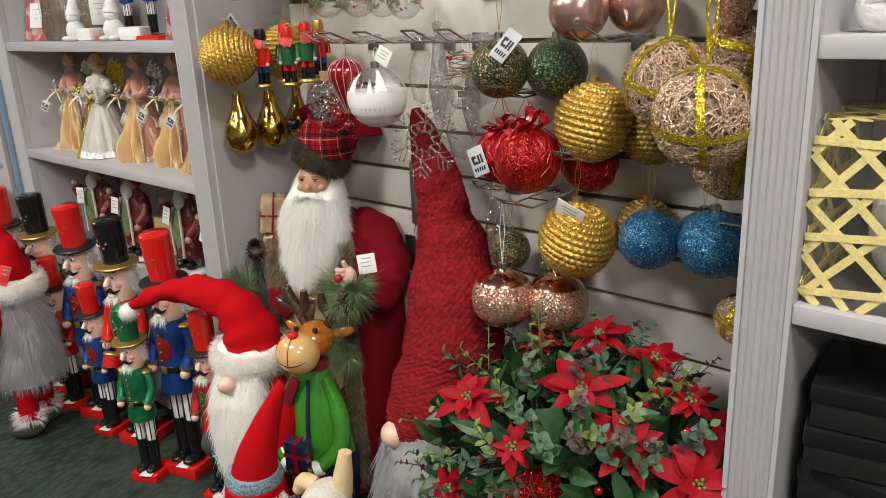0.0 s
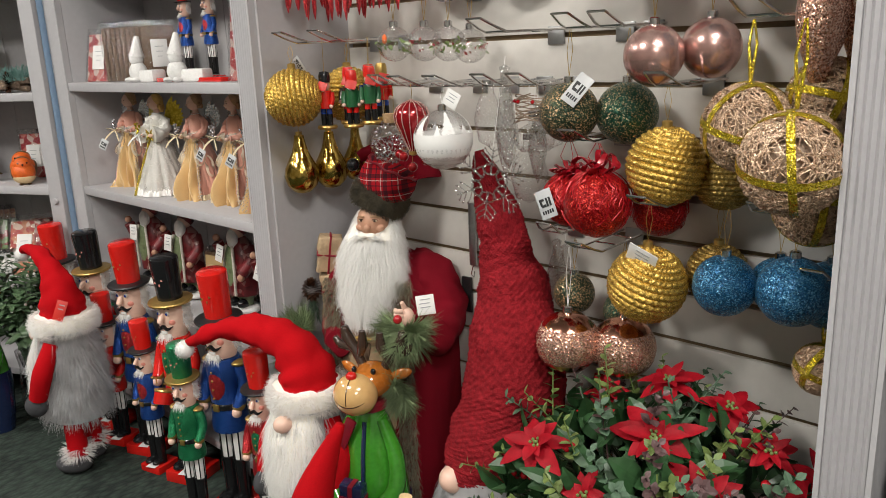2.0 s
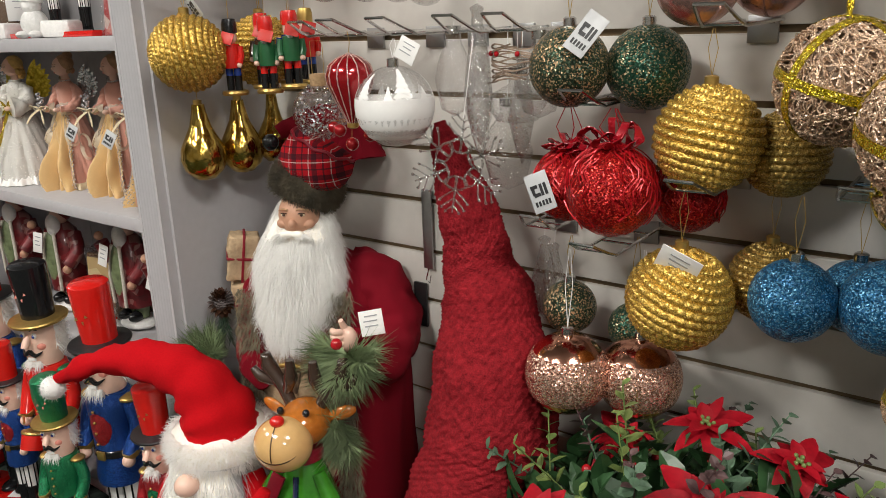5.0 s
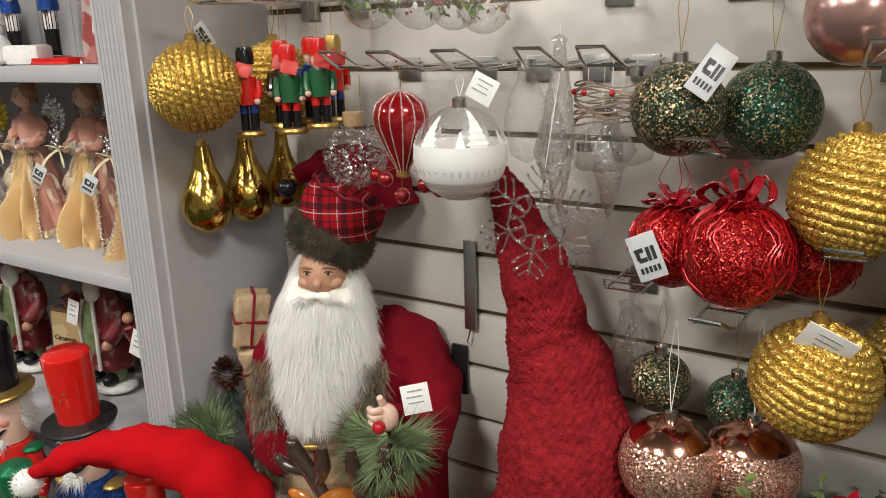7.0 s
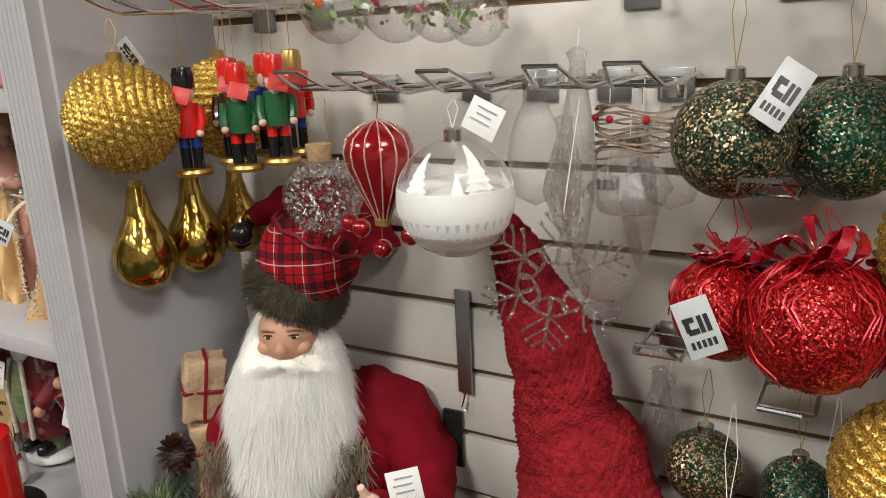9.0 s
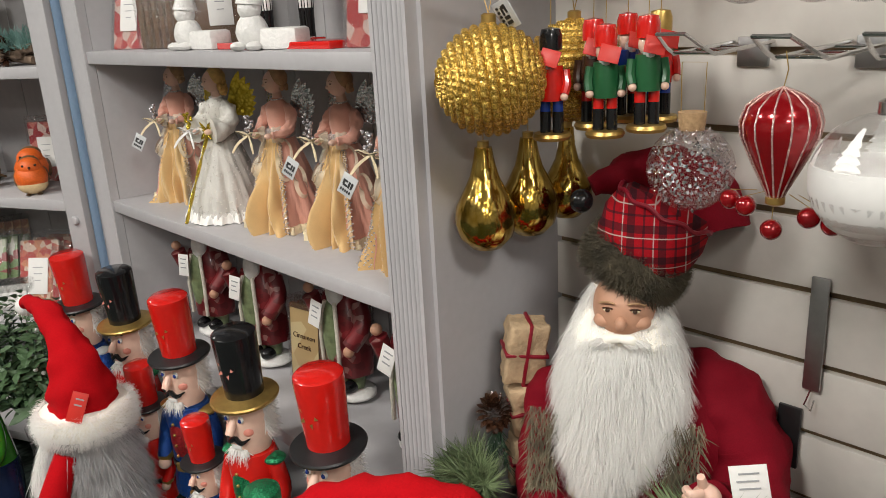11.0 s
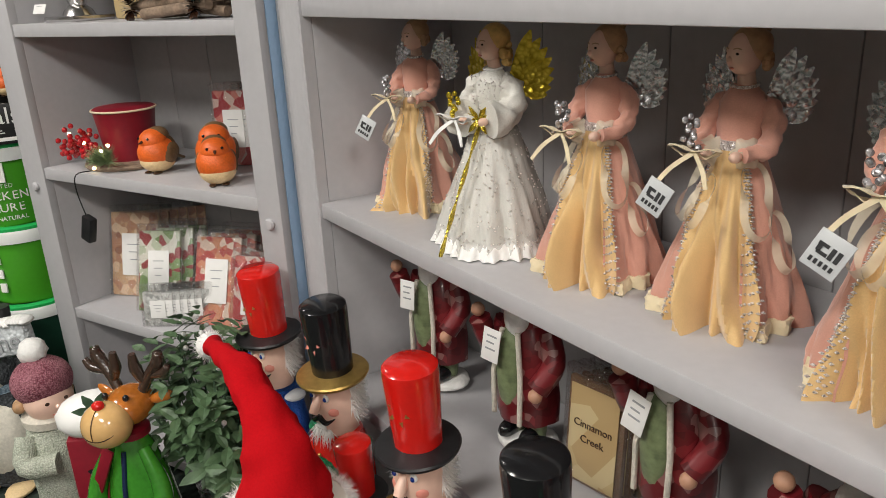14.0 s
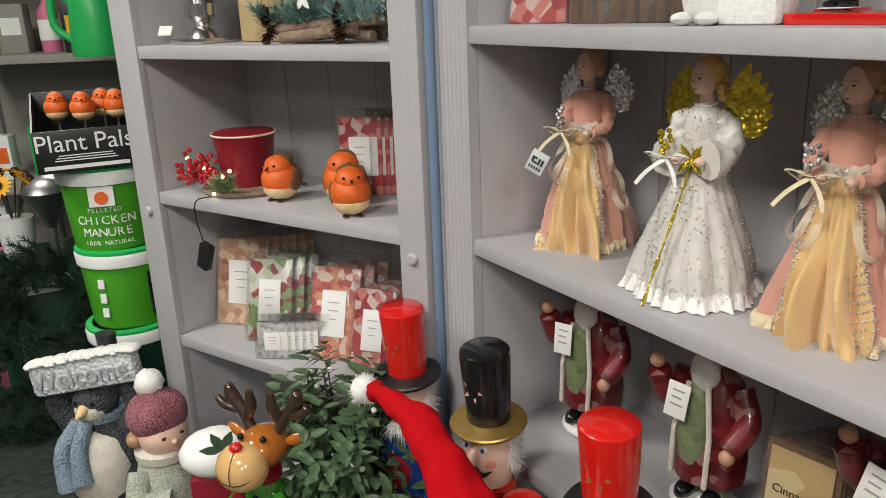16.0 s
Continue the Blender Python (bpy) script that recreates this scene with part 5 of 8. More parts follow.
        roots.append(((x + w * 0.86 * bulge * math.cos(a), c + h * 0.9 * bulge * math.sin(a), z), (math.cos(a) * 0.42 + lock, math.sin(a) * 0.3 - 0.1, -1), 0.05))
    part("beard", fur(roots, 0.0012, 0.7, 0.36, 9, 4), FURWHITE, head, "long cream beard")
    hm = pose(0.012, -0.012, 0.930, -3, 27, 0)
    part("hat", crumple(lathe(B(), [(0.058, -0.02), (0.066, 0), (0.074, 0.03), (0.077, 0.055), (0.070, 0.085), (0.060, 0.098), (0.001, 0.10)], 48, hm, lambda a, t: 1 + 0.03 * math.sin(4 * a)), 0.006, 22), PLAID, head, "red tartan hat crown", 80)
    part("hat_trim", tube(B(), [hm @ Vector((0.071 * math.cos(a), 0.071 * math.sin(a), 0.088 + 0.003 * math.sin(9 * a))) for a in np.linspace(0, 6.283, 49)[:-1]], 0.0035, 6, True), CRIMSONPOT, head)
    part("hat_band_core", lathe(B(), [(0.052, -0.038), (0.070, -0.03), (0.076, -0.004), (0.071, 0.023), (0.052, 0.028)], 28, hm), FURDARK, head)
    part("hat_band", fur(fur_band(0.070, -0.034, 0.028, 9000, 0.016, 3, m=hm), 0.0015, 0.2, 0.7, 5), FURDARK, head, "dark fur hat band")
    cp = curve_pts([(0.11, 0.045, 0.97), (0.10, 0.05, 1.02), (0.05, 0.05, 1.045), (-0.01, 0.04, 1.045), (-0.055, 0.02, 1.03)], 24)
    part("hat_tail", crumple(tube(B(), cp, lerp_list([0.055, 0.05, 0.042, 0.030, 0.014], len(cp)), 24), 0.010, 24), FELTDARK, head, "folded crimson hat tail", 80)
    part("bell", ball(B(), (-0.07, 0.005, 1.012), 0.018, 16), BLACKGLOSS, head)
    b = B()
    for c, fan in (((-1.625, 1.045, 0.545), ((-0.5, -0.5, 1.0), (-0.9, -0.2, 0.8), (0.1, -0.7, 1.0), (-1.0, -0.4, 0.2), (0.5, -0.5, 0.8))),
                   ((-1.605, 1.035, 0.49), ((-1.0, -0.4, 0.1), (-0.7, -0.5, -0.6), (-0.4, -0.8, 0.4), (0.2, -0.7, -0.8), (0.3, -0.8, 0.6), (-0.9, -0.2, 0.7))),
                   ((-1.565, 1.03, 0.43), ((-0.9, -0.4, -0.2), (-0.5, -0.6, -0.9), (0.2, -0.7, -0.9), (-0.8, -0.3, 0.5), (0.4, -0.8, 0.2))),
                   ((-1.282, 1.085, 0.635), ((0.8, -0.3, -0.3), (0.6, -0.5, -0.9), (0.1, -0.7, -1.0), (-0.6, -0.5, -0.5), (-0.9, -0.3, 0.1), (0.9, -0.1, 0.3), (-0.3, -0.6, -1.0))),
                   ((-1.30, 1.075, 0.50), ((0.5, -0.4, -0.9), (-0.1, -0.6, -1.0), (0.8, -0.3, -0.5), (-0.5, -0.5, -0.8), (0.2, -0.8, 0.2)))):
        for d in fan:
            for j in range(4):
                dd = Vector(d).normalized() + 0.35 * Vector((rng.uniform(-1, 1), rng.uniform(-1, 1), rng.uniform(-1, 1)))
                fir_sprig(b, inv @ Vector(c), inv.to_3x3() @ dd, 0.055, rng, 0.055, 80, 0.0024, 0.6)
    tagged(part("fir_sprig", b, NEEDLE, o, "long green artificial fir needles", 0), kind="stuff")
    for p in ((-1.622, 1.005, 0.572), (-1.614, 1.0, 0.556), (-1.628, 1.0, 0.54), (-1.632, 0.995, 0.515), (-1.606, 0.995, 0.522), (-1.272, 1.05, 0.668), (-1.55, 1.02, 0.44), (-1.563, 1.02, 0.433)):
        part("berry", ball(B(), inv @ Vector(p), 0.0105, 12), BERRY, o)
    for p, s, r in (((-0.152, 0.022, 0.752), (0.060, 0.046, 0.095), 8), ((-0.15, 0.02, 0.66), (0.054, 0.046, 0.082), -5), ((-0.148, 0.014, 0.578), (0.058, 0.046, 0.072), 4)):
        pk = part("parcel", crumple(bmesh_cut(box(B(), p, s, pose(0, 0, 0, 4, r, 25), bevel=0.005)), 0.006, 34), KRAFT, o, "crumpled kraft paper parcel")
        part("ribbon", box(B(), p, (s[0] * 1.08, s[1] * 1.08, 0.005), pose(0, 0, 0, 4, r, 25), bevel=0.001), CRIMSONPOT, pk)
        part("ribbon", box(B(), p, (0.005, s[1] * 1.08, s[2] * 1.05), pose(0, 0, 0, 4, r, 25), bevel=0.001), CRIMSONPOT, pk)
    b = B()
    for i in range(90):
        a, e = i * 2.4, -1 + 2 * i / 89
        q = math.sqrt(max(0.0, 1 - e * e))
        leaf(b, Vector((-0.19, -0.02, 0.665)) + 0.012 * Vector((q * math.cos(a), q * math.sin(a), e * 1.4)), (q * math.cos(a), q * math.sin(a), e + 0.3), (0, 0, 1), 0.016, 0.012, 0.1, 0.2, 3)
    part("pine_cone", b, BROWN, o)
    b = B()
    for j in range(5):
        fir_sprig(b, (-0.185, -0.02, 0.65), (rng.uniform(-0.3, 0.3), -0.3, -1), 0.07, rng, 0.025, 50, 0.002, 0.5)
    part("cone_sprig", b, NEEDLEDARK, o, "", 0)
    price_tag(o, pose(0.155, -0.15, 0.685, -15, -10, 5), 0.043, 0.045, None, 3)
    return o


fuse(santa())


def knit_gnome():
    o = thing("knit_gnome", pose(-1.03, 1.12, 0), "large gnome with very tall red knitted hat, grey beard", "gnome")
    pts = curve_pts([(-0.02, -0.01, 0.35), (0.0, 0.0, 0.42), (0.012, 0.02, 0.52), (0.012, 0.03, 0.64), (-0.012, 0.055, 0.75), (-0.037, 0.07, 0.797), (-0.055, 0.075, 0.87), (-0.10, 0.08, 0.98), (-0.118, 0.078, 1.035)], 60)
    rad = lerp_list([0.112, 0.117, 0.108, 0.092, 0.073, 0.060, 0.050, 0.028, 0.010], len(pts))
    rad = [r * (1 + 0.035 * math.sin(i * 0.9) * (0.3 + i / len(pts)) - 0.12 * math.exp(-((i - 37) / 1.6) ** 2)) for i, r in enumerate(rad)]
    line = curve_pts(pts, 360)
    rr = lerp_list(rad, len(line))
    b = tube(B(), line, rr, 144)
    b.verts.ensure_lookup_table()
    for i, v in enumerate(b.verts):
        ring, k = divmod(i, 144)
        if ring < len(line):
            out = (v.co - line[ring]).normalized()
            stitch = abs(math.sin(math.pi * (ring / 5.0 + k / 4.0))) * abs(math.sin(math.pi * (ring / 5.0 - k / 4.0)))
            v.co += out * (0.0042 * stitch + 0.006 * noise.noise(v.co * 22) + 0.0035 * noise.noise(v.co * 120))
    part("hat", b, KNIT, o, "tall red knitted hat with a fold", 180)
    part("nose", ball(B(), (-0.05, -0.105, 0.362), (0.034, 0.036, 0.03), 18), FLESH, o)
    part("body", lathe(B(), [(0.001, 0), (0.15, 0.01), (0.16, 0.12), (0.15, 0.25), (0.12, 0.38), (0.001, 0.4)], 28), FURGREY, o)
    beard("beard", o, [(0.385, 0.12, -0.10, 0.05), (0.32, 0.142, -0.135, 0.05), (0.22, 0.15, -0.16, 0.04), (0.12, 0.125, -0.165, 0.0), (0.05, 0.07, -0.16, -0.05)], 7000, 0.085, FURGREY, "long pale grey fluffy beard", 11, 0.0022)
    return o


knit_gnome()


# ---- enamelled reindeer ----
def reindeer(m, group="metal reindeer"):
    o = thing("reindeer_figure", m, "glossy metal reindeer figure in green coat holding a present", "reindeer figure", group)
    part("trousers", lathe(B(), [(0.001, 0.0), (0.075, 0.0), (0.088, 0.08), (0.098, 0.2), (0.097, 0.26), (0.001, 0.3)], 28, Matrix.Diagonal((1, 0.75, 1, 1))), NAVY, o, "dark blue enamel skirt")
    part("coat", lathe(B(), [(0.001, 0.24), (0.093, 0.255), (0.088, 0.3), (0.07, 0.4), (0.046, 0.475), (0.032, 0.5), (0.001, 0.51)], 28, Matrix.Diagonal((1, 0.75, 1, 1))), GREENGLOSS, o, "green enamel coat")
    part("placket", tube(B(), [(0, -0.0695, 0.26), (0, -0.057, 0.38), (0, -0.036, 0.47)], 0.006, 8), NAVY, o)
    part("scarf", lathe(B(), [(0.03, 0.49), (0.042, 0.497), (0.042, 0.512), (0.03, 0.52)], 20), CRIMSONPOT, o)
    part("scarf_tail", box(B(), (-0.055, -0.05, 0.42), (0.028, 0.008, 0.13), pose(0, 0, 0, 0, 25), bevel=0.003), CRIMSONPOT, o)
    for s in (-1, 1):
        arm = part("arm", tube(B(), curve_pts([(s * 0.04, -0.02, 0.475), (s * 0.08, -0.035, 0.39), (s * 0.085, -0.06, 0.31), (s * 0.04, -0.1, 0.265)], 16), lerp_list([0.014, 0.021, 0.023, 0.018], 16), 14), GREENGLOSS, o)
        part("cuff", tube(B(), [(s * 0.05, -0.096, 0.268), (s * 0.034, -0.104, 0.262)], 0.021, 14), SNOWWHITE, arm)
        part("hoof", ball(B(), (s * 0.02, -0.108, 0.256), (0.02, 0.017, 0.017), 12), BROWN, arm)
    bx = part("present", box(B(), (-0.005, -0.108, 0.30), (0.06, 0.035, 0.085), pose(0, 0, 0, 5, 4, 0), bevel=0.003), NAVY, o, "small wrapped present")
    part("ribbon", box(B(), (-0.005, -0.109, 0.30), (0.012, 0.037, 0.087), pose(0, 0, 0, 5, 4, 0)), CRIMSONPOT, bx)
    part("ribbon", box(B(), (-0.005, -0.109, 0.305), (0.062, 0.037, 0.012), pose(0, 0, 0, 5, 4, 0)), CRIMSONPOT, bx)
    head = part("head", ball(B(), (0.01, 0.0, 0.57), (0.052, 0.062, 0.045), 24), ORANGE_BROWN, o, "orange brown enamel head")
    part("muzzle", ball(B(), (-0.005, -0.062, 0.555), (0.056, 0.05, 0.052), 28), TAN, head, "shiny tan muzzle with a drawn smile")
    part("nose", ball(B(), (-0.006, -0.075, 0.608), (0.014, 0.013, 0.011), 14), REDGLOSS, head)
    sm = [(-0.005 + 0.0568 * math.sin(a) * 0.96, -0.062 - 0.0505 * math.cos(a) * 0.965, 0.541 + 0.018 * (a * a)) for a in np.linspace(-0.85, 0.85, 14)]
    part("smile", tube(B(), sm, 0.0013, 5), BROWN, head)
    part("seam", tube(B(), [(-0.005, -0.062 - 0.0508 * math.cos(a), 0.555 + 0.0528 * math.sin(a)) for a in np.linspace(-0.2, 1.1, 10)], 0.0012, 5), BROWN, head)
    for s in (-1, 1):
        part("eye", ball(B(), (s * 0.026 + 0.006, -0.034, 0.607), (0.007, 0.007, 0.008), 10), BLACKGLOSS, head)
        part("ear", ball(B(), (s * 0.07 + 0.01, 0.02, 0.585), (0.03, 0.008, 0.014), 14, pose(0, 0, 0, 0, -s * 18, s * 15)), ORANGE_BROWN, head)
        x = s * 0.03 + 0.01
        an = part("antler", tube(B(), curve_pts([(x, 0.012, 0.6), (x + s * 0.02, 0.018, 0.635), (x + s * 0.045, 0.022, 0.67), (x + s * 0.05, 0.02, 0.695)], 12), lerp_list([0.012, 0.013, 0.016, 0.010], 13), 12), ANTLER, head, "", 80)
        part("tine", tube(B(), curve_pts([(x + s * 0.01, 0.015, 0.62), (x - s * 0.004, 0.01, 0.655), (x - s * 0.006, 0.008, 0.692)], 8), lerp_list([0.010, 0.014, 0.008], 9), 12), ANTLER, an, "", 80)
        part("tine", tube(B(), curve_pts([(x + s * 0.03, 0.018, 0.64), (x + s * 0.06, 0.015, 0.648), (x + s * 0.075, 0.012, 0.668)], 8), lerp_list([0.010, 0.012, 0.007], 9), 12), ANTLER, an, "", 80)
    return o


deer = reindeer(pose(-1.332, 1.005, 0, 0, 0, 22) @ Matrix.Scale(0.92, 4))
copy_thing(deer, pose(-2.975, 0.645, 0, 0, 0, 42) @ Matrix.Scale(0.92, 4))


# ---- small figures in front ----
def small_gnome(m):
    o = thing("small_gnome", m, "small plush gnome with red hat and grey brim", "gnome")
    part("body", lathe(B(), [(0.001, 0), (0.07, 0.005), (0.075, 0.1), (0.06, 0.24), (0.001, 0.27)], 20), FELT, o)
    cp = curve_pts([(0, 0, 0.25), (0.015, 0, 0.31), (0.04, 0.01, 0.38), (0.075, 0.02, 0.46)], 14)
    part("hat", tube(B(), cp, lerp_list([0.05, 0.04, 0.026, 0.009], len(cp)), 18), FELT, o, "red felt hat", 80)
    part("brim", lathe(B(), [(0.04, 0.238), (0.056, 0.242), (0.06, 0.255), (0.054, 0.269), (0.04, 0.272)], 20), SCARFBLUE, o, "grey blue woolly brim")
    part("nose", ball(B(), (0, -0.07, 0.225), 0.016, 12), FLESH, o)
    rng = random.Random(8)
    roots = []
    for _ in range(900):
        a = rng.uniform(-math.pi, 0)
        roots.append(((0.064 * math.cos(a), 0.064 * math.sin(a), 0.23 - rng.uniform(0, 0.08)), (math.cos(a) * 0.6, math.sin(a) * 0.6, -1), 0.1))
    part("beard", fur(roots, 0.003, 0.7, 0.3, 12), FURWHITE, o, "white beard")
    return o


small_gnome(pose(-1.315, 0.80, 0, 0, 0, 25) @ Matrix.Scale(1.08, 4))


def dog_figure(m):
    o = thing("dog_figure", m, "tan and cream resin dog figure with upright ear", "dog figure")
    part("body", lathe(B(), [(0.001, 0), (0.075, 0.01), (0.08, 0.1), (0.06, 0.22), (0.035, 0.28), (0.001, 0.3)], 20), PENGUINWHITE, o)
    head = part("head", ball(B(), (0, -0.02, 0.3), (0.05, 0.062, 0.045), 20), PENGUINWHITE, o)
    part("muzzle", ball(B(), (-0.02, -0.075, 0.285), (0.03, 0.03, 0.024), 14), ROBINCREAM, head)
    part("ear", tube(B(), curve_pts([(0.028, 0.0, 0.32), (0.034, 0.0, 0.36), (0.04, 0.005, 0.41)], 8), lerp_list([0.022, 0.02, 0.013], 9), 12), ROBINCREAM, head)
    part("ear", tube(B(), curve_pts([(-0.035, 0.0, 0.32), (-0.06, 0.0, 0.325), (-0.078, 0.0, 0.30)], 8), lerp_list([0.018, 0.018, 0.012], 9), 12), ROBINCREAM, head)
    part("eye", ball(B(), (-0.028, -0.066, 0.318), 0.008, 10), BLACKGLOSS, head)
    return o


dog_figure(pose(-1.09, 0.83, 0, 0, 0, 20))


# ---- poinsettia arrangement ----
def poinsettia():
    o = thing("poinsettia_arrangement", pose(-0.66, 1.09, 0), "artificial poinsettias with red flowers and mixed green foliage", "plant")
    rng = random.Random(21)
    part("pot", lathe(B(), [(0.001, 0), (0.16, 0), (0.19, 0.2), (0.2, 0.3), (0.18, 0.3), (0.001, 0.29)], 32), DARKGREEN, o)
    R = Vector((0.30, 0.19, 0.24))
    C = Vector((0, 0, 0.37))

    def shell(k=1.0):
        while True:
            d = Vector((rng.gauss(0, 1), rng.gauss(0, 1), rng.gauss(0, 1))).normalized()
            if d.z > -0.35 and d.y < 0.75:
                return C + Vector((d.x * R.x, d.y * R.y, d.z * R.z)) * k, d
    b = B()
    for _ in range(160):
        p, d = shell(rng.uniform(0.8, 1.0))
        tube(b, [Vector((0, 0, 0.28)) + 0.2 * (p - C), (p + C) / 2 + Vector((0, 0, 0.03)), p], [0.003, 0.0025, 0.0015], 4)
    tagged(part("stem", b, STEM, o), kind="stuff")
    for name, material, n, ln, wd, clusters in (("dark_foliage", LEAFDARK, 560, 0.068, 0.036, False), ("light_foliage", LEAFLIGHT, 40, 0.026, 0.018, True), ("grey_foliage", LEAFGREY, 36, 0.028, 0.02, True), ("purple_foliage", LEAFPURPLE, 30, 0.022, 0.018, True)):
        b = B()
        for _ in range(n):
            p, d = shell(rng.uniform(0.9, 1.1) if clusters else rng.uniform(0.72, 1.03))
            if not clusters:
                dd = d + 0.8 * Vector((rng.uniform(-1, 1), rng.uniform(-1, 1), rng.uniform(-0.8, 0.8)))
                leaf(b, p, dd, d, ln * rng.uniform(0.6, 1.2), wd * rng.uniform(0.7, 1.2), 0.25, 0.3)
            else:
                stem = (d + 0.5 * Vector((rng.uniform(-1, 1), rng.uniform(-1, 1), rng.uniform(-0.5, 1)))).normalized()
                u = stem.orthogonal().normalized()
                v = stem.cross(u)
                tube(b, [p - stem * 0.06, p + stem * 0.09], 0.0012, 4)
                for j in range(9):
                    a = j * 2.4
                    q = p + stem * 0.011 * j
                    leaf(b, q, u * math.cos(a) + v * math.sin(a) + stem * 0.5, stem, ln * (1.1 - 0.06 * j), wd * (1.1 - 0.06 * j), 0.1, 0.2, 3)
        part(name, b, material, o, smooth=0)
    flowers = [(-0.15, -0.12, 0.545, 0.062), (0.236, -0.06, 0.50, 0.080), (-0.02, 0.08, 0.615, 0.056), (0.03, -0.05, 0.585, 0.066), (-0.12, 0.06, 0.57, 0.05), (0.13, -0.08, 0.535, 0.060), (0.10, 0.06, 0.61, 0.05),
               (-0.17, -0.15, 0.38, 0.045), (0.17, -0.15, 0.38, 0.065), (0.25, 0.05, 0.54, 0.055), (0.06, -0.19, 0.31, 0.062), (0.27, -0.08, 0.38, 0.06), (-0.04, -0.14, 0.50, 0.045), (0.18, 0.02, 0.58, 0.045)]
    for x, y, z, r in flowers:
        r *= 1.1
        d = (Vector((x * 0.8, y * 1.6, (z - 0.37) * 1.5)) + Vector((0.1, -0.25, 0.15))).normalized()
        u = d.orthogonal().normalized()
        v = d.cross(u)
        fl = thing("flower", pose(x + 0.03 * d.x, y + 0.03 * d.y, z + 0.03 * d.z), "", "")
        fl.parent = o
        for ring, n, k, lift in ((0, 7, 1.0, 0.2), (1, 6, 0.72, 0.6)):
            b = B()
            for j in range(n):
                a = 2 * math.pi * (j + 0.5 * ring) / n + rng.uniform(-0.2, 0.2)
                leaf(b, d * 0.004 * ring, u * math.cos(a) + v * math.sin(a) + d * lift, d, r * k * rng.uniform(0.6, 1.2), r * k * rng.uniform(0.36, 0.52), rng.uniform(0.05, 0.5), 0.35, 5)
            part("petals", b, PETAL, fl, "red velvet petals", 60)
        b = B()
        for j in range(7):
            a = j * 2.4
            ball(b, d * 0.01 + (u * math.cos(a) + v * math.sin(a)) * 0.004 * (j ** 0.5), 0.0032, 6)
        part("flower_centre", b, LEAFLIGHT, fl)
    for _ in range(36):
        p, d = shell(rng.uniform(0.92, 1.02))
        part("berry", ball(B(), p, 0.008, 10), BERRY, o)
    return o


poinsettia()
bow = thing("tinsel_bow", pose(-0.655, 0.93, 0.43), "crinkled red tinsel ball ornament with white price tag", "ornament")
rng = random.Random(31)
bm = B()
for i in range(90):
    ax = Vector((rng.gauss(0, 1), rng.gauss(0, 1), rng.gauss(0, 1))).normalized()
    u = ax.orthogonal().normalized()
    v = ax.cross(u)
    a0 = rng.uniform(0, 6.28)
    tube(bm, [(u * math.cos(a0 + t) + v * math.sin(a0 + t)) * 0.05 * (1 + 0.12 * math.sin(t * 9 + i)) for t in np.linspace(0, 2.6, 12)], 0.0013, 3)
part("tinsel", bm, REDBALL, bow)
part("core", ball(B(), (0, 0, 0), 0.043, 20), REDBALL, bow)
price_tag(bow, pose(-0.045, -0.05, -0.028, -20, 10, 20), 0.04, 0.04)


# ---- angels on the middle shelf ----
def feather_wing(bm, s, root, span):
    """Three overlapping rows of broad feathers fanned into one solid wing."""
    out = Vector((s * 0.95, 0.32, 0.0)).normalized()
    flat = out.cross(Vector((0, 0, 1))) * s
    for row, count, start, reach in ((0, 8, 0.24, 0.78), (1, 6, 0.12, 0.60), (2, 4, 0.02, 0.44)):
        for i in range(count):
            t = i / (count - 1)
            a = radians(-14 + 84 * t)
            d = out * math.cos(a) + Vector((0, 0, math.sin(a)))
            p = Vector(root) + d * span * start + flat * (0.0016 * row + 0.0008 * (i % 2))
            leaf(bm, p, d, flat, span * reach * (0.58 + 0.52 * t), span * (0.27 - 0.03 * row), 0.05, 0.18, 6)


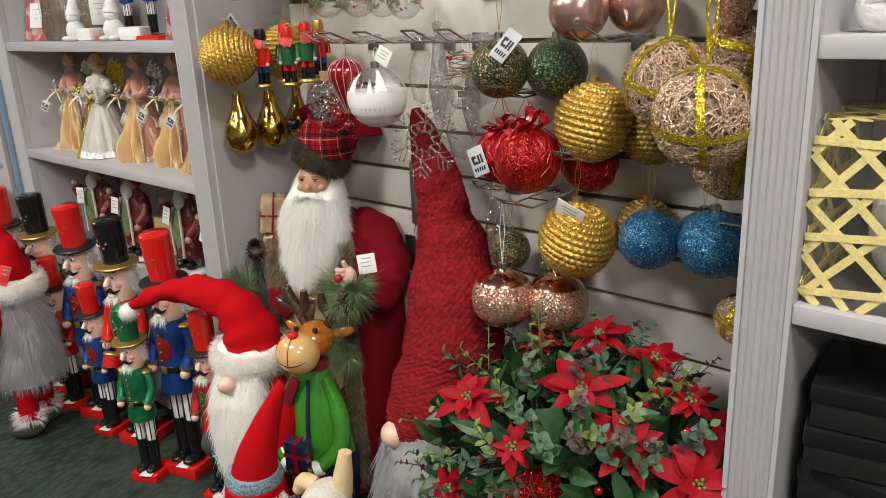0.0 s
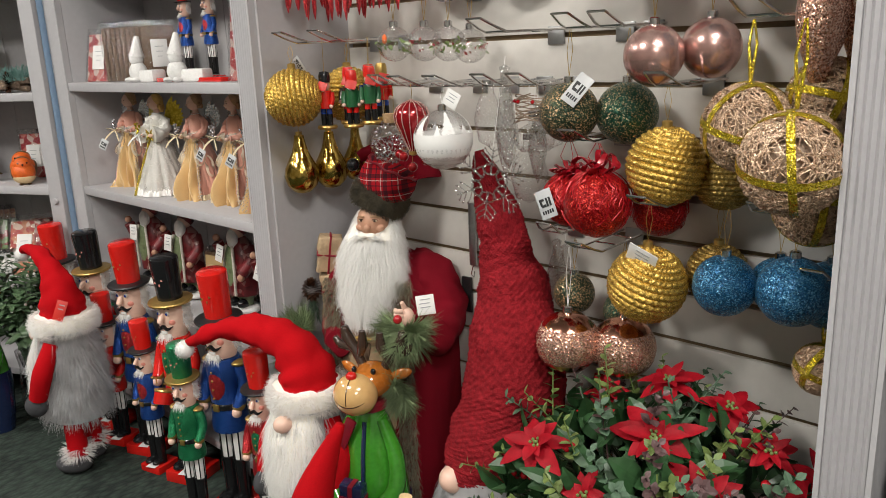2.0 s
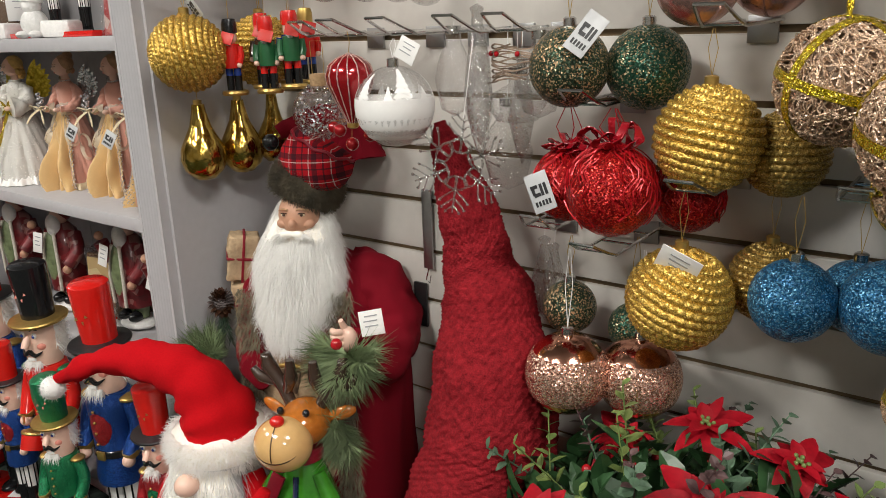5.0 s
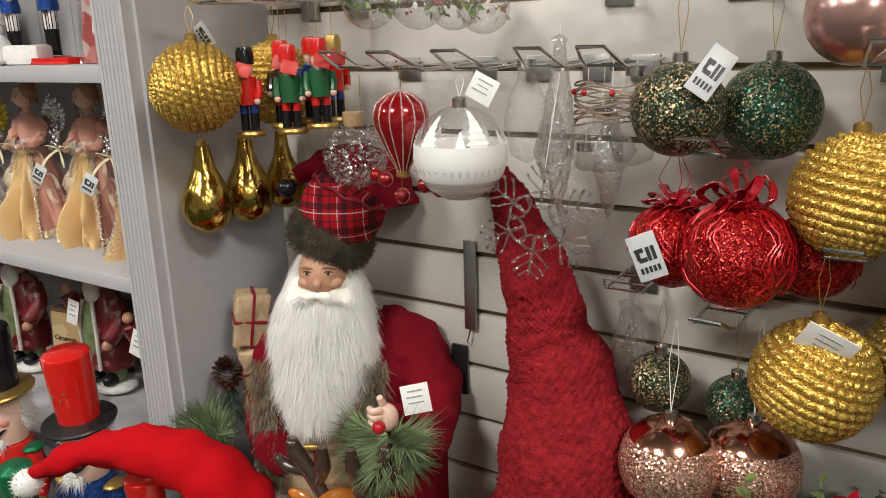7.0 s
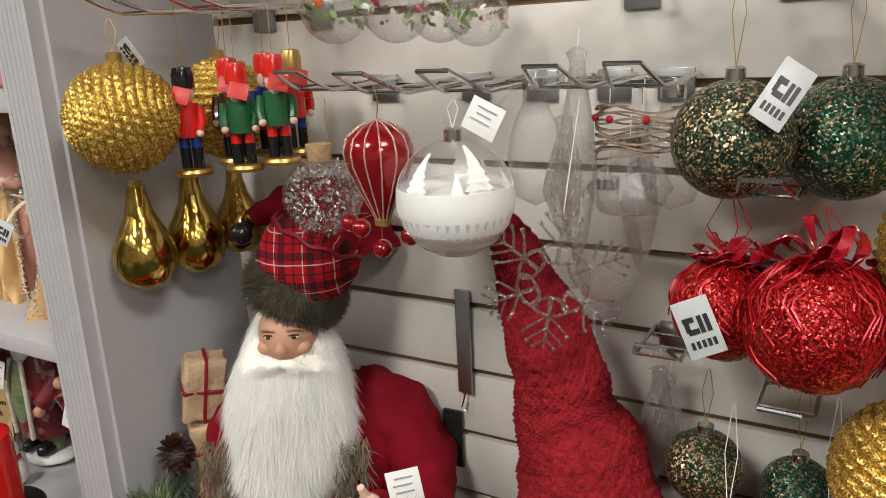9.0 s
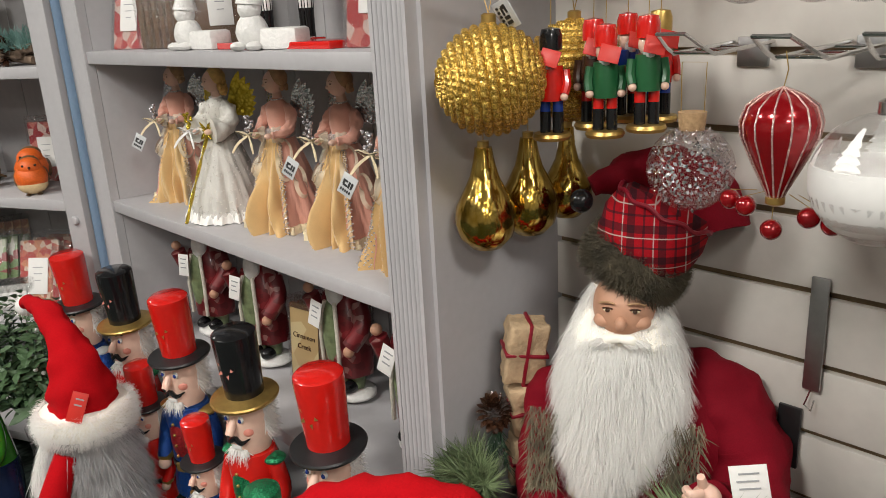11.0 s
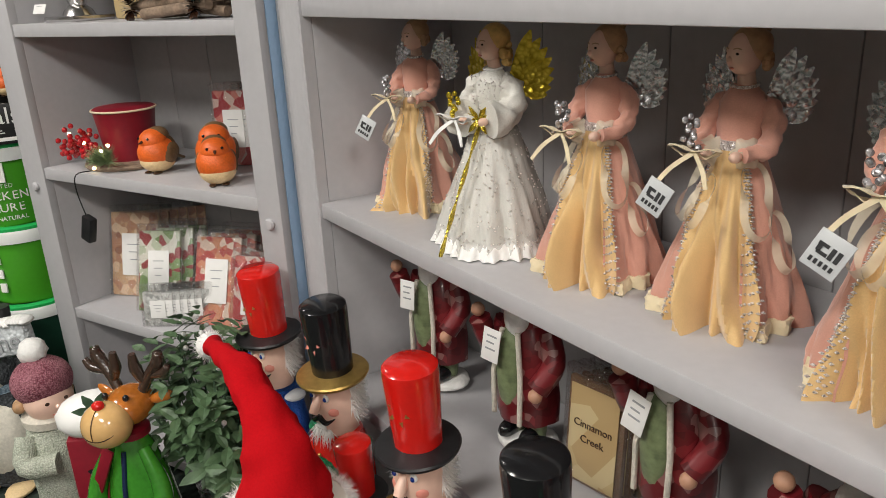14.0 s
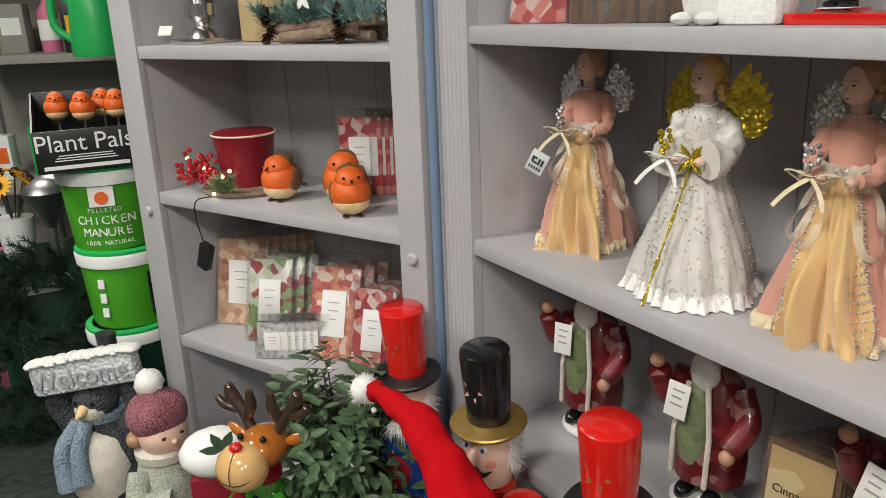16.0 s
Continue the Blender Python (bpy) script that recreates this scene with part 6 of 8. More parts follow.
def angel(m, white=False, tag=True, seed=1, label=""):
    o = thing("angel_figure", m, label, "angel figure", "angel figures")
    dress = WHITEDRESS if white else PINKDRESS
    rng = random.Random(seed)
    ph = rng.uniform(0, 6)
    PROF = [(0.080, 0.0), (0.080, 0.008), (0.076, 0.03), (0.069, 0.06), (0.058, 0.095), (0.047, 0.13), (0.036, 0.16), (0.028, 0.182), (0.026, 0.190)]

    def girth(a, z, deep):
        """Radius of the draped skirt at angle a and height z."""
        r = float(np.interp(z, [q[1] for q in PROF], [q[0] for q in PROF]))
        t = 1 - z / 0.19
        f = 1.5 * noise.noise(Vector((math.cos(a) * 3.6, math.sin(a) * 3.6, z * 9 + ph))) + 0.9 * noise.noise(Vector((math.cos(a + 2.0 * z) * 7.5, math.sin(a + 2.0 * z) * 7.5, z * 5 - ph)))
        return r * (1 + deep * t ** 0.8 * f + 0.03 * noise.noise(Vector((a * 5, z * 40, ph))))

    def panel(a0, a1, n, deep, lift, z0=0.0, z1=0.19, steps=18, thick=0.004):
        b = B()
        outer, inner = [], []
        for k in range(steps + 1):
            z = z0 + (z1 - z0) * k / steps
            r1, r2 = [], []
            for i in range(n + 1):
                a = a0 + (a1 - a0) * i / n
                g = girth(a, z, deep) * lift
                r1.append(b.verts.new((g * math.cos(a), g * math.sin(a), z)))
                r2.append(b.verts.new(((g - thick) * math.cos(a), (g - thick) * math.sin(a), z)))
            outer.append(r1)
            inner.append(r2)
        for rows in (outer, inner):
            for c, d in zip(rows, rows[1:]):
                for i in range(n):
                    b.faces.new((c[i], c[i + 1], d[i + 1], d[i]))
        for rows in ((outer[0], inner[0]), (outer[-1], inner[-1])):
            for i in range(n):
                b.faces.new((rows[0][i], rows[0][i + 1], rows[1][i + 1], rows[1][i]))
        return b

    full = 2 * math.pi
    if white:
        part("skirt", panel(0, full, 110, 0.10, 1.0), dress, o, "sequinned white skirt", 80)
        part("gauze", panel(0, full, 110, 0.13, 1.05, 0.004, 0.18, 14, 0.0008), GAUZE, o, "sheer glitter gauze overskirt", 80)
        frill = B()
        prev = None
        for k in range(5):
            ring = []
            for i in range(220):
                a = full * i / 220
                q = girth(a, 0.018, 0.12) * (1.02 + 0.03 * k) + 0.0009 * k * math.sin(34 * a + ph)
                ring.append(frill.verts.new((q * math.cos(a), q * math.sin(a), 0.024 - 0.0055 * k + 0.0006 * math.sin(31 * a))))
            if prev:
                for i in range(220):
                    frill.faces.new((prev[i], prev[(i + 1) % 220], ring[(i + 1) % 220], ring[i]))
            prev = ring
        part("hem_frill", frill, SNOWWHITE, o, "white scalloped lace hem", 80)
    else:
        A0, A1 = -math.pi * 0.70, -math.pi * 0.30
        part("skirt", panel(A1 - 0.1, A0 + full + 0.1, 110, 0.17, 0.97), dress, o, "dusty pink draped skirt", 80)
        part("front_panel", panel(A0 - 0.05, A1 + 0.05, 80, 0.42, 1.06), CREAMDRESS, o, "gold cream velvet front panel", 80)
        for a0, a1 in ((A1, A1 + 0.75), (A0 - 0.7, A0)):
            part("hem_fur", crumple(panel(a0, a1, 30, 0.17, 1.02, 0.0, 0.017, 5, 0.006), 0.004, 120, seed), PALECREAM, o, "cream plush hem", 80)
        for a in (A0, A1):
            b = B()
            for k in range(52):
                z = 0.006 + 0.18 * k / 51
                for w in (-0.055, 0.055):
                    q = a + w * (0.6 + 0.4 * z / 0.19) + 0.035 * math.sin(k * 2.1)
                    r = girth(q, z, 0.42) * 1.07
                    bead(b, (r * math.cos(q), r * math.sin(q), z), 0.0031, 0.0018)
            part("sequin_trim", b, SILVERTRIM, o, "silver sequin trim")
        for a, z0, size in ((A1 + 0.15, 0.175, 0.065), (A1 + 0.55, 0.125, 0.05), (A0 - 0.15, 0.178, 0.06), (A0 + 0.2, 0.16, 0.045)):
            n, e = Vector((math.cos(a), math.sin(a), 0)), Vector((-math.sin(a), math.cos(a), 0))
            b = B()
            prev = None
            for k in range(33):
                t = 2 * math.pi * k / 32
                z = z0 - size * 0.5 * (1 - math.cos(t)) + 0.004 * math.sin(3 * t + ph)
                x = size * 0.30 * math.sin(t) * (1 + 0.35 * math.sin(2 * t + ph))
                rad = girth(a, max(z, 0.0), 0.12) * 1.06 + 0.010 * math.sin(t / 2) ** 2
                c = n * rad + e * x + Vector((0, 0, z))
                w = (n * 0.6 * math.cos(t) + e * math.sin(t) * 0.5 + Vector((0, 0, 0.8 * math.cos(t)))).normalized() * (0.0032 + 0.002 * math.sin(t / 2))
                row = (b.verts.new(c + w), b.verts.new(c - w))
                if prev:
                    b.faces.new((prev[0], prev[1], row[1], row[0]))
                prev = row
            part("organza_loop", b, ORGANZA, o, "looped cream organza ribbon", 80)
    part("waist_band", lathe(B(), [(0.027, 0.180), (0.0305, 0.183), (0.0305, 0.196), (0.027, 0.199)], 28, Matrix.Diagonal((1, 0.9, 1, 1)), lambda a, t: 1 + 0.02 * math.sin(22 * a)), YELLOWRIB if white else SILVERTRIM, o)
    part("bodice", crumple(lathe(B(), [(0.001, 0.182), (0.0242, 0.184), (0.0236, 0.198), (0.0255, 0.214), (0.0270, 0.228), (0.0262, 0.238), (0.020, 0.248), (0.0115, 0.256), (0.001, 0.257)], 36, Matrix.Diagonal((1, 0.78, 1, 1))), 0.003, 60, seed), dress, o, "", 80)
    for s in (-1, 1):
        cp = curve_pts([(s * 0.016, 0.002, 0.242), (s * 0.028, 0.001, 0.230), (s * 0.036, -0.005, 0.210), (s * 0.033, -0.026, 0.194), (s * 0.022, -0.046, 0.192)], 32)
        rad = [0.011, 0.016, 0.0165, 0.020, 0.026] if white else [0.008, 0.0120, 0.0112, 0.0092, 0.0070]
        arm = part("sleeve", crumple(tube(B(), cp, lerp_list(rad, len(cp)), 28), 0.0050, 70, seed + s), dress, o, "", 80)
        cuff = B()
        prev = None
        cm = pose(s * 0.027, -0.042, 0.193, 78, 0, s * 35)
        for k in range(6):
            ring = [cuff.verts.new(cm @ Vector(((0.008 + 0.0016 * k) * (1 + 0.03 * k * math.sin(6 * q + ph)) * math.cos(q), (0.008 + 0.0016 * k) * (1 + 0.03 * k * math.sin(6 * q + ph)) * math.sin(q), -0.003 * k))) for q in (full * i / 26 for i in range(26))]
            if prev:
                for i in range(26):
                    cuff.faces.new((prev[i], prev[(i + 1) % 26], ring[(i + 1) % 26], ring[i]))
            prev = ring
        part("cuff", cuff, dress if white else ORGANZA, arm, "sheer flared cuff", 80)
        part("hand", ball(B(), (s * 0.016, -0.053, 0.190), (0.0065, 0.009, 0.006), 12), FLESH, arm)
    head = part("head", ball(B(), (0, -0.004, 0.293), (0.0168, 0.0200, 0.0235), 22, fn=lambda d: 1 - 0.10 * max(0.0, -d.z) ** 2), FLESH, o)
    head.matrix_basis = Matrix.Translation((0, 0, 0.287)) @ pose(0, 0, 0, 4, 0, -24) @ Matrix.Translation((0, 0, -0.293))
    part("neck", tube(B(), [(0, 0.001, 0.250), (0, -0.001, 0.280)], [0.0105, 0.0085], 12), FLESH, head)
    part("nose", ball(B(), (0, -0.0240, 0.291), (0.0022, 0.0042, 0.0036), 8), FLESH, head)
    for s in (-1, 1):
        part("eye", ball(B(), (s * 0.0068, -0.0208, 0.2965), (0.0025, 0.0015, 0.0016), 8), BROWN, head)
        part("brow", tube(B(), [(s * 0.003, -0.0222, 0.3012), (s * 0.007, -0.0212, 0.3024), (s * 0.0105, -0.0185, 0.3010)], 0.0006, 5), LIGHTBROWN, head)
    part("lips", ball(B(), (0, -0.0216, 0.2818), (0.0036, 0.0016, 0.0014), 8), CHEEK, head)
    hair = BLOND if white else LIGHTBROWN
    part("hair", ball(B(), (0, 0.0055, 0.301), (0.0212, 0.0212, 0.0210), 22, fn=lambda d: 1 + 0.05 * noise.noise(d * 6)), hair, head)
    if not white:
        part("hair_bun", ball(B(), (0, 0.016, 0.318), (0.012, 0.012, 0.010), 14), hair, head)
    b = B()
    for i in range(30 if white else 18):
        a = math.pi * (-0.06 + 1.12 * rng.random())
        ball(b, (0.0195 * math.cos(a), 0.005 + 0.016 * math.sin(a), 0.292 - (0.026 if white else 0.012) * rng.random()), 0.0062 if white else 0.005, 7)
    part("curls", b, hair, head)
    part("necklace", tube(B(), [(0.0135 * math.cos(a), 0.0115 * math.sin(a), 0.2560 + 0.002 * math.sin(a)) for a in np.linspace(0, 6.283, 29)[:-1]], 0.0018, 6, True), SNOWWHITE if white else SILVERTRIM, o)
    for s in (-1, 1):
        b = B()
        feather_wing(b, s, (s * 0.016, 0.022, 0.228), 0.074 if white else 0.062)
        part("wing", b, GOLDWING if white else SILVERWING, o, "gold foil wing" if white else "silver foil wing", 20)
    if white:
        part("sash", strip(B(), curve_pts([(0, -0.034, 0.188), (-0.006, -0.062, 0.13), (-0.018, -0.088, 0.06), (-0.026, -0.108, 0.006)], 20), 0.008, (1, 0.2, 0), 0.001), YELLOWRIB, o, "gold ribbon sash")
        b = B()
        for a in (0.3, 0.9, 2.2, 2.8, 4.0, 5.4):
            leaf(b, (0, -0.038, 0.19), (math.cos(a), -0.3, math.sin(a)), (0, -1, 0), 0.024, 0.008, 0.1, 0.2, 3)
        part("bow", b, YELLOWRIB, o)
    b = B()
    for i in range(16):
        ball(b, (-0.026 + rng.uniform(-0.009, 0.009), -0.062 + rng.uniform(-0.006, 0.006), 0.196 + 0.0022 * i), 0.0036, 8)
    part("posy", b, SILVERFLAKE if not white else YELLOWRIB, o, "small beaded posy")
    b = B()
    for a in (0.4, 2.6):
        c, sn = math.cos(a), math.sin(a)
        strip(b, curve_pts([(-0.022, -0.065, 0.194), (-0.022 + 0.016 * c, -0.074, 0.194 + 0.014 * sn), (-0.022 + 0.03 * c, -0.068, 0.196 + 0.006 * sn), (-0.022 + 0.014 * c, -0.062, 0.189), (-0.022, -0.065, 0.194)], 16), 0.007, (0, 0, 1))
    for a in (-0.02, 0.014):
        strip(b, curve_pts([(-0.022, -0.066, 0.194), (-0.022 + a, -0.076, 0.178), (-0.024 + 1.6 * a, -0.080, 0.160)], 8), 0.005, (0, 1, 0))
    part("ribbon_bow", b, PALECREAM if not white else SNOWWHITE, o)
    if white:
        b = B()
        for i in range(700):
            a, z = rng.uniform(0, full), 0.17 * rng.random() ** 1.4 + 0.012
            r = girth(a, z, 0.13) * 1.058
            bead(b, (r * math.cos(a), r * math.sin(a), z), 0.0015)
        for i in range(110):
            a, z = rng.uniform(-2.9, -0.2), rng.uniform(0.2, 0.25)
            bead(b, (0.0335 * math.cos(a), 0.0262 * math.sin(a), z), 0.0013)
        part("sequins", b, SILVERTRIM, o)
    if tag:
        hang_tag(o, pose(-0.048, -0.098, 0.150, -15, 24, -8), 0.031, 0.034)
    return fuse(o)


AZ = 0.832
PINK = "angel figure in dusty pink and gold gown, silver wings"
angel(pose(-2.705, 1.162, AZ, 0, 0, 30), False, True, 1, PINK)
angel(pose(-2.440, 1.125, AZ, 0, 0, 20), True, False, 2, "white sequinned angel figure with gold wings and sash")
angel(pose(-2.258, 1.160, AZ, 0, 0, 16), False, False, 3, PINK)
angel(pose(-2.075, 1.180, AZ, 0, 0, 15), False, True, 4, PINK)
angel(pose(-1.868, 1.150, AZ, 0, 0, 16), False, True, 5, PINK)


# ---- resin santas and print packs on the lower shelf ----
def resin_santa(m, seed=1):
    o = thing("resin_santa", m, "resin santa in patched dark red coat on snow base", "santa figure", "resin santas")
    part("base", ball(B(), (0, 0, 0.014), (0.052, 0.042, 0.016), 18, fn=lambda d: 1 + 0.05 * noise.noise(d * 4)), CERAMIC, o, "snowy white base")
    for s in (-1, 1):
        part("boot", ball(B(), (s * 0.02, -0.02, 0.036), (0.013, 0.024, 0.014), 12), BLACKGLOSS, o)
        part("leg", tube(B(), [(s * 0.02, -0.005, 0.03), (s * 0.02, 0, 0.1)], [0.015, 0.02], 12), RESINGREEN, o)
        arm = part("sleeve", tube(B(), curve_pts([(s * 0.04, 0, 0.205), (s * 0.058, -0.012, 0.165), (s * 0.046, -0.035, 0.13) if s > 0 else (s * 0.066, -0.03, 0.21)], 8), 0.017, 12), RESINRED, o)
        part("mitt", ball(B(), (0.046, -0.04, 0.122) if s > 0 else (-0.067, -0.032, 0.225), 0.011, 10), SANTAFLESH, arm)
    part("coat", lathe(B(), [(0.001, 0.06), (0.05, 0.06), (0.052, 0.1), (0.046, 0.16), (0.04, 0.21), (0.02, 0.23), (0.001, 0.232)], 24, Matrix.Diagonal((1, 0.8, 1, 1)), lambda a, t: 1 + 0.05 * math.sin(6 * a)), RESINRED, o, "patched dark red coat")
    part("coat_front", ball(B(), (-0.008, -0.022, 0.14), (0.026, 0.026, 0.08), 16), RESINGREEN, o)
    part("coat_edge", tube(B(), [(0.02, -0.045, 0.065), (0.022, -0.044, 0.14), (0.012, -0.036, 0.21)], 0.004, 8), PENGUINWHITE, o)
    part("coat_edge", tube(B(), [(-0.036, -0.036, 0.065), (-0.032, -0.04, 0.14), (-0.016, -0.036, 0.21)], 0.004, 8), PENGUINWHITE, o)
    head = part("head", ball(B(), (0, -0.006, 0.245), (0.021, 0.022, 0.024), 14), FLESH, o)
    part("beard", ball(B(), (0, -0.024, 0.226), (0.021, 0.014, 0.03), 14, fn=lambda d: 1 + 0.1 * noise.noise(d * 6)), CERAMIC, head)
    part("hood", ball(B(), (0, 0.004, 0.256), (0.027, 0.026, 0.026), 14), RESINRED, head)
    price_tag(o, pose(-0.02, -0.058, 0.19, -8, -8 + 6 * seed, 0), 0.032, 0.05, None, 3)
    return fuse(o)


SZ = 0.46
resin_santa(pose(-2.70, 1.18, SZ, 0, 0, 16) @ Matrix.Scale(1.08, 4), 1)
resin_santa(pose(-2.435, 1.175, SZ, 0, 0, 12) @ Matrix.Scale(1.08, 4), 2)
resin_santa(pose(-2.15, 1.20, SZ, 0, 0, 4) @ Matrix.Scale(1.08, 4), 3)
resin_santa(pose(-1.88, 1.16, SZ, 0, 0, 6) @ Matrix.Scale(1.05, 4), 4)
s = thing("snowman_figure", pose(-2.125, 1.10, SZ), "small white ceramic snowman figure with red scarf", "snowman figure")
part("body", ball(B(), (0, 0, 0.03), (0.032, 0.03, 0.032), 16), CERAMIC, s)
part("head", ball(B(), (0, 0, 0.075), 0.021, 14), CERAMIC, s)
part("scarf", lathe(B(), [(0.018, 0.053), (0.023, 0.057), (0.018, 0.062)], 14), REDGLOSS, s)


def scent_pack(m, label, material, w=0.10, h=0.17, title=None, group="scent sachets", tagmat=None, face=0.5):
    """A flat sachet in clear film with a printed face."""
    o = thing("scent_sachet", m, label, "sachet", group)
    part("sachet", box(B(), (0, 0, h / 2), (w, 0.012, h), bevel=0.004), material, o)
    part("wrapper", box(B(), (0, 0, h / 2 + 0.008), (w + 0.012, 0.016, h + 0.02), bevel=0.003), FILM, o, "clear film wrapper")
    lab = part("label_card", box(B(), (0, -0.0095, h * 0.5), (w * face, 0.0015, h * (face + 0.06 if face > 0.6 else 0.5)), bevel=0.0004), tagmat or WHITE, o, "pale printed label")
    if title:
        for i, line in enumerate(title):
            words(line, 0.017, pose(0, -0.0108, h * 0.60 - 0.024 * i, 90), BROWN, lab)
    else:
        b = B()
        for i in range(3):
            box(b, (0, -0.0108, h * (0.62 - 0.09 * i)), (w * (0.26 - 0.06 * i), 0.0008, h * 0.010))
        part("print", b, TAGGREY, lab)
    return o


for i in range(7):
    if i == 0:
        scent_pack(pose(-2.288, 1.18, SZ, -5, 0, 8), "parchment-coloured scented sachet in clear film", PACKBROWN, 0.105, 0.175, ("Cinnamon", "Creek"), tagmat=PARCHMENT, face=0.84)
    else:
        scent_pack(pose(-2.288 + 0.006 * i, 1.18 + 0.0165 * i, SZ, -5, 0, 8), "parchment-coloured scented sachet in clear film", PACKBROWN, 0.105, 0.175, tagmat=PARCHMENT, face=0.84)


# ---- top shelf of the same unit ----
TZ = 1.187
for i in range(3):
    scent_pack(pose(-2.745 + 0.010 * i, 1.09 + 0.02 * i, TZ, -14, 0, 22), "red and white print sachet leaning on the shelf", POTP4, 0.10, 0.16, group="top shelf sachets")
for i in range(9):
    scent_pack(pose(-2.635 + 0.022 * i, 1.125 + 0.006 * i, TZ, -3, 0, 62), "brown print sachet standing in a row", PACKBROWN, 0.10, 0.17, group="top shelf sachets")
for i in range(3):
    scent_pack(pose(-1.86 + 0.02 * i, 1.10 + 0.03 * i, TZ, -8, 0, 15), "pink and white print sachet beside a post", POTP4, 0.11, 0.20, group="top shelf sachets")


def ceramic_rabbit(m):
    o = thing("gnome_planter", m, "small white ceramic gnome with a log trough", "ceramic figure", "white ceramic figures")
    part("trough", box(B(), (0.045, 0.0, 0.018), (0.075, 0.05, 0.036), bevel=0.007), CERAMIC, o)
    part("body", ball(B(), (-0.012, -0.01, 0.03), (0.03, 0.026, 0.032), 16, fn=lambda d: 1 + 0.06 * noise.noise(d * 5)), CERAMIC, o)
    part("head", ball(B(), (-0.012, -0.012, 0.068), (0.02, 0.02, 0.02), 14), CERAMIC, o)
    part("hat", tube(B(), curve_pts([(-0.012, -0.01, 0.075), (-0.01, -0.008, 0.1), (-0.006, -0.005, 0.135)], 8), lerp_list([0.024, 0.016, 0.007], 9), 12), CERAMIC, o)
    part("foot", ball(B(), (-0.03, -0.03, 0.008), (0.012, 0.018, 0.008), 10), CERAMIC, o)
    part("foot", ball(B(), (0.004, -0.032, 0.008), (0.012, 0.018, 0.008), 10), CERAMIC, o)
    return o


rab = ceramic_rabbit(pose(-2.385, 1.075, TZ, 0, 0, 6))
copy_thing(rab, pose(-2.125, 1.065, TZ, 0, 0, 24))
for x in (-2.33, -2.19):
    nutcracker(pose(x + 0.02, 1.19, TZ, 0, 0, 4), 0.40, REDGLOSS, BLUEGLIT, BLACK, REDGLIT, "slim shelf nutcracker with red hat and navy coat", group="shelf nutcrackers")
tr = thing("red_tray", pose(-2.12, 1.12, TZ), "flat red card packet lying on the shelf", "packet")
part("packet", box(B(), (0, 0, 0.006), (0.36, 0.10, 0.012), bevel=0.002), REDGLOSS, tr)


# ---- second unit ----
def on_b(x, y, z, rz=0, rx=0, ry=0):
    return BM @ pose(x, y, z, rx, ry, rz)


Z2, Z3, Z1 = 0.825, 0.46, 1.157


def robin(m, s=1.0):
    o = thing("robin_figure", m, "round orange-breasted robin ornament", "robin", "robin ornaments")
    part("breast", ball(B(), (0, 0, 0.047 * s), (0.042 * s, 0.044 * s, 0.040 * s), 22), ROBINRED, o)
    part("belly", ball(B(), (0, -0.001 * s, 0.029 * s), (0.0385 * s, 0.0405 * s, 0.027 * s), 20), ROBINCREAM, o)
    part("head", ball(B(), (0, -0.006 * s, 0.075 * s), (0.031 * s, 0.032 * s, 0.027 * s), 18), ROBINRED, o)
    part("crown", ball(B(), (0, 0.008 * s, 0.086 * s), (0.026 * s, 0.026 * s, 0.019 * s), 16), ROBINBROWN, o)
    part("back", ball(B(), (0, 0.022 * s, 0.05 * s), (0.03 * s, 0.028 * s, 0.036 * s), 18), ROBINBROWN, o)
    for x in (-1, 1):
        part("wing", ball(B(), (x * 0.034 * s, 0.012 * s, 0.046 * s), (0.009 * s, 0.027 * s, 0.022 * s), 12, pose(0, 0, 0, 30, 0, x * 8)), ROBINBROWN, o)
        part("eye", ball(B(), (x * 0.015 * s, -0.0325 * s, 0.083 * s), 0.0032 * s, 8), BLACKGLOSS, o)
        part("foot", ball(B(), (x * 0.014 * s, -0.018 * s, 0.003), (0.008 * s, 0.014 * s, 0.003), 8), BROWN, o)
    part("beak", tube(B(), [(0, -0.036 * s, 0.077 * s), (0, -0.046 * s, 0.074 * s)], [0.004 * s, 0.001], 8), BROWN, o)
    part("tail", box(B(), (0, 0.052 * s, 0.03 * s), (0.018 * s, 0.045 * s, 0.006 * s), pose(0, 0, 0, -25), bevel=0.002), ROBINBROWN, o)
    return o


rb = robin(on_b(0.325, 0.085, Z2, 2), 0.98)
robin(on_b(0.47, 0.13, Z2, 36), 1.08)
copy_thing(rb, on_b(0.55, 0.055, Z2, 48))

th = thing("top_hat_decoration", on_b(0.17, 0.13, Z2), "dark red velvet top hat decoration with berries and lights", "hat decoration")
part("crown", lathe(B(), [(0.001, 0.01), (0.058, 0.01), (0.06, 0.05), (0.07, 0.125), (0.072, 0.132), (0.066, 0.136), (0.001, 0.134)], 36), CRIMSONPOT, th, "dark red velvet crown")
part("brim", lathe(B(), [(0.055, 0.0), (0.105, 0.002), (0.108, 0.007), (0.105, 0.012), (0.055, 0.014)], 36), TWIG, th, "woven brown brim")
part("cord", tube(B(), [(0.0725 * math.cos(a), 0.0725 * math.sin(a), 0.131) for a in np.linspace(0, 6.283, 41)[:-1]], 0.0025, 6, True), PALECREAM, th)
bm = B()
rng = random.Random(41)
for i in range(10):
    fir_sprig(bm, (0.035, -0.09, 0.02), (rng.uniform(-0.6, 0.9), rng.uniform(-0.9, 0.2), rng.uniform(0.1, 1)), 0.035, rng, 0.03, 40, 0.002, 0.6)
part("fir_sprig", bm, NEEDLE, th, "small green fir sprig", 0)
bm = B()
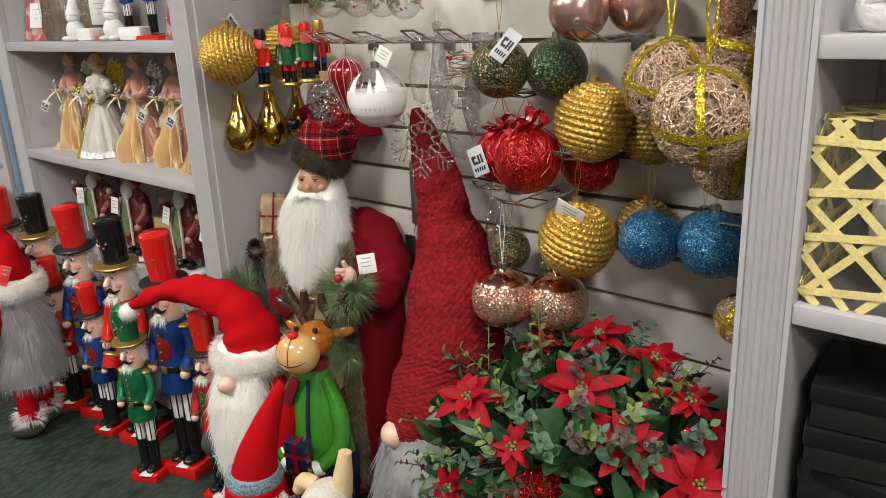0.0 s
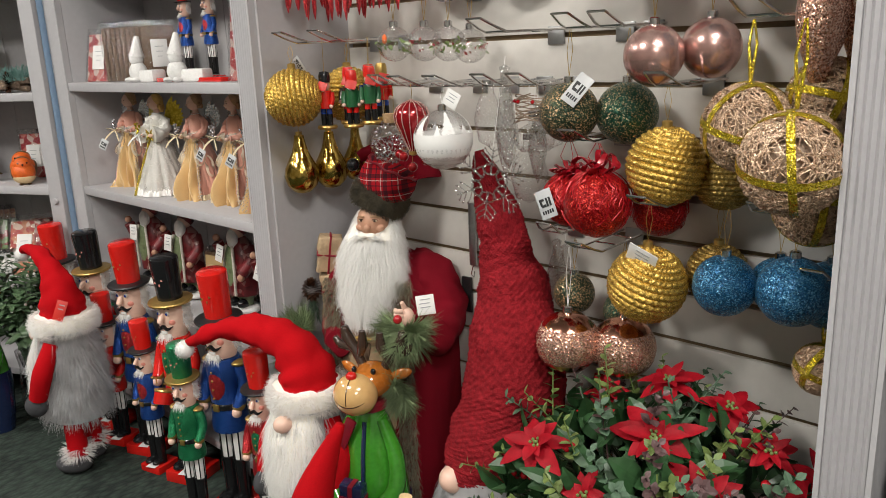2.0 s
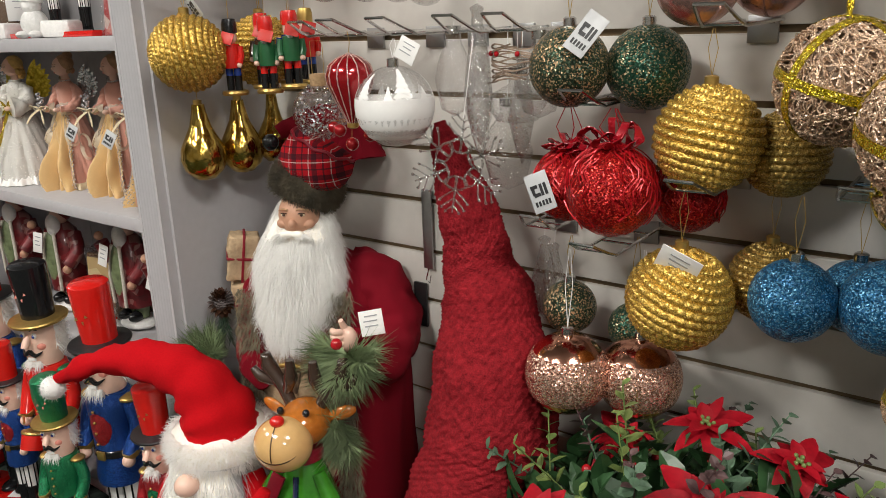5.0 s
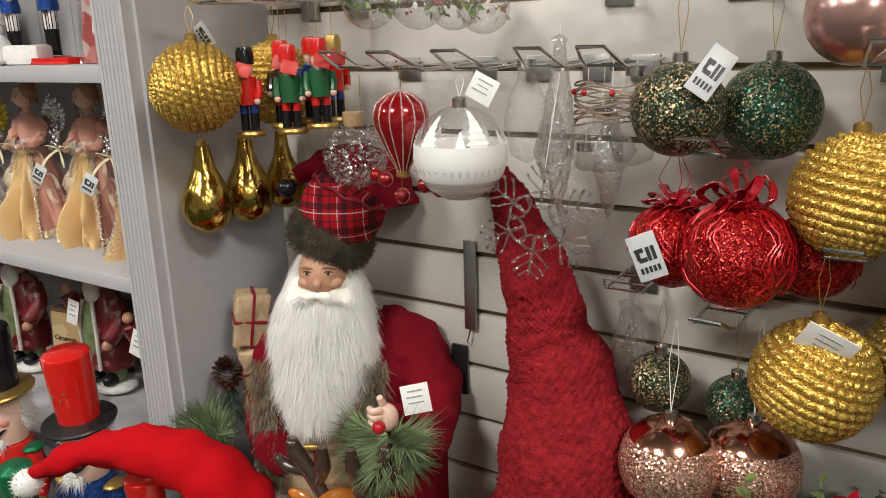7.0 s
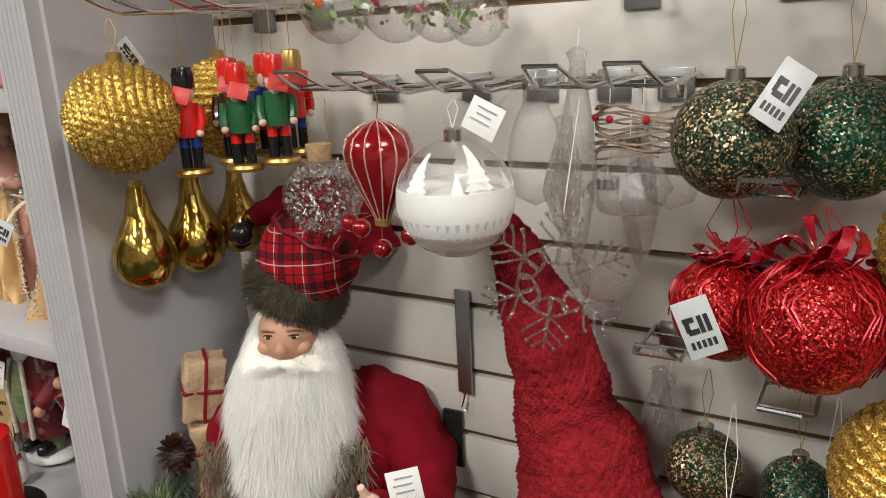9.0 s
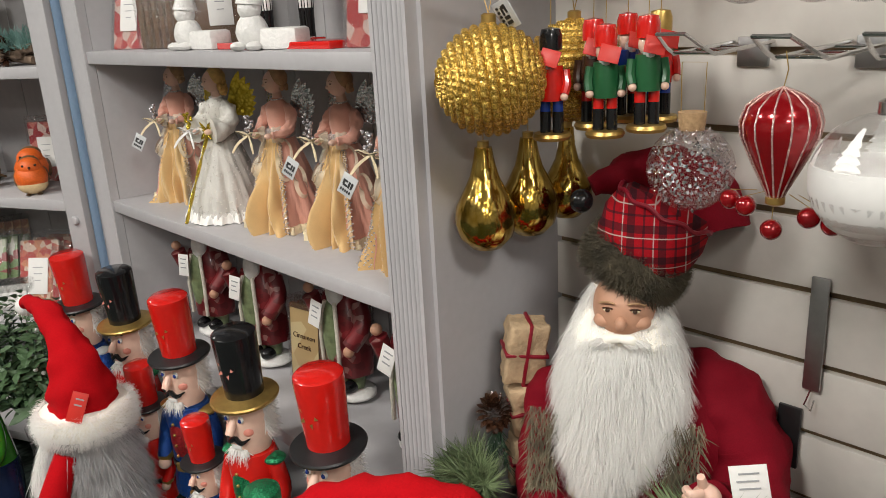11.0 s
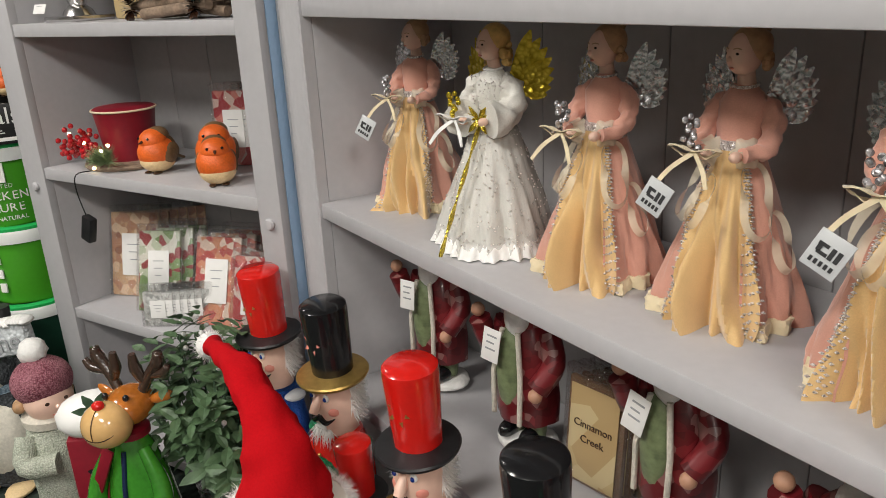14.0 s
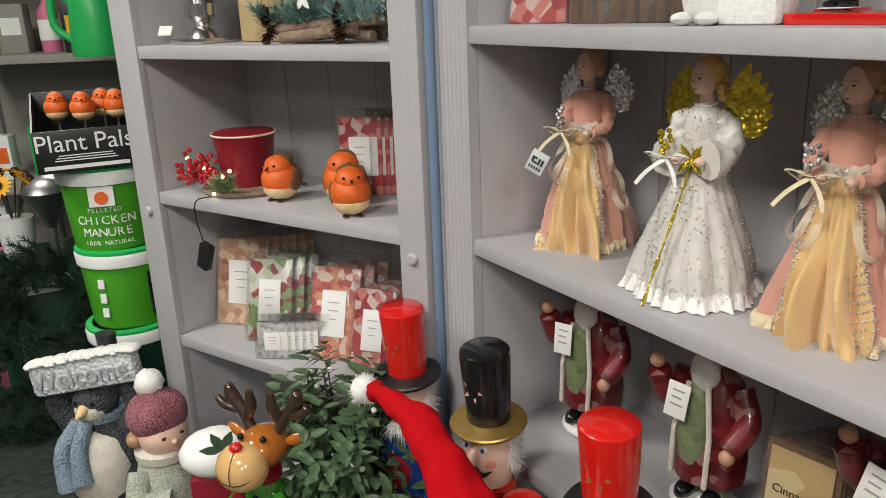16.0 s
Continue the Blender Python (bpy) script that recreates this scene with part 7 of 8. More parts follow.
for i in range(75):
    c = Vector((-0.06 + rng.gauss(0, 0.03), -0.09 + rng.gauss(0, 0.014), 0.03 + abs(rng.gauss(0, 0.032))))
    ball(bm, c, 0.0065, 8)
tagged(part("berry", bm, BERRY, th, "cluster of glossy red berries"), kind="stuff")
for p in ((-0.095, -0.09, 0.08), (-0.03, -0.1, 0.065), (0.005, -0.108, 0.01), (0.045, -0.09, 0.062), (0.03, -0.1, 0.05)):
    part("light", ball(B(), p, 0.0045, 8), LED, th, "small warm fairy light")
bp = thing("battery_pack", on_b(0.17, -0.012, 0.70), "black battery pack hanging on a thin wire", "battery pack")
part("case", box(B(), (0, -0.006, 0), (0.032, 0.02, 0.062), pose(0, 0, 0, 0, 20), bevel=0.003), BLACK, bp)
part("wire", tube(B(), curve_pts([(0.0, -0.006, 0.028), (-0.012, -0.01, 0.09), (-0.005, -0.008, 0.128), (0.0, 0.03, 0.13)], 12), 0.0015, 6), BLACK, bp)

for i in range(8):
    scent_pack(on_b(0.455 + 0.014 * i, 0.205 + 0.009 * i, Z2, 18, -3), "dark red print sachet in clear film", POTP4, 0.10, 0.17, group="second unit sachets")
for i in range(6):
    scent_pack(on_b(0.085 + 0.018 * i, 0.13 + 0.018 * i, Z3, 18 + 5 * i, -14), "cinnamon brown print sachet in clear film", POTP1, 0.14, 0.22, group="second unit sachets")
for i in range(3):
    scent_pack(on_b(0.225 + 0.012 * i, 0.09 + 0.03 * i, Z3, 24, -20), "green and white print sachet in clear film", POTP2, 0.11, 0.20, group="second unit sachets")
for i in range(6):
    scent_pack(on_b(0.305 + 0.014 * i, 0.03 + 0.010 * i, Z3, 28, -8), "small silver bead print packet", POTP5, 0.075, 0.085, group="second unit packets")
for i in range(3):
    scent_pack(on_b(0.425 + 0.01 * i, 0.09 + 0.035 * i, Z3, 16, -20), "terracotta and white print sachet in clear film", POTP3, 0.12, 0.21, group="second unit sachets")
for i in range(3):
    scent_pack(on_b(0.54 + 0.01 * i, 0.09 + 0.035 * i, Z3, 12, -18), "dark red print sachet in clear film", POTP4, 0.10, 0.18, group="second unit sachets")

cs = thing("candlestick", on_b(0.10, 0.11, Z1), "silver baluster candlestick with square foot", "candlestick")
part("foot", box(B(), (0, 0, 0.006), (0.11, 0.11, 0.012), bevel=0.003), CHROME, cs)
part("stem", lathe(B(), [(0.001, 0.012), (0.036, 0.012), (0.03, 0.025), (0.018, 0.035), (0.022, 0.05), (0.034, 0.06), (0.036, 0.085), (0.02, 0.10), (0.026, 0.115), (0.04, 0.13), (0.042, 0.17), (0.03, 0.175), (0.001, 0.175)], 28, None, lambda a, t: 1 + 0.03 * math.sin(12 * a)), CHROME, cs)
price_tag(cs, pose(-0.055, -0.06, 0.03, -25, 0, 0), 0.045, 0.022, None, 1)
pk = thing("gift_bag", on_b(0.26, 0.18, Z1), "beige paper gift bag standing on the shelf", "gift bag")
part("bag", box(B(), (0, 0, 0.1), (0.16, 0.07, 0.2), bevel=0.006), PARCHMENT, pk)
lw = thing("log_wreath", on_b(0.50, 0.10, Z1), "birch log decoration with frosted teal fir and cones", "wreath")
for i in range(7):
    a = rng.uniform(-12, 12)
    part("log", tube(B(), [(-0.14 + rng.uniform(-0.02, 0.05), -0.05 + 0.02 * i * 0.8, 0.012 + 0.014 * (i % 3)), (0.13 + rng.uniform(-0.05, 0.02), -0.05 + 0.02 * i * 0.8 + a * 0.001, 0.012 + 0.016 * ((i + 1) % 3))], 0.011, 10), TWIG, lw, "cut birch twig")
bm = B()
for i in range(46):
    x = rng.choice((-0.09, 0.09)) + rng.gauss(0, 0.03)
    fir_sprig(bm, (x, rng.uniform(-0.05, 0.03), 0.04), (rng.uniform(-1, 1), rng.uniform(-1, 0.5), rng.uniform(0.1, 1)), 0.045, rng, 0.03, 36, 0.0022, 0.6)
tagged(part("fir_sprig", bm, TEALLEAF, lw, "frosted teal fir sprigs", 0), kind="stuff")
for x in (-0.13, 0.06):
    bm = B()
    for i in range(60):
        a, e = i * 2.4, -1 + 2 * i / 59
        q = math.sqrt(max(0, 1 - e * e))
        leaf(bm, (x, -0.055, 0.035 + 0.02 * e), (math.cos(a) * q, math.sin(a) * q, e + 0.4), (0, 0, 1), 0.022, 0.012, 0.0, 0.2, 3)
    part("pine_cone", bm, BROWN, lw)
bm = B()
for i in range(5):
    a = math.pi / 2 + i * 2 * math.pi / 5
    leaf(bm, (-0.02, -0.06, 0.085), (math.cos(a), 0, math.sin(a)), (0, -1, 0), 0.024, 0.014, 0, 0.3, 3)
part("star", bm, SNOWWHITE, lw)


# ---- right-hand unit ----
lb = thing("lattice_box", pose(-0.195, 1.135, 0.84, 0, 0, 0), "clear gift box wrapped in a straw-gold lattice of strips", "gift box")
W, H = 0.20, 0.245
part("box", box(B(), (0, 0, H / 2), (W, 0.20, H), bevel=0.003), FILM, lb, "clear plastic box")
part("gift", ball(B(), (0.01, 0, 0.1), (0.06, 0.06, 0.09), 16), CERAMIC, lb)
rng = random.Random(51)
for face in range(3):
    fm = (pose(0, -0.1015, H / 2), pose(-W / 2 - 0.0015, 0, H / 2, 0, 0, 90), pose(0, 0, H + 0.0015, 90))[face]
    half = H / 2 if face < 2 else 0.1
    layer = 0
    for ang, gap in ((47, 0.046), (-47, 0.046), (2, 0.062)):
        reach = (half + W / 2) * 0.75 if ang != 2 else half * 0.95
        for i in range(int(2 * reach / gap) + 1):
            off = -reach + gap * (i + rng.uniform(0.2, 0.55))
            tilt = ang + rng.uniform(-5, 5)
            c, s2 = math.cos(radians(tilt)), math.sin(radians(tilt))
            lo, hi = -1.0, 1.0
            for p0, d0, lim in ((-off * s2, c, W / 2), (off * c, s2, half)):
                if abs(d0) > 1e-4:
                    ta, tb = sorted(((-lim - p0) / d0, (lim - p0) / d0))
                    lo, hi = max(lo, ta), min(hi, tb)
            if hi - lo > 0.03:
                layer += 1
                part("lattice_strip", box(B(), (0, 0, 0), (hi - lo, 0.0014, 0.0105), fm @ pose(0, -0.0002 * layer, 0) @ pose(-off * s2, 0, off * c) @ pose(0, 0, 0, 0, -tilt) @ pose((lo + hi) / 2, 0, 0)), STRAW, lb, "straw-gold paper strip")
sb = thing("foil_bauble", pose(-0.155, 1.10, 0.84 + H + 0.036), "crackled silver bauble on top of a gift box", "bauble")
part("body", ball(B(), (0, 0, 0), 0.038, 26), STRIPSILVER, sb)
sn = thing("sheep_planter", pose(-0.225, 1.085, 1.187), "white ceramic figure leaning on a log trough", "ceramic figure", "white ceramic figures")
part("trough", box(B(), (0.05, 0.0, 0.022), (0.10, 0.06, 0.044), bevel=0.007), PENGUINWHITE, sn)
part("body", ball(B(), (-0.02, -0.01, 0.03), (0.033, 0.028, 0.032), 16), CERAMIC, sn)
part("head", ball(B(), (-0.02, -0.015, 0.07), (0.02, 0.02, 0.02), 14), CERAMIC, sn)
part("arm", tube(B(), [(-0.03, -0.03, 0.04), (0.01, -0.04, 0.05)], 0.009, 8), CERAMIC, sn)


def card_box(m, s, label):
    o = thing("card_box", m, label, "box", "black gift boxes")
    part("tray", box(B(), (0, 0, s[2] * 0.4), (s[0] * 0.97, s[1] * 0.97, s[2] * 0.8), bevel=0.002), BLACK, o)
    part("lid", box(B(), (0, 0, s[2] * 0.78), (s[0], s[1], s[2] * 0.44), bevel=0.003), BLACKGLOSS, o, "black card lid")
    return o


for i, (z, dx, rz) in enumerate(((0.46, 0.0, 4), (0.527, 0.012, -6), (0.594, -0.005, 12), (0.661, 0.004, 8))):
    card_box(pose(-0.20 + dx, 1.13, z, 0, 0, rz), (0.17, 0.17, 0.065), "plain black card gift box in a stack")
card_box(pose(0.0, 1.10, 0.46, 0, 0, -8), (0.18, 0.16, 0.07), "plain black card gift box on a shelf")
fp = thing("foil_packet", pose(-0.03, 1.10, 0.537, -12, 6, 10), "crumpled silver foil packet", "packet")
part("packet", ball(B(), (0, 0, 0.08), (0.06, 0.03, 0.08), 24, fn=lambda d: 1 + 0.12 * noise.noise(d * 5)), STRIPSILVER, fp)


# ---- glass and small hanging ornaments ----
gl = thing("snow_globe_bauble", pose(-1.359, 1.139, 1.049), "clear glass bauble of silver flakes with cork stopper", "bauble", "glass ornaments")
part("glass", ball(B(), (0, 0, 0), 0.049, 30), CLEARPINK, gl, "clear pale glass ball", 80)
bm = B()
rng = random.Random(61)
for i in range(420):
    d = Vector((rng.gauss(0, 1), rng.gauss(0, 1), rng.gauss(0, 1))).normalized() * 0.046 * rng.uniform(0.9, 1.0)
    leaf(bm, d, (rng.uniform(-1, 1), rng.uniform(-1, 1), rng.uniform(-1, 1)), d, 0.006, 0.004, 0, 0.2, 2)
part("flakes", bm, SILVERFLAKE, gl, "silver flakes")
part("cork", lathe(B(), [(0.001, 0.044), (0.014, 0.044), (0.016, 0.064), (0.001, 0.065)], 16), CORK, gl)
part("string", tube(B(), [(-0.014, 0, 0.06), (-0.015, 0, 0.118), (0.015, 0, 0.118), (0.014, 0, 0.06)], 0.0006, 4), GOLDPAINT, gl)


def balloon(p):
    o = thing("balloon_ornament", pose(*p) @ Matrix.Scale(0.86, 4), "red striped glass hot-air balloon ornament with bead tassels", "ornament", "glass ornaments")
    prof = [(0.008, -0.062), (0.012, -0.052), (0.028, -0.02), (0.042, 0.012), (0.044, 0.028), (0.038, 0.046), (0.022, 0.058), (0.006, 0.064), (0.001, 0.066)]
    part("balloon", lathe(B(), prof, 32), REDSTRIPE, o, "ruby red glass balloon", 80)
    for i in range(14):
        a = 2 * math.pi * i / 14
        part("stripe", tube(B(), [(r * 1.01 * math.cos(a), r * 1.01 * math.sin(a), z) for r, z in prof], 0.0011, 4), PINKGLIT, o, "pale glitter stripe")
    part("cap", lathe(B(), [(0.006, -0.07), (0.011, -0.067), (0.011, -0.06), (0.008, -0.058)], 14), GOLDPAINT, o)
    for x, y, z in ((0, -0.005, -0.098), (-0.035, 0, -0.075), (0.038, 0.004, -0.08), (-0.06, 0.01, -0.072), (0.062, 0.01, -0.086)):
        part("bead", ball(B(), (x, y, z), 0.0125, 16), REDSTRIPE, o, "small red glass ball")
        part("thread", tube(B(), [(x, y, z + 0.012), (x * 0.4, y * 0.4, -0.055)], 0.0005, 4), GOLDPAINT, o)
    part("string", tube(B(), [(0, 0, 0.064), (0.004, 0, 0.085), (0, 0, 0.105)], 0.0007, 4), GOLDPAINT, o)
    return o


balloon((-1.24, 1.093, 1.092))

wb = thing("snow_scene_bauble", pose(-1.144, 1.086, 1.071), "clear bauble half filled white with painted snowy trees", "bauble", "glass ornaments")
part("glass", ball(B(), (0, 0, 0), 0.060, 36), CLEAR, wb, "clear glass ball", 80)
bm = B()
lathe(bm, [(0.001, -0.0605), (0.0217, -0.0565), (0.0419, -0.0437), (0.0542, -0.027), (0.0597, -0.01), (0.0604, 0.002), (0.0595, 0.014)], 40)
part("snow", bm, SNOWWHITE, wb, "white frosted lower half", 80)
for i in range(10):
    a = 2 * math.pi * i / 10 + 0.12 * (i % 3)
    h = rng.uniform(0.040, 0.050) if i % 2 else rng.uniform(0.020, 0.032)
    bm = B()
    for k in range(6):
        z0 = 0.010 + h * k / 6.2
        w = 0.40 * h * (1 - k / 6.4)
        side = Vector((-math.sin(a), math.cos(a), 0))
        vs = []
        for dz, f in ((0.0, -1), (-0.002, -0.5), (0.0, 0), (-0.002, 0.5), (0.0, 1), (h / 6.0, 0.45), (h / 6.0, -0.45)):
            z = z0 + dz
            v = Vector((math.cos(a), math.sin(a), 0)) * math.sqrt(0.0606 ** 2 - z * z) + side * w * f + Vector((0, 0, z))
            vs.append(bm.verts.new(v.normalized() * (0.0606 + 0.0001 * (k % 2))))
        bm.faces.new(vs)
    part("painted_tree", bm, SNOWWHITE, wb, "white painted fir tree")
cap_and_string(wb, 0.06, 0.098, string=WHITE)
price_tag(wb, pose(0.045, -0.02, 0.082, -10, 25, 0), 0.036, 0.032)

sf = thing("snowflake_ornament", pose(-1.05, 1.115, 0.985, 0, 8, 20), "large clear acrylic snowflake ornament", "ornament", "glass ornaments")
for i in range(6):
    a = math.pi * i / 3 + 0.5
    d, n = Vector((math.cos(a), 0, math.sin(a))), Vector((-math.sin(a), 0, math.cos(a)))
    bm = B()
    tube(bm, [d * 0.02, d * 0.074], [0.0026, 0.0015], 6)
    for t, ln in ((0.038, 0.022), (0.052, 0.018), (0.064, 0.011)):
        for s in (-1, 1):
            tube(bm, curve_pts([d * t, d * (t + ln * 0.6) + n * s * ln * 0.75, d * (t + ln * 0.9) + n * s * ln], 5), 0.0015, 6)
            ball(bm, d * (t + ln * 0.9) + n * s * ln, 0.0026, 8)
    tube(bm, [d * 0.028 + n * 0.018 * math.sin(t) + d * 0.010 * math.cos(t) for t in np.linspace(0, 6.28, 12)[:-1]], 0.002, 5, True)
    part("arm", bm, ACRYLIC, sf, "clear moulded acrylic arm")
part("string", tube(B(), [(0, 0, 0.07), (0, 0.004, 0.185)], 0.0006, 4), WHITE, sf)


def icicle(p, top, r, ln, label="long clear glass icicle ornament"):
    o = thing("glass_icicle", pose(*p), label, "ornament", "glass ornaments")
    prof = [(0.001, -ln), (r * 0.5, -ln * 0.85), (r, -ln * 0.55), (r * 0.75, -ln * 0.3), (r * 0.45, -ln * 0.12), (r * 0.35, 0), (r * 0.5, 0.008), (0.001, 0.014)]
    part("glass", lathe(B(), prof, 18, None, lambda a, t: 1 + 0.06 * math.sin(3 * a + 12 * t)), ACRYLIC, o, "clear twisted glass", 80)
    part("string", tube(B(), [(0, 0, 0.012), (0.002, 0, top)], 0.0006, 4), WHITE, o)
    return o


icicle((-1.042, 1.16, 1.20), 0.03, 0.022, 0.21)
icicle((-1.075, 1.21, 1.13), 0.05, 0.024, 0.13)
icicle((-0.985, 1.19, 1.13), 0.05, 0.02, 0.15)
icicle((-0.972, 1.235, 0.845), 0.04, 0.022, 0.13)
icicle((-0.965, 1.255, 0.83), 0.04, 0.018, 0.10)
for p, r, h in (((-1.0, 1.2, 1.068), 0.045, 0.03), ((-0.955, 1.19, 1.10), 0.034, 0.05), ((-1.09, 1.165, 1.105), 0.03, 0.055), ((-1.03, 1.22, 0.99), 0.04, 0.06)):
    o = thing("clear_bauble", pose(*p), "clear blown glass ornament on a thread", "bauble", "glass ornaments")
    part("glass", lathe(B(), [(0.001, -h), (r * 0.7, -h * 0.8), (r, 0), (r * 0.75, h * 0.6), (0.012, h), (0.012, h + 0.014), (0.001, h + 0.015)], 28), CLEAR, o, "clear glass body", 80)
    part("cap", lathe(B(), [(0.001, h + 0.012), (0.0125, h + 0.012), (0.0125, h + 0.024), (0.001, h + 0.025)], 14), CHROME, o)
    part("string", tube(B(), [(0, 0, h + 0.02), (0.002, 0, max(h + 0.03, 1.172 - p[2]))], 0.0006, 4), WHITE, o)
TWIGS = []
for i in range(9):
    z = -0.01 + 0.006 * i
    TWIGS.append([(0.047 * math.cos(a), 0.035 * math.sin(a), z + 0.004 * math.sin(3 * a + i)) for a in np.linspace(0.3 * i, 0.3 * i + 5, 16)])
tw = thing("twig_ornament", pose(-0.985, 1.19, 1.115), "glass ornament wound with thin brown twigs and berries", "ornament")
for pts in TWIGS:
    part("twig", tube(B(), pts, 0.0014, 4), TWIG, tw)
part("string", tube(B(), [(0, 0, 0.04), (0, 0, 0.058)], 0.0007, 4), TWIG, tw)
for a in (3.6, 4.2, 5.0):
    part("berry", ball(B(), (0.048 * math.cos(a), 0.036 * math.sin(a), 0.028), 0.004, 8), BERRY, tw)

for i, (x, y, z) in enumerate(((-1.289, 1.1, 1.262), (-1.234, 1.135, 1.26), (-1.203, 1.175, 1.258), (-1.183, 1.22, 1.252))):
    o = thing("flower_bauble", pose(x, y, z), "clear glass bauble with painted flowers", "bauble", "flower glass baubles")
    part("glass", ball(B(), (0, 0, 0), 0.036, 28), CLEAR, o, "clear glass ball", 80)
    bm = B()
    for k in range(34):
        a, e = rng.uniform(0, 6.28), rng.uniform(-0.5, 0.25)
        d = Vector((math.cos(a) * math.cos(e), math.sin(a) * math.cos(e), math.sin(e)))
        leaf(bm, d * 0.0345, (rng.uniform(-1, 1), rng.uniform(-1, 1), rng.uniform(-1, 1)), d, 0.012, 0.007, 0, 0.1, 2)
    tagged(part("painted_flower", bm, POTP2 if i % 2 else LEAFLIGHT, o, "painted green and orange flowers"), kind="stuff")
    if i == 0:
        part("painted_bloom", ball(B(), (0.004, -0.031, 0.010), (0.007, 0.004, 0.010), 10), ROBINRED, o)
    cap_and_string(o, 0.036, 0.11)


def small_soldier(p, coat, hatm, seed):
    o = thing("nutcracker_ornament", pose(*p, 0, 0, 20 + 8 * seed), "tiny wooden nutcracker ornament with red tag", "nutcracker", "nutcracker ornaments")
    part("base", lathe(B(), [(0.001, 0), (0.022, 0), (0.024, 0.004), (0.022, 0.008), (0.001, 0.009)], 18), GOLDPAINT, o)
    for x in (-0.008, 0.008):
        part("boot", tube(B(), [(x, 0, 0.008), (x, 0, 0.034)], 0.0068, 10), BLACKGLOSS, o)
        part("leg", tube(B(), [(x, 0, 0.034), (x, 0, 0.05)], 0.0066, 10), REDGLOSS if coat is not REDGLOSS else BLUEGLOSS, o)
        part("arm", tube(B(), [(x * 2.2, 0, 0.083), (x * 2.5, -0.002, 0.066), (x * 2.3, -0.007, 0.055)], 0.0055, 8), coat, o)
        part("hand", ball(B(), (x * 2.3, -0.008, 0.052), 0.005, 8), FLESH, o)
    part("coat", lathe(B(), [(0.001, 0.047), (0.015, 0.047), (0.0155, 0.07), (0.014, 0.088), (0.001, 0.09)], 16), coat, o)
    part("head", ball(B(), (0, 0, 0.099), (0.0115, 0.0115, 0.013), 12), FLESH, o)
    part("beard", ball(B(), (0, -0.009, 0.09), (0.008, 0.006, 0.012), 10), FURWHITE, o)
    part("hat", lathe(B(), [(0.001, 0.106), (0.0135, 0.106), (0.0135, 0.122), (0.011, 0.13), (0.001, 0.132)], 16), hatm, o)
    part("string", tube(B(), [(0, 0, 0.131), (0.001, 0, 1.282 - p[2])], 0.0006, 4), GOLDPAINT, o)
    price_tag(o, pose(0.004, -0.018, 0.098, -20, 15, 0), 0.024, 0.02, REDTAG, 0, "small red card tag")
    return o


for i, (x, y, z, c, h) in enumerate(((-1.515, 1.085, 1.078, REDGLOSS, BLACKGLOSS), (-1.49, 1.135, 1.086, BROWN, REDGLOSS), (-1.462, 1.12, 1.080, MINIGREEN, REDGLOSS), (-1.415, 1.135, 1.088, MINIGREEN, REDGLOSS), (-1.43, 1.185, 1.092, REDGLOSS, GOLDPAINT), (-1.475, 1.185, 1.090, BLUEGLOSS, REDGLOSS))):
    small_soldier((x, y, z), c, h, i)

# pink cone ornaments, red icicle garland and sequin discs along the top
for x, y, z in ((-0.455, 1.15, 1.235), (-0.415, 1.2, 1.25)):
    o = thing("cone_ornament", pose(x, y, z), "pale pink beaded foil cone ornament", "ornament", "pink cone ornaments")
    part("cone", lathe(B(), [(0.001, -0.06), (0.012, -0.055), (0.02, -0.03), (0.03, 0.0), (0.036, 0.04), (0.034, 0.07), (0.02, 0.09), (0.001, 0.095)], 26, None, lambda a, t: 1 + 0.05 * math.sin(60 * t)), ROSEGLIT, o, smooth=60)
    part("string", tube(B(), [(0, 0, 0.09), (0, 0, 0.14)], 0.0007, 4), GOLDPAINT, o)
ga = thing("icicle_garland", pose(-1.5, 1.15, 1.42), "bunch of shiny dark red glitter spikes hanging from a hook", "garland")
for i in range(46):
    x, y, ln = rng.uniform(-0.15, 0.15), rng.uniform(-0.06, 0.06), rng.uniform(0.05, 0.10)
    part("spike", lathe(B(), [(0.001, -ln), (0.005, -ln * 0.75), (0.0065, -ln * 0.3), (0.001, 0.03)], 6, pose(x, y, 0)), REDGLIT, ga)
part("cord", tube(B(), [(-0.16, 0, 0.03), (0, 0, 0.036), (0.16, 0, 0.03)], 0.004, 6), REDGLIT, ga)
for x, y in ((-1.27, 1.24), (-1.09, 1.25)):
    o = thing("sequin_disc", pose(x, y, 1.425, 4, 0, 6), "silver sequinned disc ornament with white tag", "ornament", "sequin discs")
    part("disc", lathe(B(), [(0.001, -0.006), (0.07, -0.005), (0.078, 0), (0.07, 0.005), (0.001, 0.006)], 36, pose(0, 0, 0, 90)), SILVERFLAKE, o)
    part("rings", tube(B(), [(0.055 * math.cos(a) + 0.03, 0.012, 0.055 * math.sin(a) - 0.01) for a in np.linspace(0, 6.28, 30)[:-1]], 0.005, 6, True), STEEL, o)
    part("string", tube(B(), [(0, 0, 0.075), (0, 0, 0.14)], 0.0007, 4), WHITE, o)
price_tag(o, pose(-0.03, -0.02, -0.03, 0, 10, 0), 0.03, 0.02)

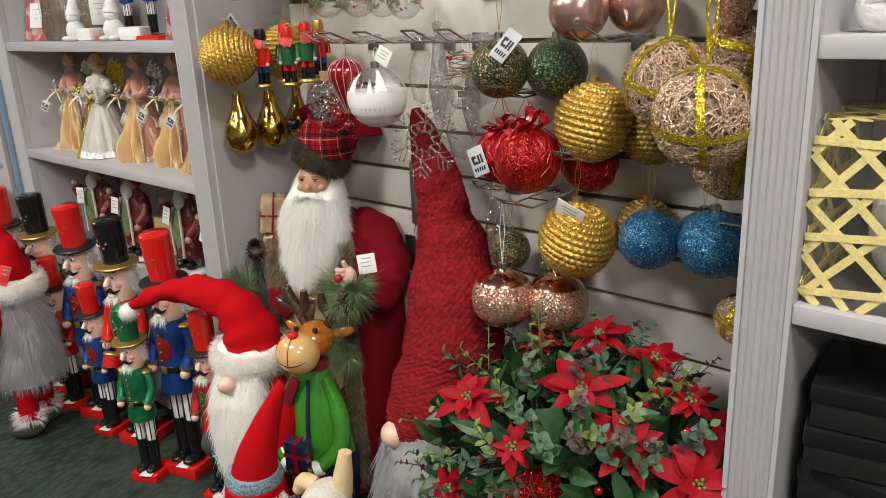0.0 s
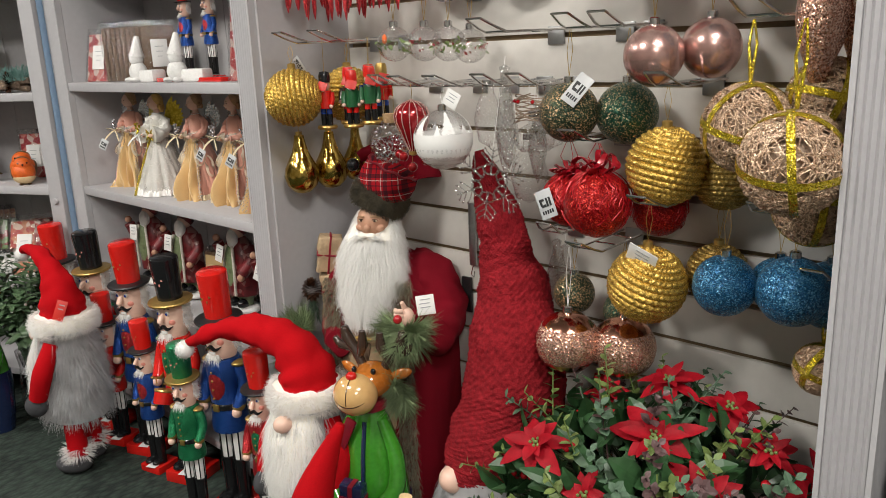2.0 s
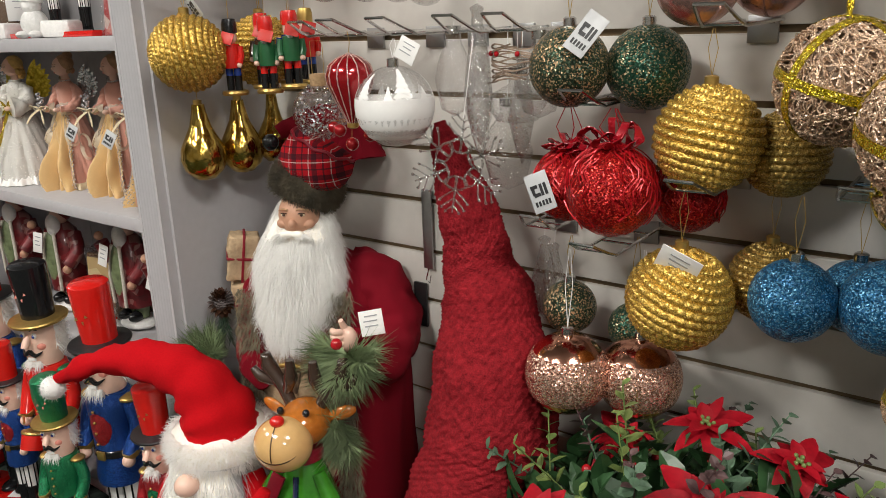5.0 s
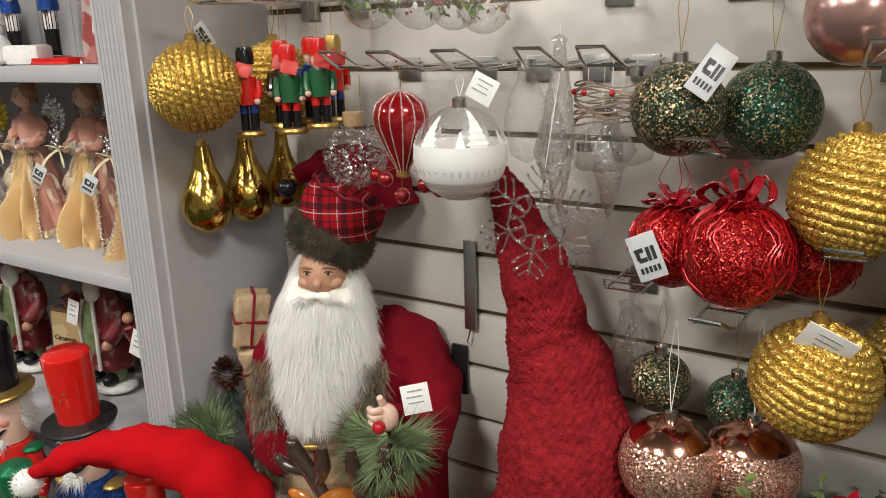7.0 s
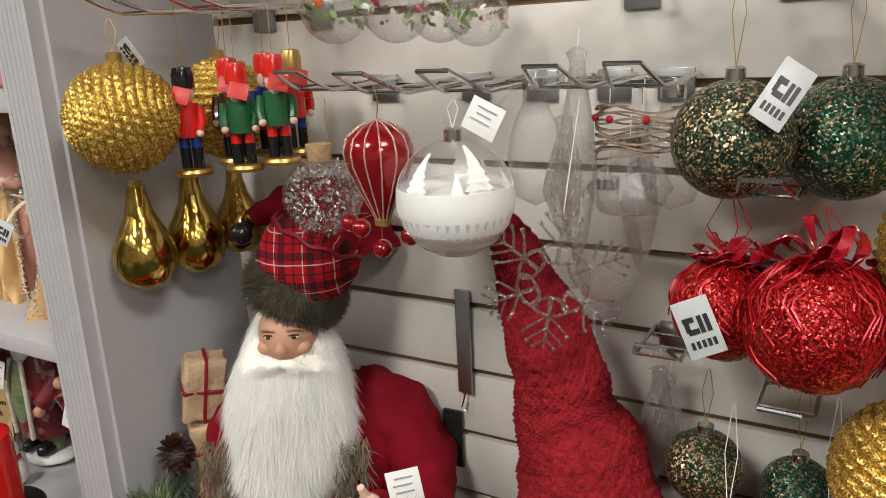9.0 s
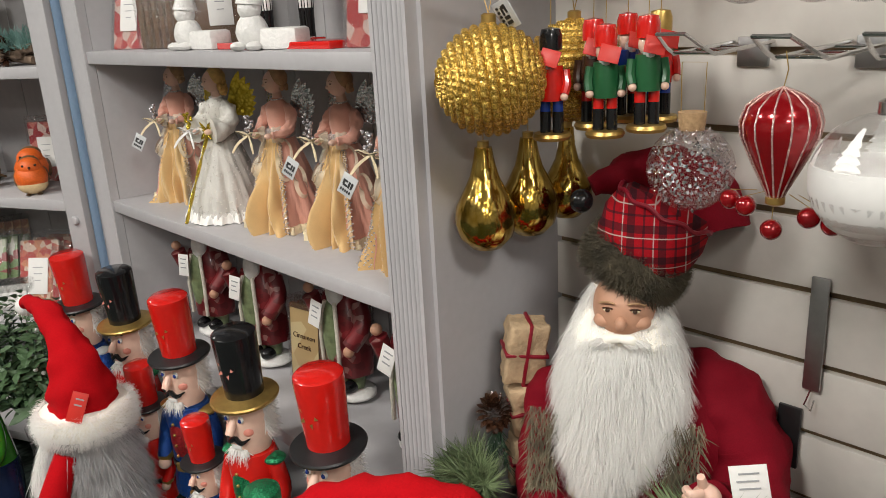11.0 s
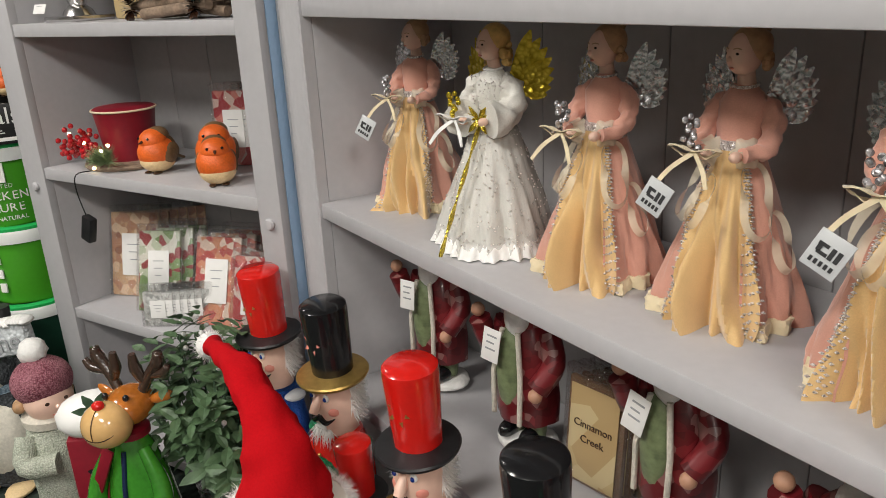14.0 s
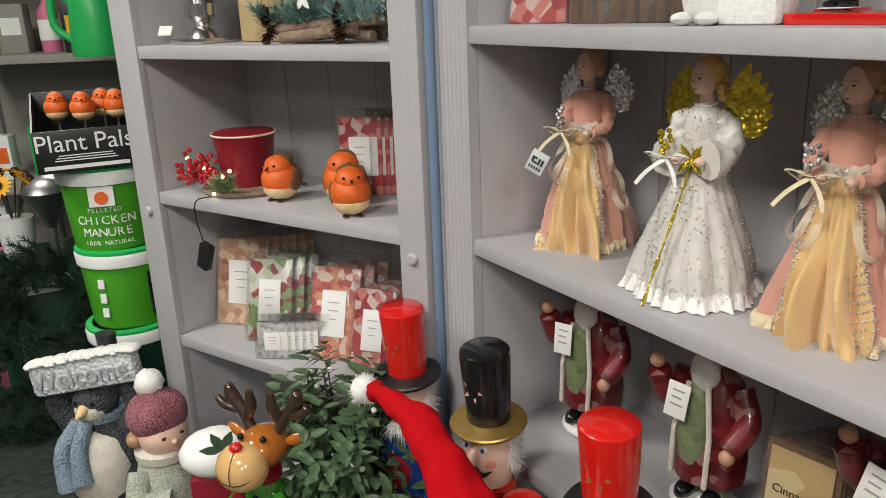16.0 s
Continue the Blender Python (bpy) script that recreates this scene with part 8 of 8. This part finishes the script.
# hooks that carry the ornaments
for x, z, ln in ((-1.575, 1.2665, 0.30), (-1.47, 1.2665, 0.28), (-1.37, 1.1665, 0.20), (-1.23, 1.1665, 0.27), (-1.14, 1.1665, 0.26), (-1.05, 1.1665, 0.22), (-0.98, 1.1665, 0.2), (-1.24, 1.3655, 0.24), (-1.02, 1.2665, 0.26), (-0.86, 1.2665, 0.22), (-0.80, 1.2665, 0.2),
                 (-0.70, 1.3655, 0.2), (-0.86, 1.067, 0.2), (-0.68, 1.1665, 0.22), (-0.70, 0.9675, 0.23), (-0.52, 0.9675, 0.18), (-0.83, 0.868, 0.22), (-0.50, 1.2665, 0.33), (-0.44, 0.868, 0.16), (-0.97, 0.868, 0.12), (-0.45, 1.067, 0.3), (-0.90, 1.3655, 0.22), (-0.43, 1.3655, 0.2)):
    slat_hook(x, z, ln)
sr = thing("price_rail", pose(-1.262, SY - 0.004, 0.815, 0, 0), "clear plastic label strip hanging on the slatted wall", "label strip")
part("strip", box(B(), (0, -0.003, 0), (0.022, 0.005, 0.155), bevel=0.001), STEEL, sr)
part("hook", tube(B(), [(0, -0.004, -0.077), (-0.006, -0.006, -0.1), (0.004, -0.008, -0.105), (0.006, -0.006, -0.09)], 0.0012, 6), CHROME, sr)
bk = thing("wall_bracket", pose(-1.286, SY - 0.004, 0.66), "black metal bracket plate on the slatted wall", "bracket")
part("plate", box(B(), (0, -0.002, 0), (0.03, 0.006, 0.09), bevel=0.001), BLACK, bk)


# ---- floor figures beside the second unit ----
def penguin(m):
    o = thing("penguin_statue", m, "grey resin penguin holding up a snowy welcome sign", "statue")
    part("body", lathe(B(), [(0.001, 0.01), (0.085, 0.012), (0.1, 0.06), (0.102, 0.12), (0.085, 0.19), (0.06, 0.24), (0.045, 0.27), (0.001, 0.29)], 28, Matrix.Diagonal((1, 0.85, 1, 1))), PENGUIN, o, "dark grey feathered body")
    part("belly", ball(B(), (0, -0.034, 0.125), (0.082, 0.062, 0.115), 24, fn=lambda d: 1 + 0.03 * noise.noise(d * 7)), PENGUINWHITE, o, "cream belly")
    head = part("head", ball(B(), (0, -0.012, 0.292), (0.05, 0.052, 0.045), 20), PENGUIN, o)
    part("face", ball(B(), (0, -0.028, 0.282), (0.04, 0.04, 0.034), 18), PENGUINWHITE, head)
    part("beak", tube(B(), [(0, -0.06, 0.292), (0, -0.09, 0.284)], [0.014, 0.005], 10), ROBINCREAM, head)
    for s in (-1, 1):
        part("wing", tube(B(), curve_pts([(s * 0.07, 0, 0.22), (s * 0.1, -0.005, 0.28), (s * 0.085, -0.015, 0.345)], 10), lerp_list([0.035, 0.03, 0.02], 11), 12), PENGUIN, o)
        part("foot", ball(B(), (s * 0.045, -0.075, 0.012), (0.032, 0.045, 0.013), 14), ROBINCREAM, o)
        part("eye", ball(B(), (s * 0.02, -0.058, 0.305), 0.005, 8), BLACKGLOSS, head)
    part("scarf", lathe(B(), [(0.04, 0.243), (0.056, 0.25), (0.057, 0.265), (0.04, 0.272)], 24), SCARFBLUE, o, "pale blue knitted scarf")
    for x, z0 in ((-0.045, 0.11), (-0.005, 0.13)):
        part("scarf_tail", tube(B(), curve_pts([(x * 0.5, -0.055, 0.258), (x - 0.005, -0.09, 0.2), (x, -0.1, z0)], 8), lerp_list([0.016, 0.019, 0.024], 9), 12), SCARFBLUE, o)
    sign = part("sign", box(B(), (0, -0.03, 0.375), (0.27, 0.04, 0.085), pose(0, 0, 0, -8, -12), bevel=0.014), ICESIGN, o, "snow-capped sign board")
    words("Welcome", 0.062, pose(0, -0.0535, 0.37, 0, -12, 0) @ pose(0, 0, 0, 82), TAGGREY, sign, 0.0012)
    b = B()
    rr = random.Random(3)
    for i in range(26):
        ball(b, (-0.13 + 0.0104 * i, -0.032, 0.414 + 0.0022 * (i - 13) + rr.uniform(-0.004, 0.003)), (0.014, 0.024, 0.010), 8)
    part("snow", b, CERAMIC, sign)
    part("hat", lathe(B(), [(0.001, 0.0), (0.03, 0.0), (0.03, 0.004), (0.02, 0.005), (0.022, 0.045), (0.001, 0.046)], 18, pose(0.045, 0.0, 0.41)), BLACK, o)
    return o


penguin(pose(-3.70, 0.455, 0, 0, 0, 50) @ Matrix.Scale(1.08, 4))


def girl(m):
    o = thing("girl_statue", m, "resin girl statue in plum bobble hat and pale green jumper", "statue")
    b = B()
    part("figure", lathe(b, [(0.001, 0), (0.07, 0.005), (0.075, 0.06), (0.062, 0.14), (0.066, 0.2), (0.07, 0.25), (0.055, 0.31), (0.035, 0.335), (0.001, 0.34)], 24), KNITPALE, o)
    return o


gm = pose(-3.33, 0.535, 0, 0, 0, 105)
g = girl(gm)
hat_thing = thing("statue_hat", gm, "", "")
hat_thing.parent = g
hat_thing.matrix_basis = Matrix()
part("face", ball(B(), (0, -0.01, 0.375), (0.052, 0.05, 0.05), 22), FLESH, hat_thing)
part("hat_crown", ball(B(), (0, 0.006, 0.415), (0.064, 0.062, 0.055), 24), KNITPINK, hat_thing, "plum knitted hat")
part("bobble", ball(B(), (0, 0.02, 0.482), 0.03, 18, fn=lambda d: 1 + 0.2 * noise.noise(d * 9)), CERAMIC, hat_thing, "cream bobble")
part("scarf", lathe(B(), [(0.035, 0.315), (0.058, 0.322), (0.06, 0.34), (0.04, 0.35)], 22), PENGUINWHITE, hat_thing, "cream scarf")
for s2 in (-1, 1):
    part("sleeve", tube(B(), curve_pts([(s2 * 0.058, 0, 0.3), (s2 * 0.08, -0.03, 0.25), (s2 * 0.03, -0.075, 0.25)], 8), 0.025, 12), KNITPALE, hat_thing)
    part("eye", ball(B(), (s2 * 0.02, -0.056, 0.385), (0.005, 0.003, 0.004), 8), BROWN, hat_thing)
part("nose", ball(B(), (0, -0.061, 0.373), (0.007, 0.006, 0.006), 10), FLESH, hat_thing)
part("smile", tube(B(), [(-0.014, -0.054, 0.356), (0, -0.058, 0.351), (0.014, -0.054, 0.356)], 0.0016, 5), CHEEK, hat_thing)
bm = B()
for i in range(14):
    a = math.pi * i / 13
    ball(bm, (0.053 * math.cos(a), 0.02 + 0.03 * math.sin(a), 0.365), 0.014, 8)
part("hair", bm, LIGHTBROWN, hat_thing)
fuse(g)
ml = thing("mailbox_ornament", pose(-3.12, 0.60, 0, 0, 0, 70), "red metal post box ornament with a snowy roof", "post box")
part("post", box(B(), (0, 0, 0.19), (0.1, 0.09, 0.38), bevel=0.006), CRIMSONPOT, ml, "red enamel box")
part("snow_roof", ball(B(), (0, 0, 0.41), (0.07, 0.06, 0.045), 22, fn=lambda d: 1 + 0.05 * noise.noise(d * 4)), SNOWWHITE, ml, "white snow roof")
bm = B()
for i in range(5):
    a = math.pi / 2 + i * 2 * math.pi / 5
    leaf(bm, (0, -0.047, 0.3), (math.cos(a), 0, math.sin(a)), (0, -1, 0), 0.022, 0.014, 0, 0.1, 3)
part("star", bm, BLACK, ml)
bm = B()
for i in range(6):
    a = i * 1.05
    leaf(bm, (0.02, -0.045, 0.44), (math.cos(a), -0.4, abs(math.sin(a)) + 0.2), (0, -1, 0), 0.045, 0.02, 0.1, 0.2, 3)
part("holly", bm, LEAFGREY, ml)


def foliage_bush(m):
    o = thing("eucalyptus_plant", m, "artificial green mistletoe and eucalyptus bunch in a glass vase", "plant")
    rr = random.Random(71)
    part("vase", lathe(B(), [(0.001, 0), (0.055, 0), (0.06, 0.1), (0.05, 0.2), (0.058, 0.26), (0.05, 0.26), (0.04, 0.2), (0.001, 0.19)], 24), CLEAR, o, "clear glass vase", 80)
    b, st, be = B(), B(), B()
    for i in range(78):
        a, e = rr.uniform(0, 6.283), rr.uniform(0.15, 0.9)
        tip = Vector((math.cos(a) * 0.145 * math.sqrt(rr.random()), math.sin(a) * 0.11 * math.sqrt(rr.random()), 0.32 + 0.25 * rr.random()))
        base = Vector((math.cos(a) * 0.015, math.sin(a) * 0.015, 0.02))
        pts = curve_pts([base, Vector((tip.x * 0.35, tip.y * 0.35, 0.27)), tip], 8)
        tube(st, pts, 0.0018, 4)
        d = (tip - pts[-3]).normalized()
        u = d.orthogonal().normalized()
        v = d.cross(u)
        for j in range(11):
            q = tip + d * (0.012 * (j - 7))
            w = j * 2.4
            leaf(b, q, u * math.cos(w) + v * math.sin(w) + d * 0.5, d, rr.uniform(0.03, 0.05), rr.uniform(0.015, 0.023), 0.2, 0.2, 4)
        if i % 3 == 0:
            ball(be, tip + u * 0.014, 0.0055, 8)
    part("leaves", b, LEAFMIST, o, "grey green leaves", 0)
    tagged(part("stem", st, LEAFGREY, o), kind="stuff")
    tagged(part("white_berry", be, SNOWWHITE, o), kind="stuff")
    return o


foliage_bush(pose(-2.965, 0.80, 0))


# ---- garden goods beyond the second unit ----
def tub(m, top=True, written=True):
    o = thing("fertiliser_tub", m, "bright green plastic tub of pelleted manure with white lid", "tub", "stacked tubs")
    col = TUBGREEN if written else DARKGREEN
    part("tub", lathe(B(), [(0.001, 0.0), (0.10, 0.0), (0.104, 0.01), (0.115, 0.175), (0.115, 0.178), (0.001, 0.178)], 40), col, o)
    lid = part("lid", lathe(B(), [(0.112, 0.172), (0.122, 0.173), (0.124, 0.2), (0.121, 0.206), (0.11, 0.207), (0.108, 0.202), (0.001, 0.202)], 40), WHITEPLASTIC, o, "white lid")
    part("lid_rim", lathe(B(), [(0.104, 0.2035), (0.121, 0.2065), (0.121, 0.214), (0.114, 0.2175), (0.104, 0.2175), (0.103, 0.2035)], 40), LIDGREEN, lid, "green lid rim")
    if written == 1:
        r = 0.1135
        for text, z, size, material in (("CHICKEN", 0.082, 0.031, WHITE), ("MANURE", 0.05, 0.031, WHITE), ("PELLETED", 0.109, 0.015, WHITE), ("100% NATURAL", 0.022, 0.016, WHITE)):
            for i, ch in enumerate(text):
                if ch != " ":
                    a = (i - (len(text) - 1) / 2) * size * 0.70 / 0.112
                    rr3 = 0.1036 + 0.0667 * z
                    words(ch, size, Matrix.Rotation(a, 4, "Z") @ pose(0, -rr3, z, 87), material, o, 0.0008, "letter")
        part("emblem_plate", box(B(), (0, -0.1135, 0.145), (0.06, 0.006, 0.05), pose(0, 0, 0, -3)), WHITE, o)
        part("emblem", lathe(B(), [(0.007, -0.003), (0.016, -0.003), (0.016, 0.003), (0.007, 0.003)], 18, pose(0, -0.1165, 0.142, 87)), ROBINRED, o)
    elif written:
        for z in (0.05, 0.09, 0.13):
            part("arrow", box(B(), (-0.05, -0.0975 - 0.05 * z, z), (0.018, 0.004, 0.024), pose(0, 0, 0, -3, 0, -27)), WHITE, o)
        part("print_panel", box(B(), (0.075, -0.0815 - 0.04 * 0.1, 0.09), (0.03, 0.006, 0.12), pose(0, 0, 0, -3, 0, 42)), BLACK, o)
    return o


TX, TY = -3.905, 0.585
for i, wr in enumerate((0, 0, 2, 1)):
    tub(pose(TX, TY + (0.0, 0.005, 0.012, 0.0)[i], 0.2175 * i, 0, 0, 72), True, wr)
PZ = 0.2175 * 4
db = thing("display_box", pose(TX + 0.0, TY, PZ, 0, 0, 84), "black card counter display box of robin stakes", "display box")
for nm, c, s2 in (("front", (0, -0.13, 0.05), (0.30, 0.004, 0.10)), ("base", (0, 0, 0.002), (0.30, 0.26, 0.004)), ("back", (0, 0.13, 0.085), (0.30, 0.004, 0.17))):
    part(nm, box(B(), c, s2, bevel=0.0008), BLACK, db)
for x in (-0.148, 0.148):
    b = B()
    vs = [b.verts.new((x + dx, y, z)) for dx in (-0.002, 0.002) for y, z in ((-0.128, 0.004), (0.128, 0.004), (0.128, 0.17), (-0.128, 0.10))]
    b.faces.new(vs[:4][::-1])
    b.faces.new(vs[4:])
    for i in range(4):
        j = (i + 1) % 4
        b.faces.new((vs[i], vs[j], vs[4 + j], vs[4 + i]))
    part("side", b, BLACK, db)
words("Plant Pals", 0.058, pose(-0.04, -0.1328, 0.068, 90), WHITE, db)
b = B()
box(b, (-0.04, -0.1325, 0.012), (0.19, 0.001, 0.009))
for i in range(3):
    box(b, (-0.04, -0.1325, 0.04 - 0.006 * i), (0.12 + 0.01 * i, 0.001, 0.0022))
part("print_bars", b, WHITE, db)
part("emblem_ring", tube(B(), [(0.105 + 0.038 * math.cos(a), -0.1328, 0.05 + 0.03 * math.sin(a)) for a in np.linspace(0, 6.283, 33)[:-1]], 0.0012, 5, True), WHITE, db)
part("emblem", tube(B(), [(0.08, -0.1328, 0.06), (0.094, -0.1328, 0.036), (0.115, -0.1328, 0.062), (0.135, -0.1328, 0.05)], 0.003, 5), WHITE, db)
for x, y in ((-0.03, 0.02), (0.05, 0.03), (0.1, -0.02), (0.02, 0.08), (-0.09, 0.07)):
    o = robin(pose(TX, TY, PZ, 0, 0, 84) @ pose(x, y, 0.10), 0.72)
    o["label"], o["group"] = "small orange robin on a garden stake", "robin stakes"
    part("stake", tube(B(), [(0, 0, 0.006), (0, 0, -0.096)], 0.003, 6), STEEL, o)


def stock_shelf(m, w, zs, label):
    o = thing("gondola_shelf", m, label, "shop shelf", "garden shelves")
    part("back_panel", box(B(), (0, 0.2, 0.9), (w, 0.02, 1.8), bevel=0.002), WALL, o, "perforated beige back panel")
    for x in (-w / 2, w / 2):
        part("upright", box(B(), (x, 0.18, 0.9), (0.03, 0.04, 1.8), bevel=0.002), STEEL, o)
    for z in zs:
        part("shelf", box(B(), (0, 0, z - 0.015), (w - 0.04, 0.38, 0.03), bevel=0.002), WALL, o)
    return o


stock_shelf(pose(-4.95, 0.98, 0, 0, 0, 62), 1.5, (0.12, 0.62, 1.10, 1.5), "white metal shop shelf of garden goods")
stock_shelf(pose(-6.6, 0.1, 0, 0, 0, 90), 3.0, (0.12, 0.55, 0.95, 1.35), "beige metal wall shelf stocked with garden goods")
wc = thing("watering_can", pose(-4.62, 0.72, 1.10, 0, 0, 60), "bright green plastic watering can on a shelf", "watering can")
part("body", lathe(B(), [(0.001, 0), (0.085, 0), (0.09, 0.02), (0.08, 0.16), (0.07, 0.2), (0.001, 0.205)], 24), LIDGREEN, wc)
part("handle", tube(B(), curve_pts([(-0.07, 0, 0.17), (-0.13, 0, 0.2), (-0.14, 0, 0.1), (-0.085, 0, 0.05)], 14), 0.013, 10), LIDGREEN, wc)
part("spout", tube(B(), [(0.08, 0, 0.06), (0.16, 0, 0.16), (0.2, 0, 0.22)], [0.022, 0.014, 0.012], 10), LIDGREEN, wc)
rng = random.Random(81)
GOODS = (WHITEPLASTIC, TUBGREEN, YELLOW, NAVY, ROBINRED, LIDGREEN, PINKBOX, SCARFBLUE, WALL, BLACK)


def bottle(m, material, capm, h):
    o = thing("garden_bottle", m, "coloured plastic bottle of garden feed on a shelf", "bottle", "shelf bottles")
    part("body", lathe(B(), [(0.001, 0), (0.035, 0), (0.037, 0.01), (0.036, h * 0.7), (0.014, h * 0.85), (0.014, h * 0.92), (0.001, h * 0.92)], 16), material, o)
    part("cap", lathe(B(), [(0.001, h * 0.92), (0.016, h * 0.92), (0.015, h), (0.001, h)], 14), capm, o)
    part("label_band", lathe(B(), [(0.0365, h * 0.2), (0.0385, h * 0.21), (0.0382, h * 0.55), (0.0365, h * 0.56)], 16), WHITE, o)


def carton(m, material, s2):
    o = thing("garden_carton", m, "coloured printed carton of garden goods on a shelf", "carton", "shelf cartons")
    part("carton", box(B(), (0, 0, s2[2] / 2), s2, bevel=0.003), material, o)
    part("label_panel", box(B(), (0, -s2[1] / 2 - 0.001, s2[2] * 0.55), (s2[0] * 0.7, 0.003, s2[2] * 0.35)), GOODS[int(s2[2] * 1000) % 10], o)


SM = pose(-4.95, 0.98, 0, 0, 0, 62)
for z in (0.62, 1.10):
    for i in range(11):
        x = -0.66 + 0.125 * i + rng.uniform(-0.02, 0.02)
        if rng.random() < 0.45:
            bottle(SM @ pose(x, rng.uniform(-0.1, 0.05), z), rng.choice(GOODS), rng.choice(GOODS), rng.uniform(0.18, 0.26))
        else:
            carton(SM @ pose(x, rng.uniform(-0.08, 0.05), z, 0, 0, rng.uniform(-10, 10)), rng.choice(GOODS), (rng.uniform(0.07, 0.11), 0.06, rng.uniform(0.12, 0.24)))
WM = pose(-6.6, 0.1, 0, 0, 0, 90)
for z in (0.12, 0.55, 0.95, 1.35):
    for i in range(14):
        x = -1.4 + 0.2 * i + rng.uniform(-0.04, 0.04)
        if rng.random() < 0.4:
            bottle(WM @ pose(x, rng.uniform(-0.12, 0.05), z), rng.choice(GOODS), rng.choice(GOODS), rng.uniform(0.18, 0.28))
        else:
            carton(WM @ pose(x, rng.uniform(-0.08, 0.05), z, 0, 0, rng.uniform(-10, 10)), rng.choice(GOODS), (rng.uniform(0.09, 0.16), 0.08, rng.uniform(0.12, 0.28)))


def fir_wreath(m, r, label):
    o = thing("fir_wreath", m, label, "wreath", "fir wreaths")
    rr = random.Random(91)
    b = B()
    for i in range(460):
        a = rr.uniform(0, 6.283)
        t = Vector((-math.sin(a), 0.0, math.cos(a)))
        n = Vector((math.cos(a), 0, math.sin(a)))
        p = n * r * rr.uniform(0.45, 1.15) + Vector((0, rr.uniform(-0.04, 0.04), 0))
        fir_sprig(b, p, t + n * rr.uniform(-0.5, 0.9) + Vector((0, rr.uniform(-0.8, 0.3), 0)), 0.07, rr, 0.035, 34, 0.003, 0.7)
    part("needles", b, NEEDLEDARK, o, "dark green artificial fir", 0)
    part("ring", tube(B(), [(r * 0.92 * math.cos(a), 0, r * 0.92 * math.sin(a)) for a in np.linspace(0, 6.283, 25)[:-1]], 0.02, 8, True), NEEDLEDARK, o)
    return o


fir_wreath(pose(-4.22, 0.40, 0.40, -14, 0, 78), 0.15, "dark green artificial fir wreath leaning on stock")
fir_wreath(pose(-4.30, 0.30, 0.17, -50, 0, 70), 0.15, "dark green artificial fir wreath on the floor")
st = thing("wreath_stand", pose(-4.36, 0.38, 0), "dark wire stand holding fir wreaths", "stand")
part("pole", tube(B(), [(0, 0, 0), (0, 0, 0.5)], 0.008, 8), BLACK, st)
part("foot", tube(B(), [(-0.12, -0.1, 0.006), (0.12, 0.1, 0.006)], 0.006, 6), BLACK, st)
pb = thing("storage_crate", pose(-4.78, 0.27, 0, 0, 0, 15), "pink plastic crate on the floor", "crate")
part("crate", box(B(), (0, 0, 0.12), (0.3, 0.34, 0.24), bevel=0.01), PINKBOX, pb)
part("handle", tube(B(), curve_pts([(0, -0.16, 0.23), (0, -0.12, 0.42), (0, 0.0, 0.46), (0, 0.12, 0.42), (0, 0.16, 0.23)], 16), 0.008, 8), PINKBOX, pb)
tbm = thing("display_table", pose(-4.62, 0.48, 0), "low dark green display plinth for lights and flowers", "plinth")
part("plinth", box(B(), (0, 0, 0.21), (0.62, 0.44, 0.42), bevel=0.004), DARKGREEN, tbm)
for i, (x, y) in enumerate(((-4.38, 0.46), (-4.40, 0.54), (-4.46, 0.60), (-4.48, 0.49))):
    o = thing("solar_lamp", pose(x, y, 0.42) @ Matrix.Scale(1.15, 4), "grey solar garden stake lamp", "lamp", "solar lamps")
    part("stem", tube(B(), [(0, 0, 0.0), (0, 0, 0.17)], 0.012, 10), STEEL, o)
    part("head", lathe(B(), [(0.012, 0.16), (0.03, 0.2), (0.055, 0.25), (0.06, 0.26), (0.05, 0.275), (0.02, 0.29), (0.001, 0.292)], 20), STEEL, o)
    part("foot", lathe(B(), [(0.001, 0), (0.03, 0), (0.03, 0.008), (0.001, 0.01)], 14), WHITEPLASTIC, o)
bx = thing("vase_of_sunflowers", pose(-4.80, 0.37, 0.42), "bunch of yellow artificial sunflowers in a white pot", "flowers")
part("pot", lathe(B(), [(0.001, 0), (0.05, 0), (0.065, 0.14), (0.001, 0.14)], 20), WHITEPLASTIC, bx)
for i in range(7):
    d = Vector((rng.uniform(-0.3, 0.9), rng.uniform(-0.7, 0.7), rng.uniform(0.4, 1))).normalized()
    c = Vector((0, 0, 0.2)) + d * 0.1
    b = B()
    u = d.orthogonal().normalized()
    v = d.cross(u)
    for j in range(16):
        a = 2 * math.pi * j / 16
        leaf(b, c, u * math.cos(a) + v * math.sin(a) + d * 0.2, d, 0.05, 0.016, 0.1, 0.2, 3)
    fl = part("bloom", b, YELLOW, bx, "yellow petals")
    part("seed_head", ball(B(), c + d * 0.004, 0.018, 12), BROWN, fl)
    part("stalk", tube(B(), [(0, 0, 0.1), c], 0.003, 5), STEM, bx)
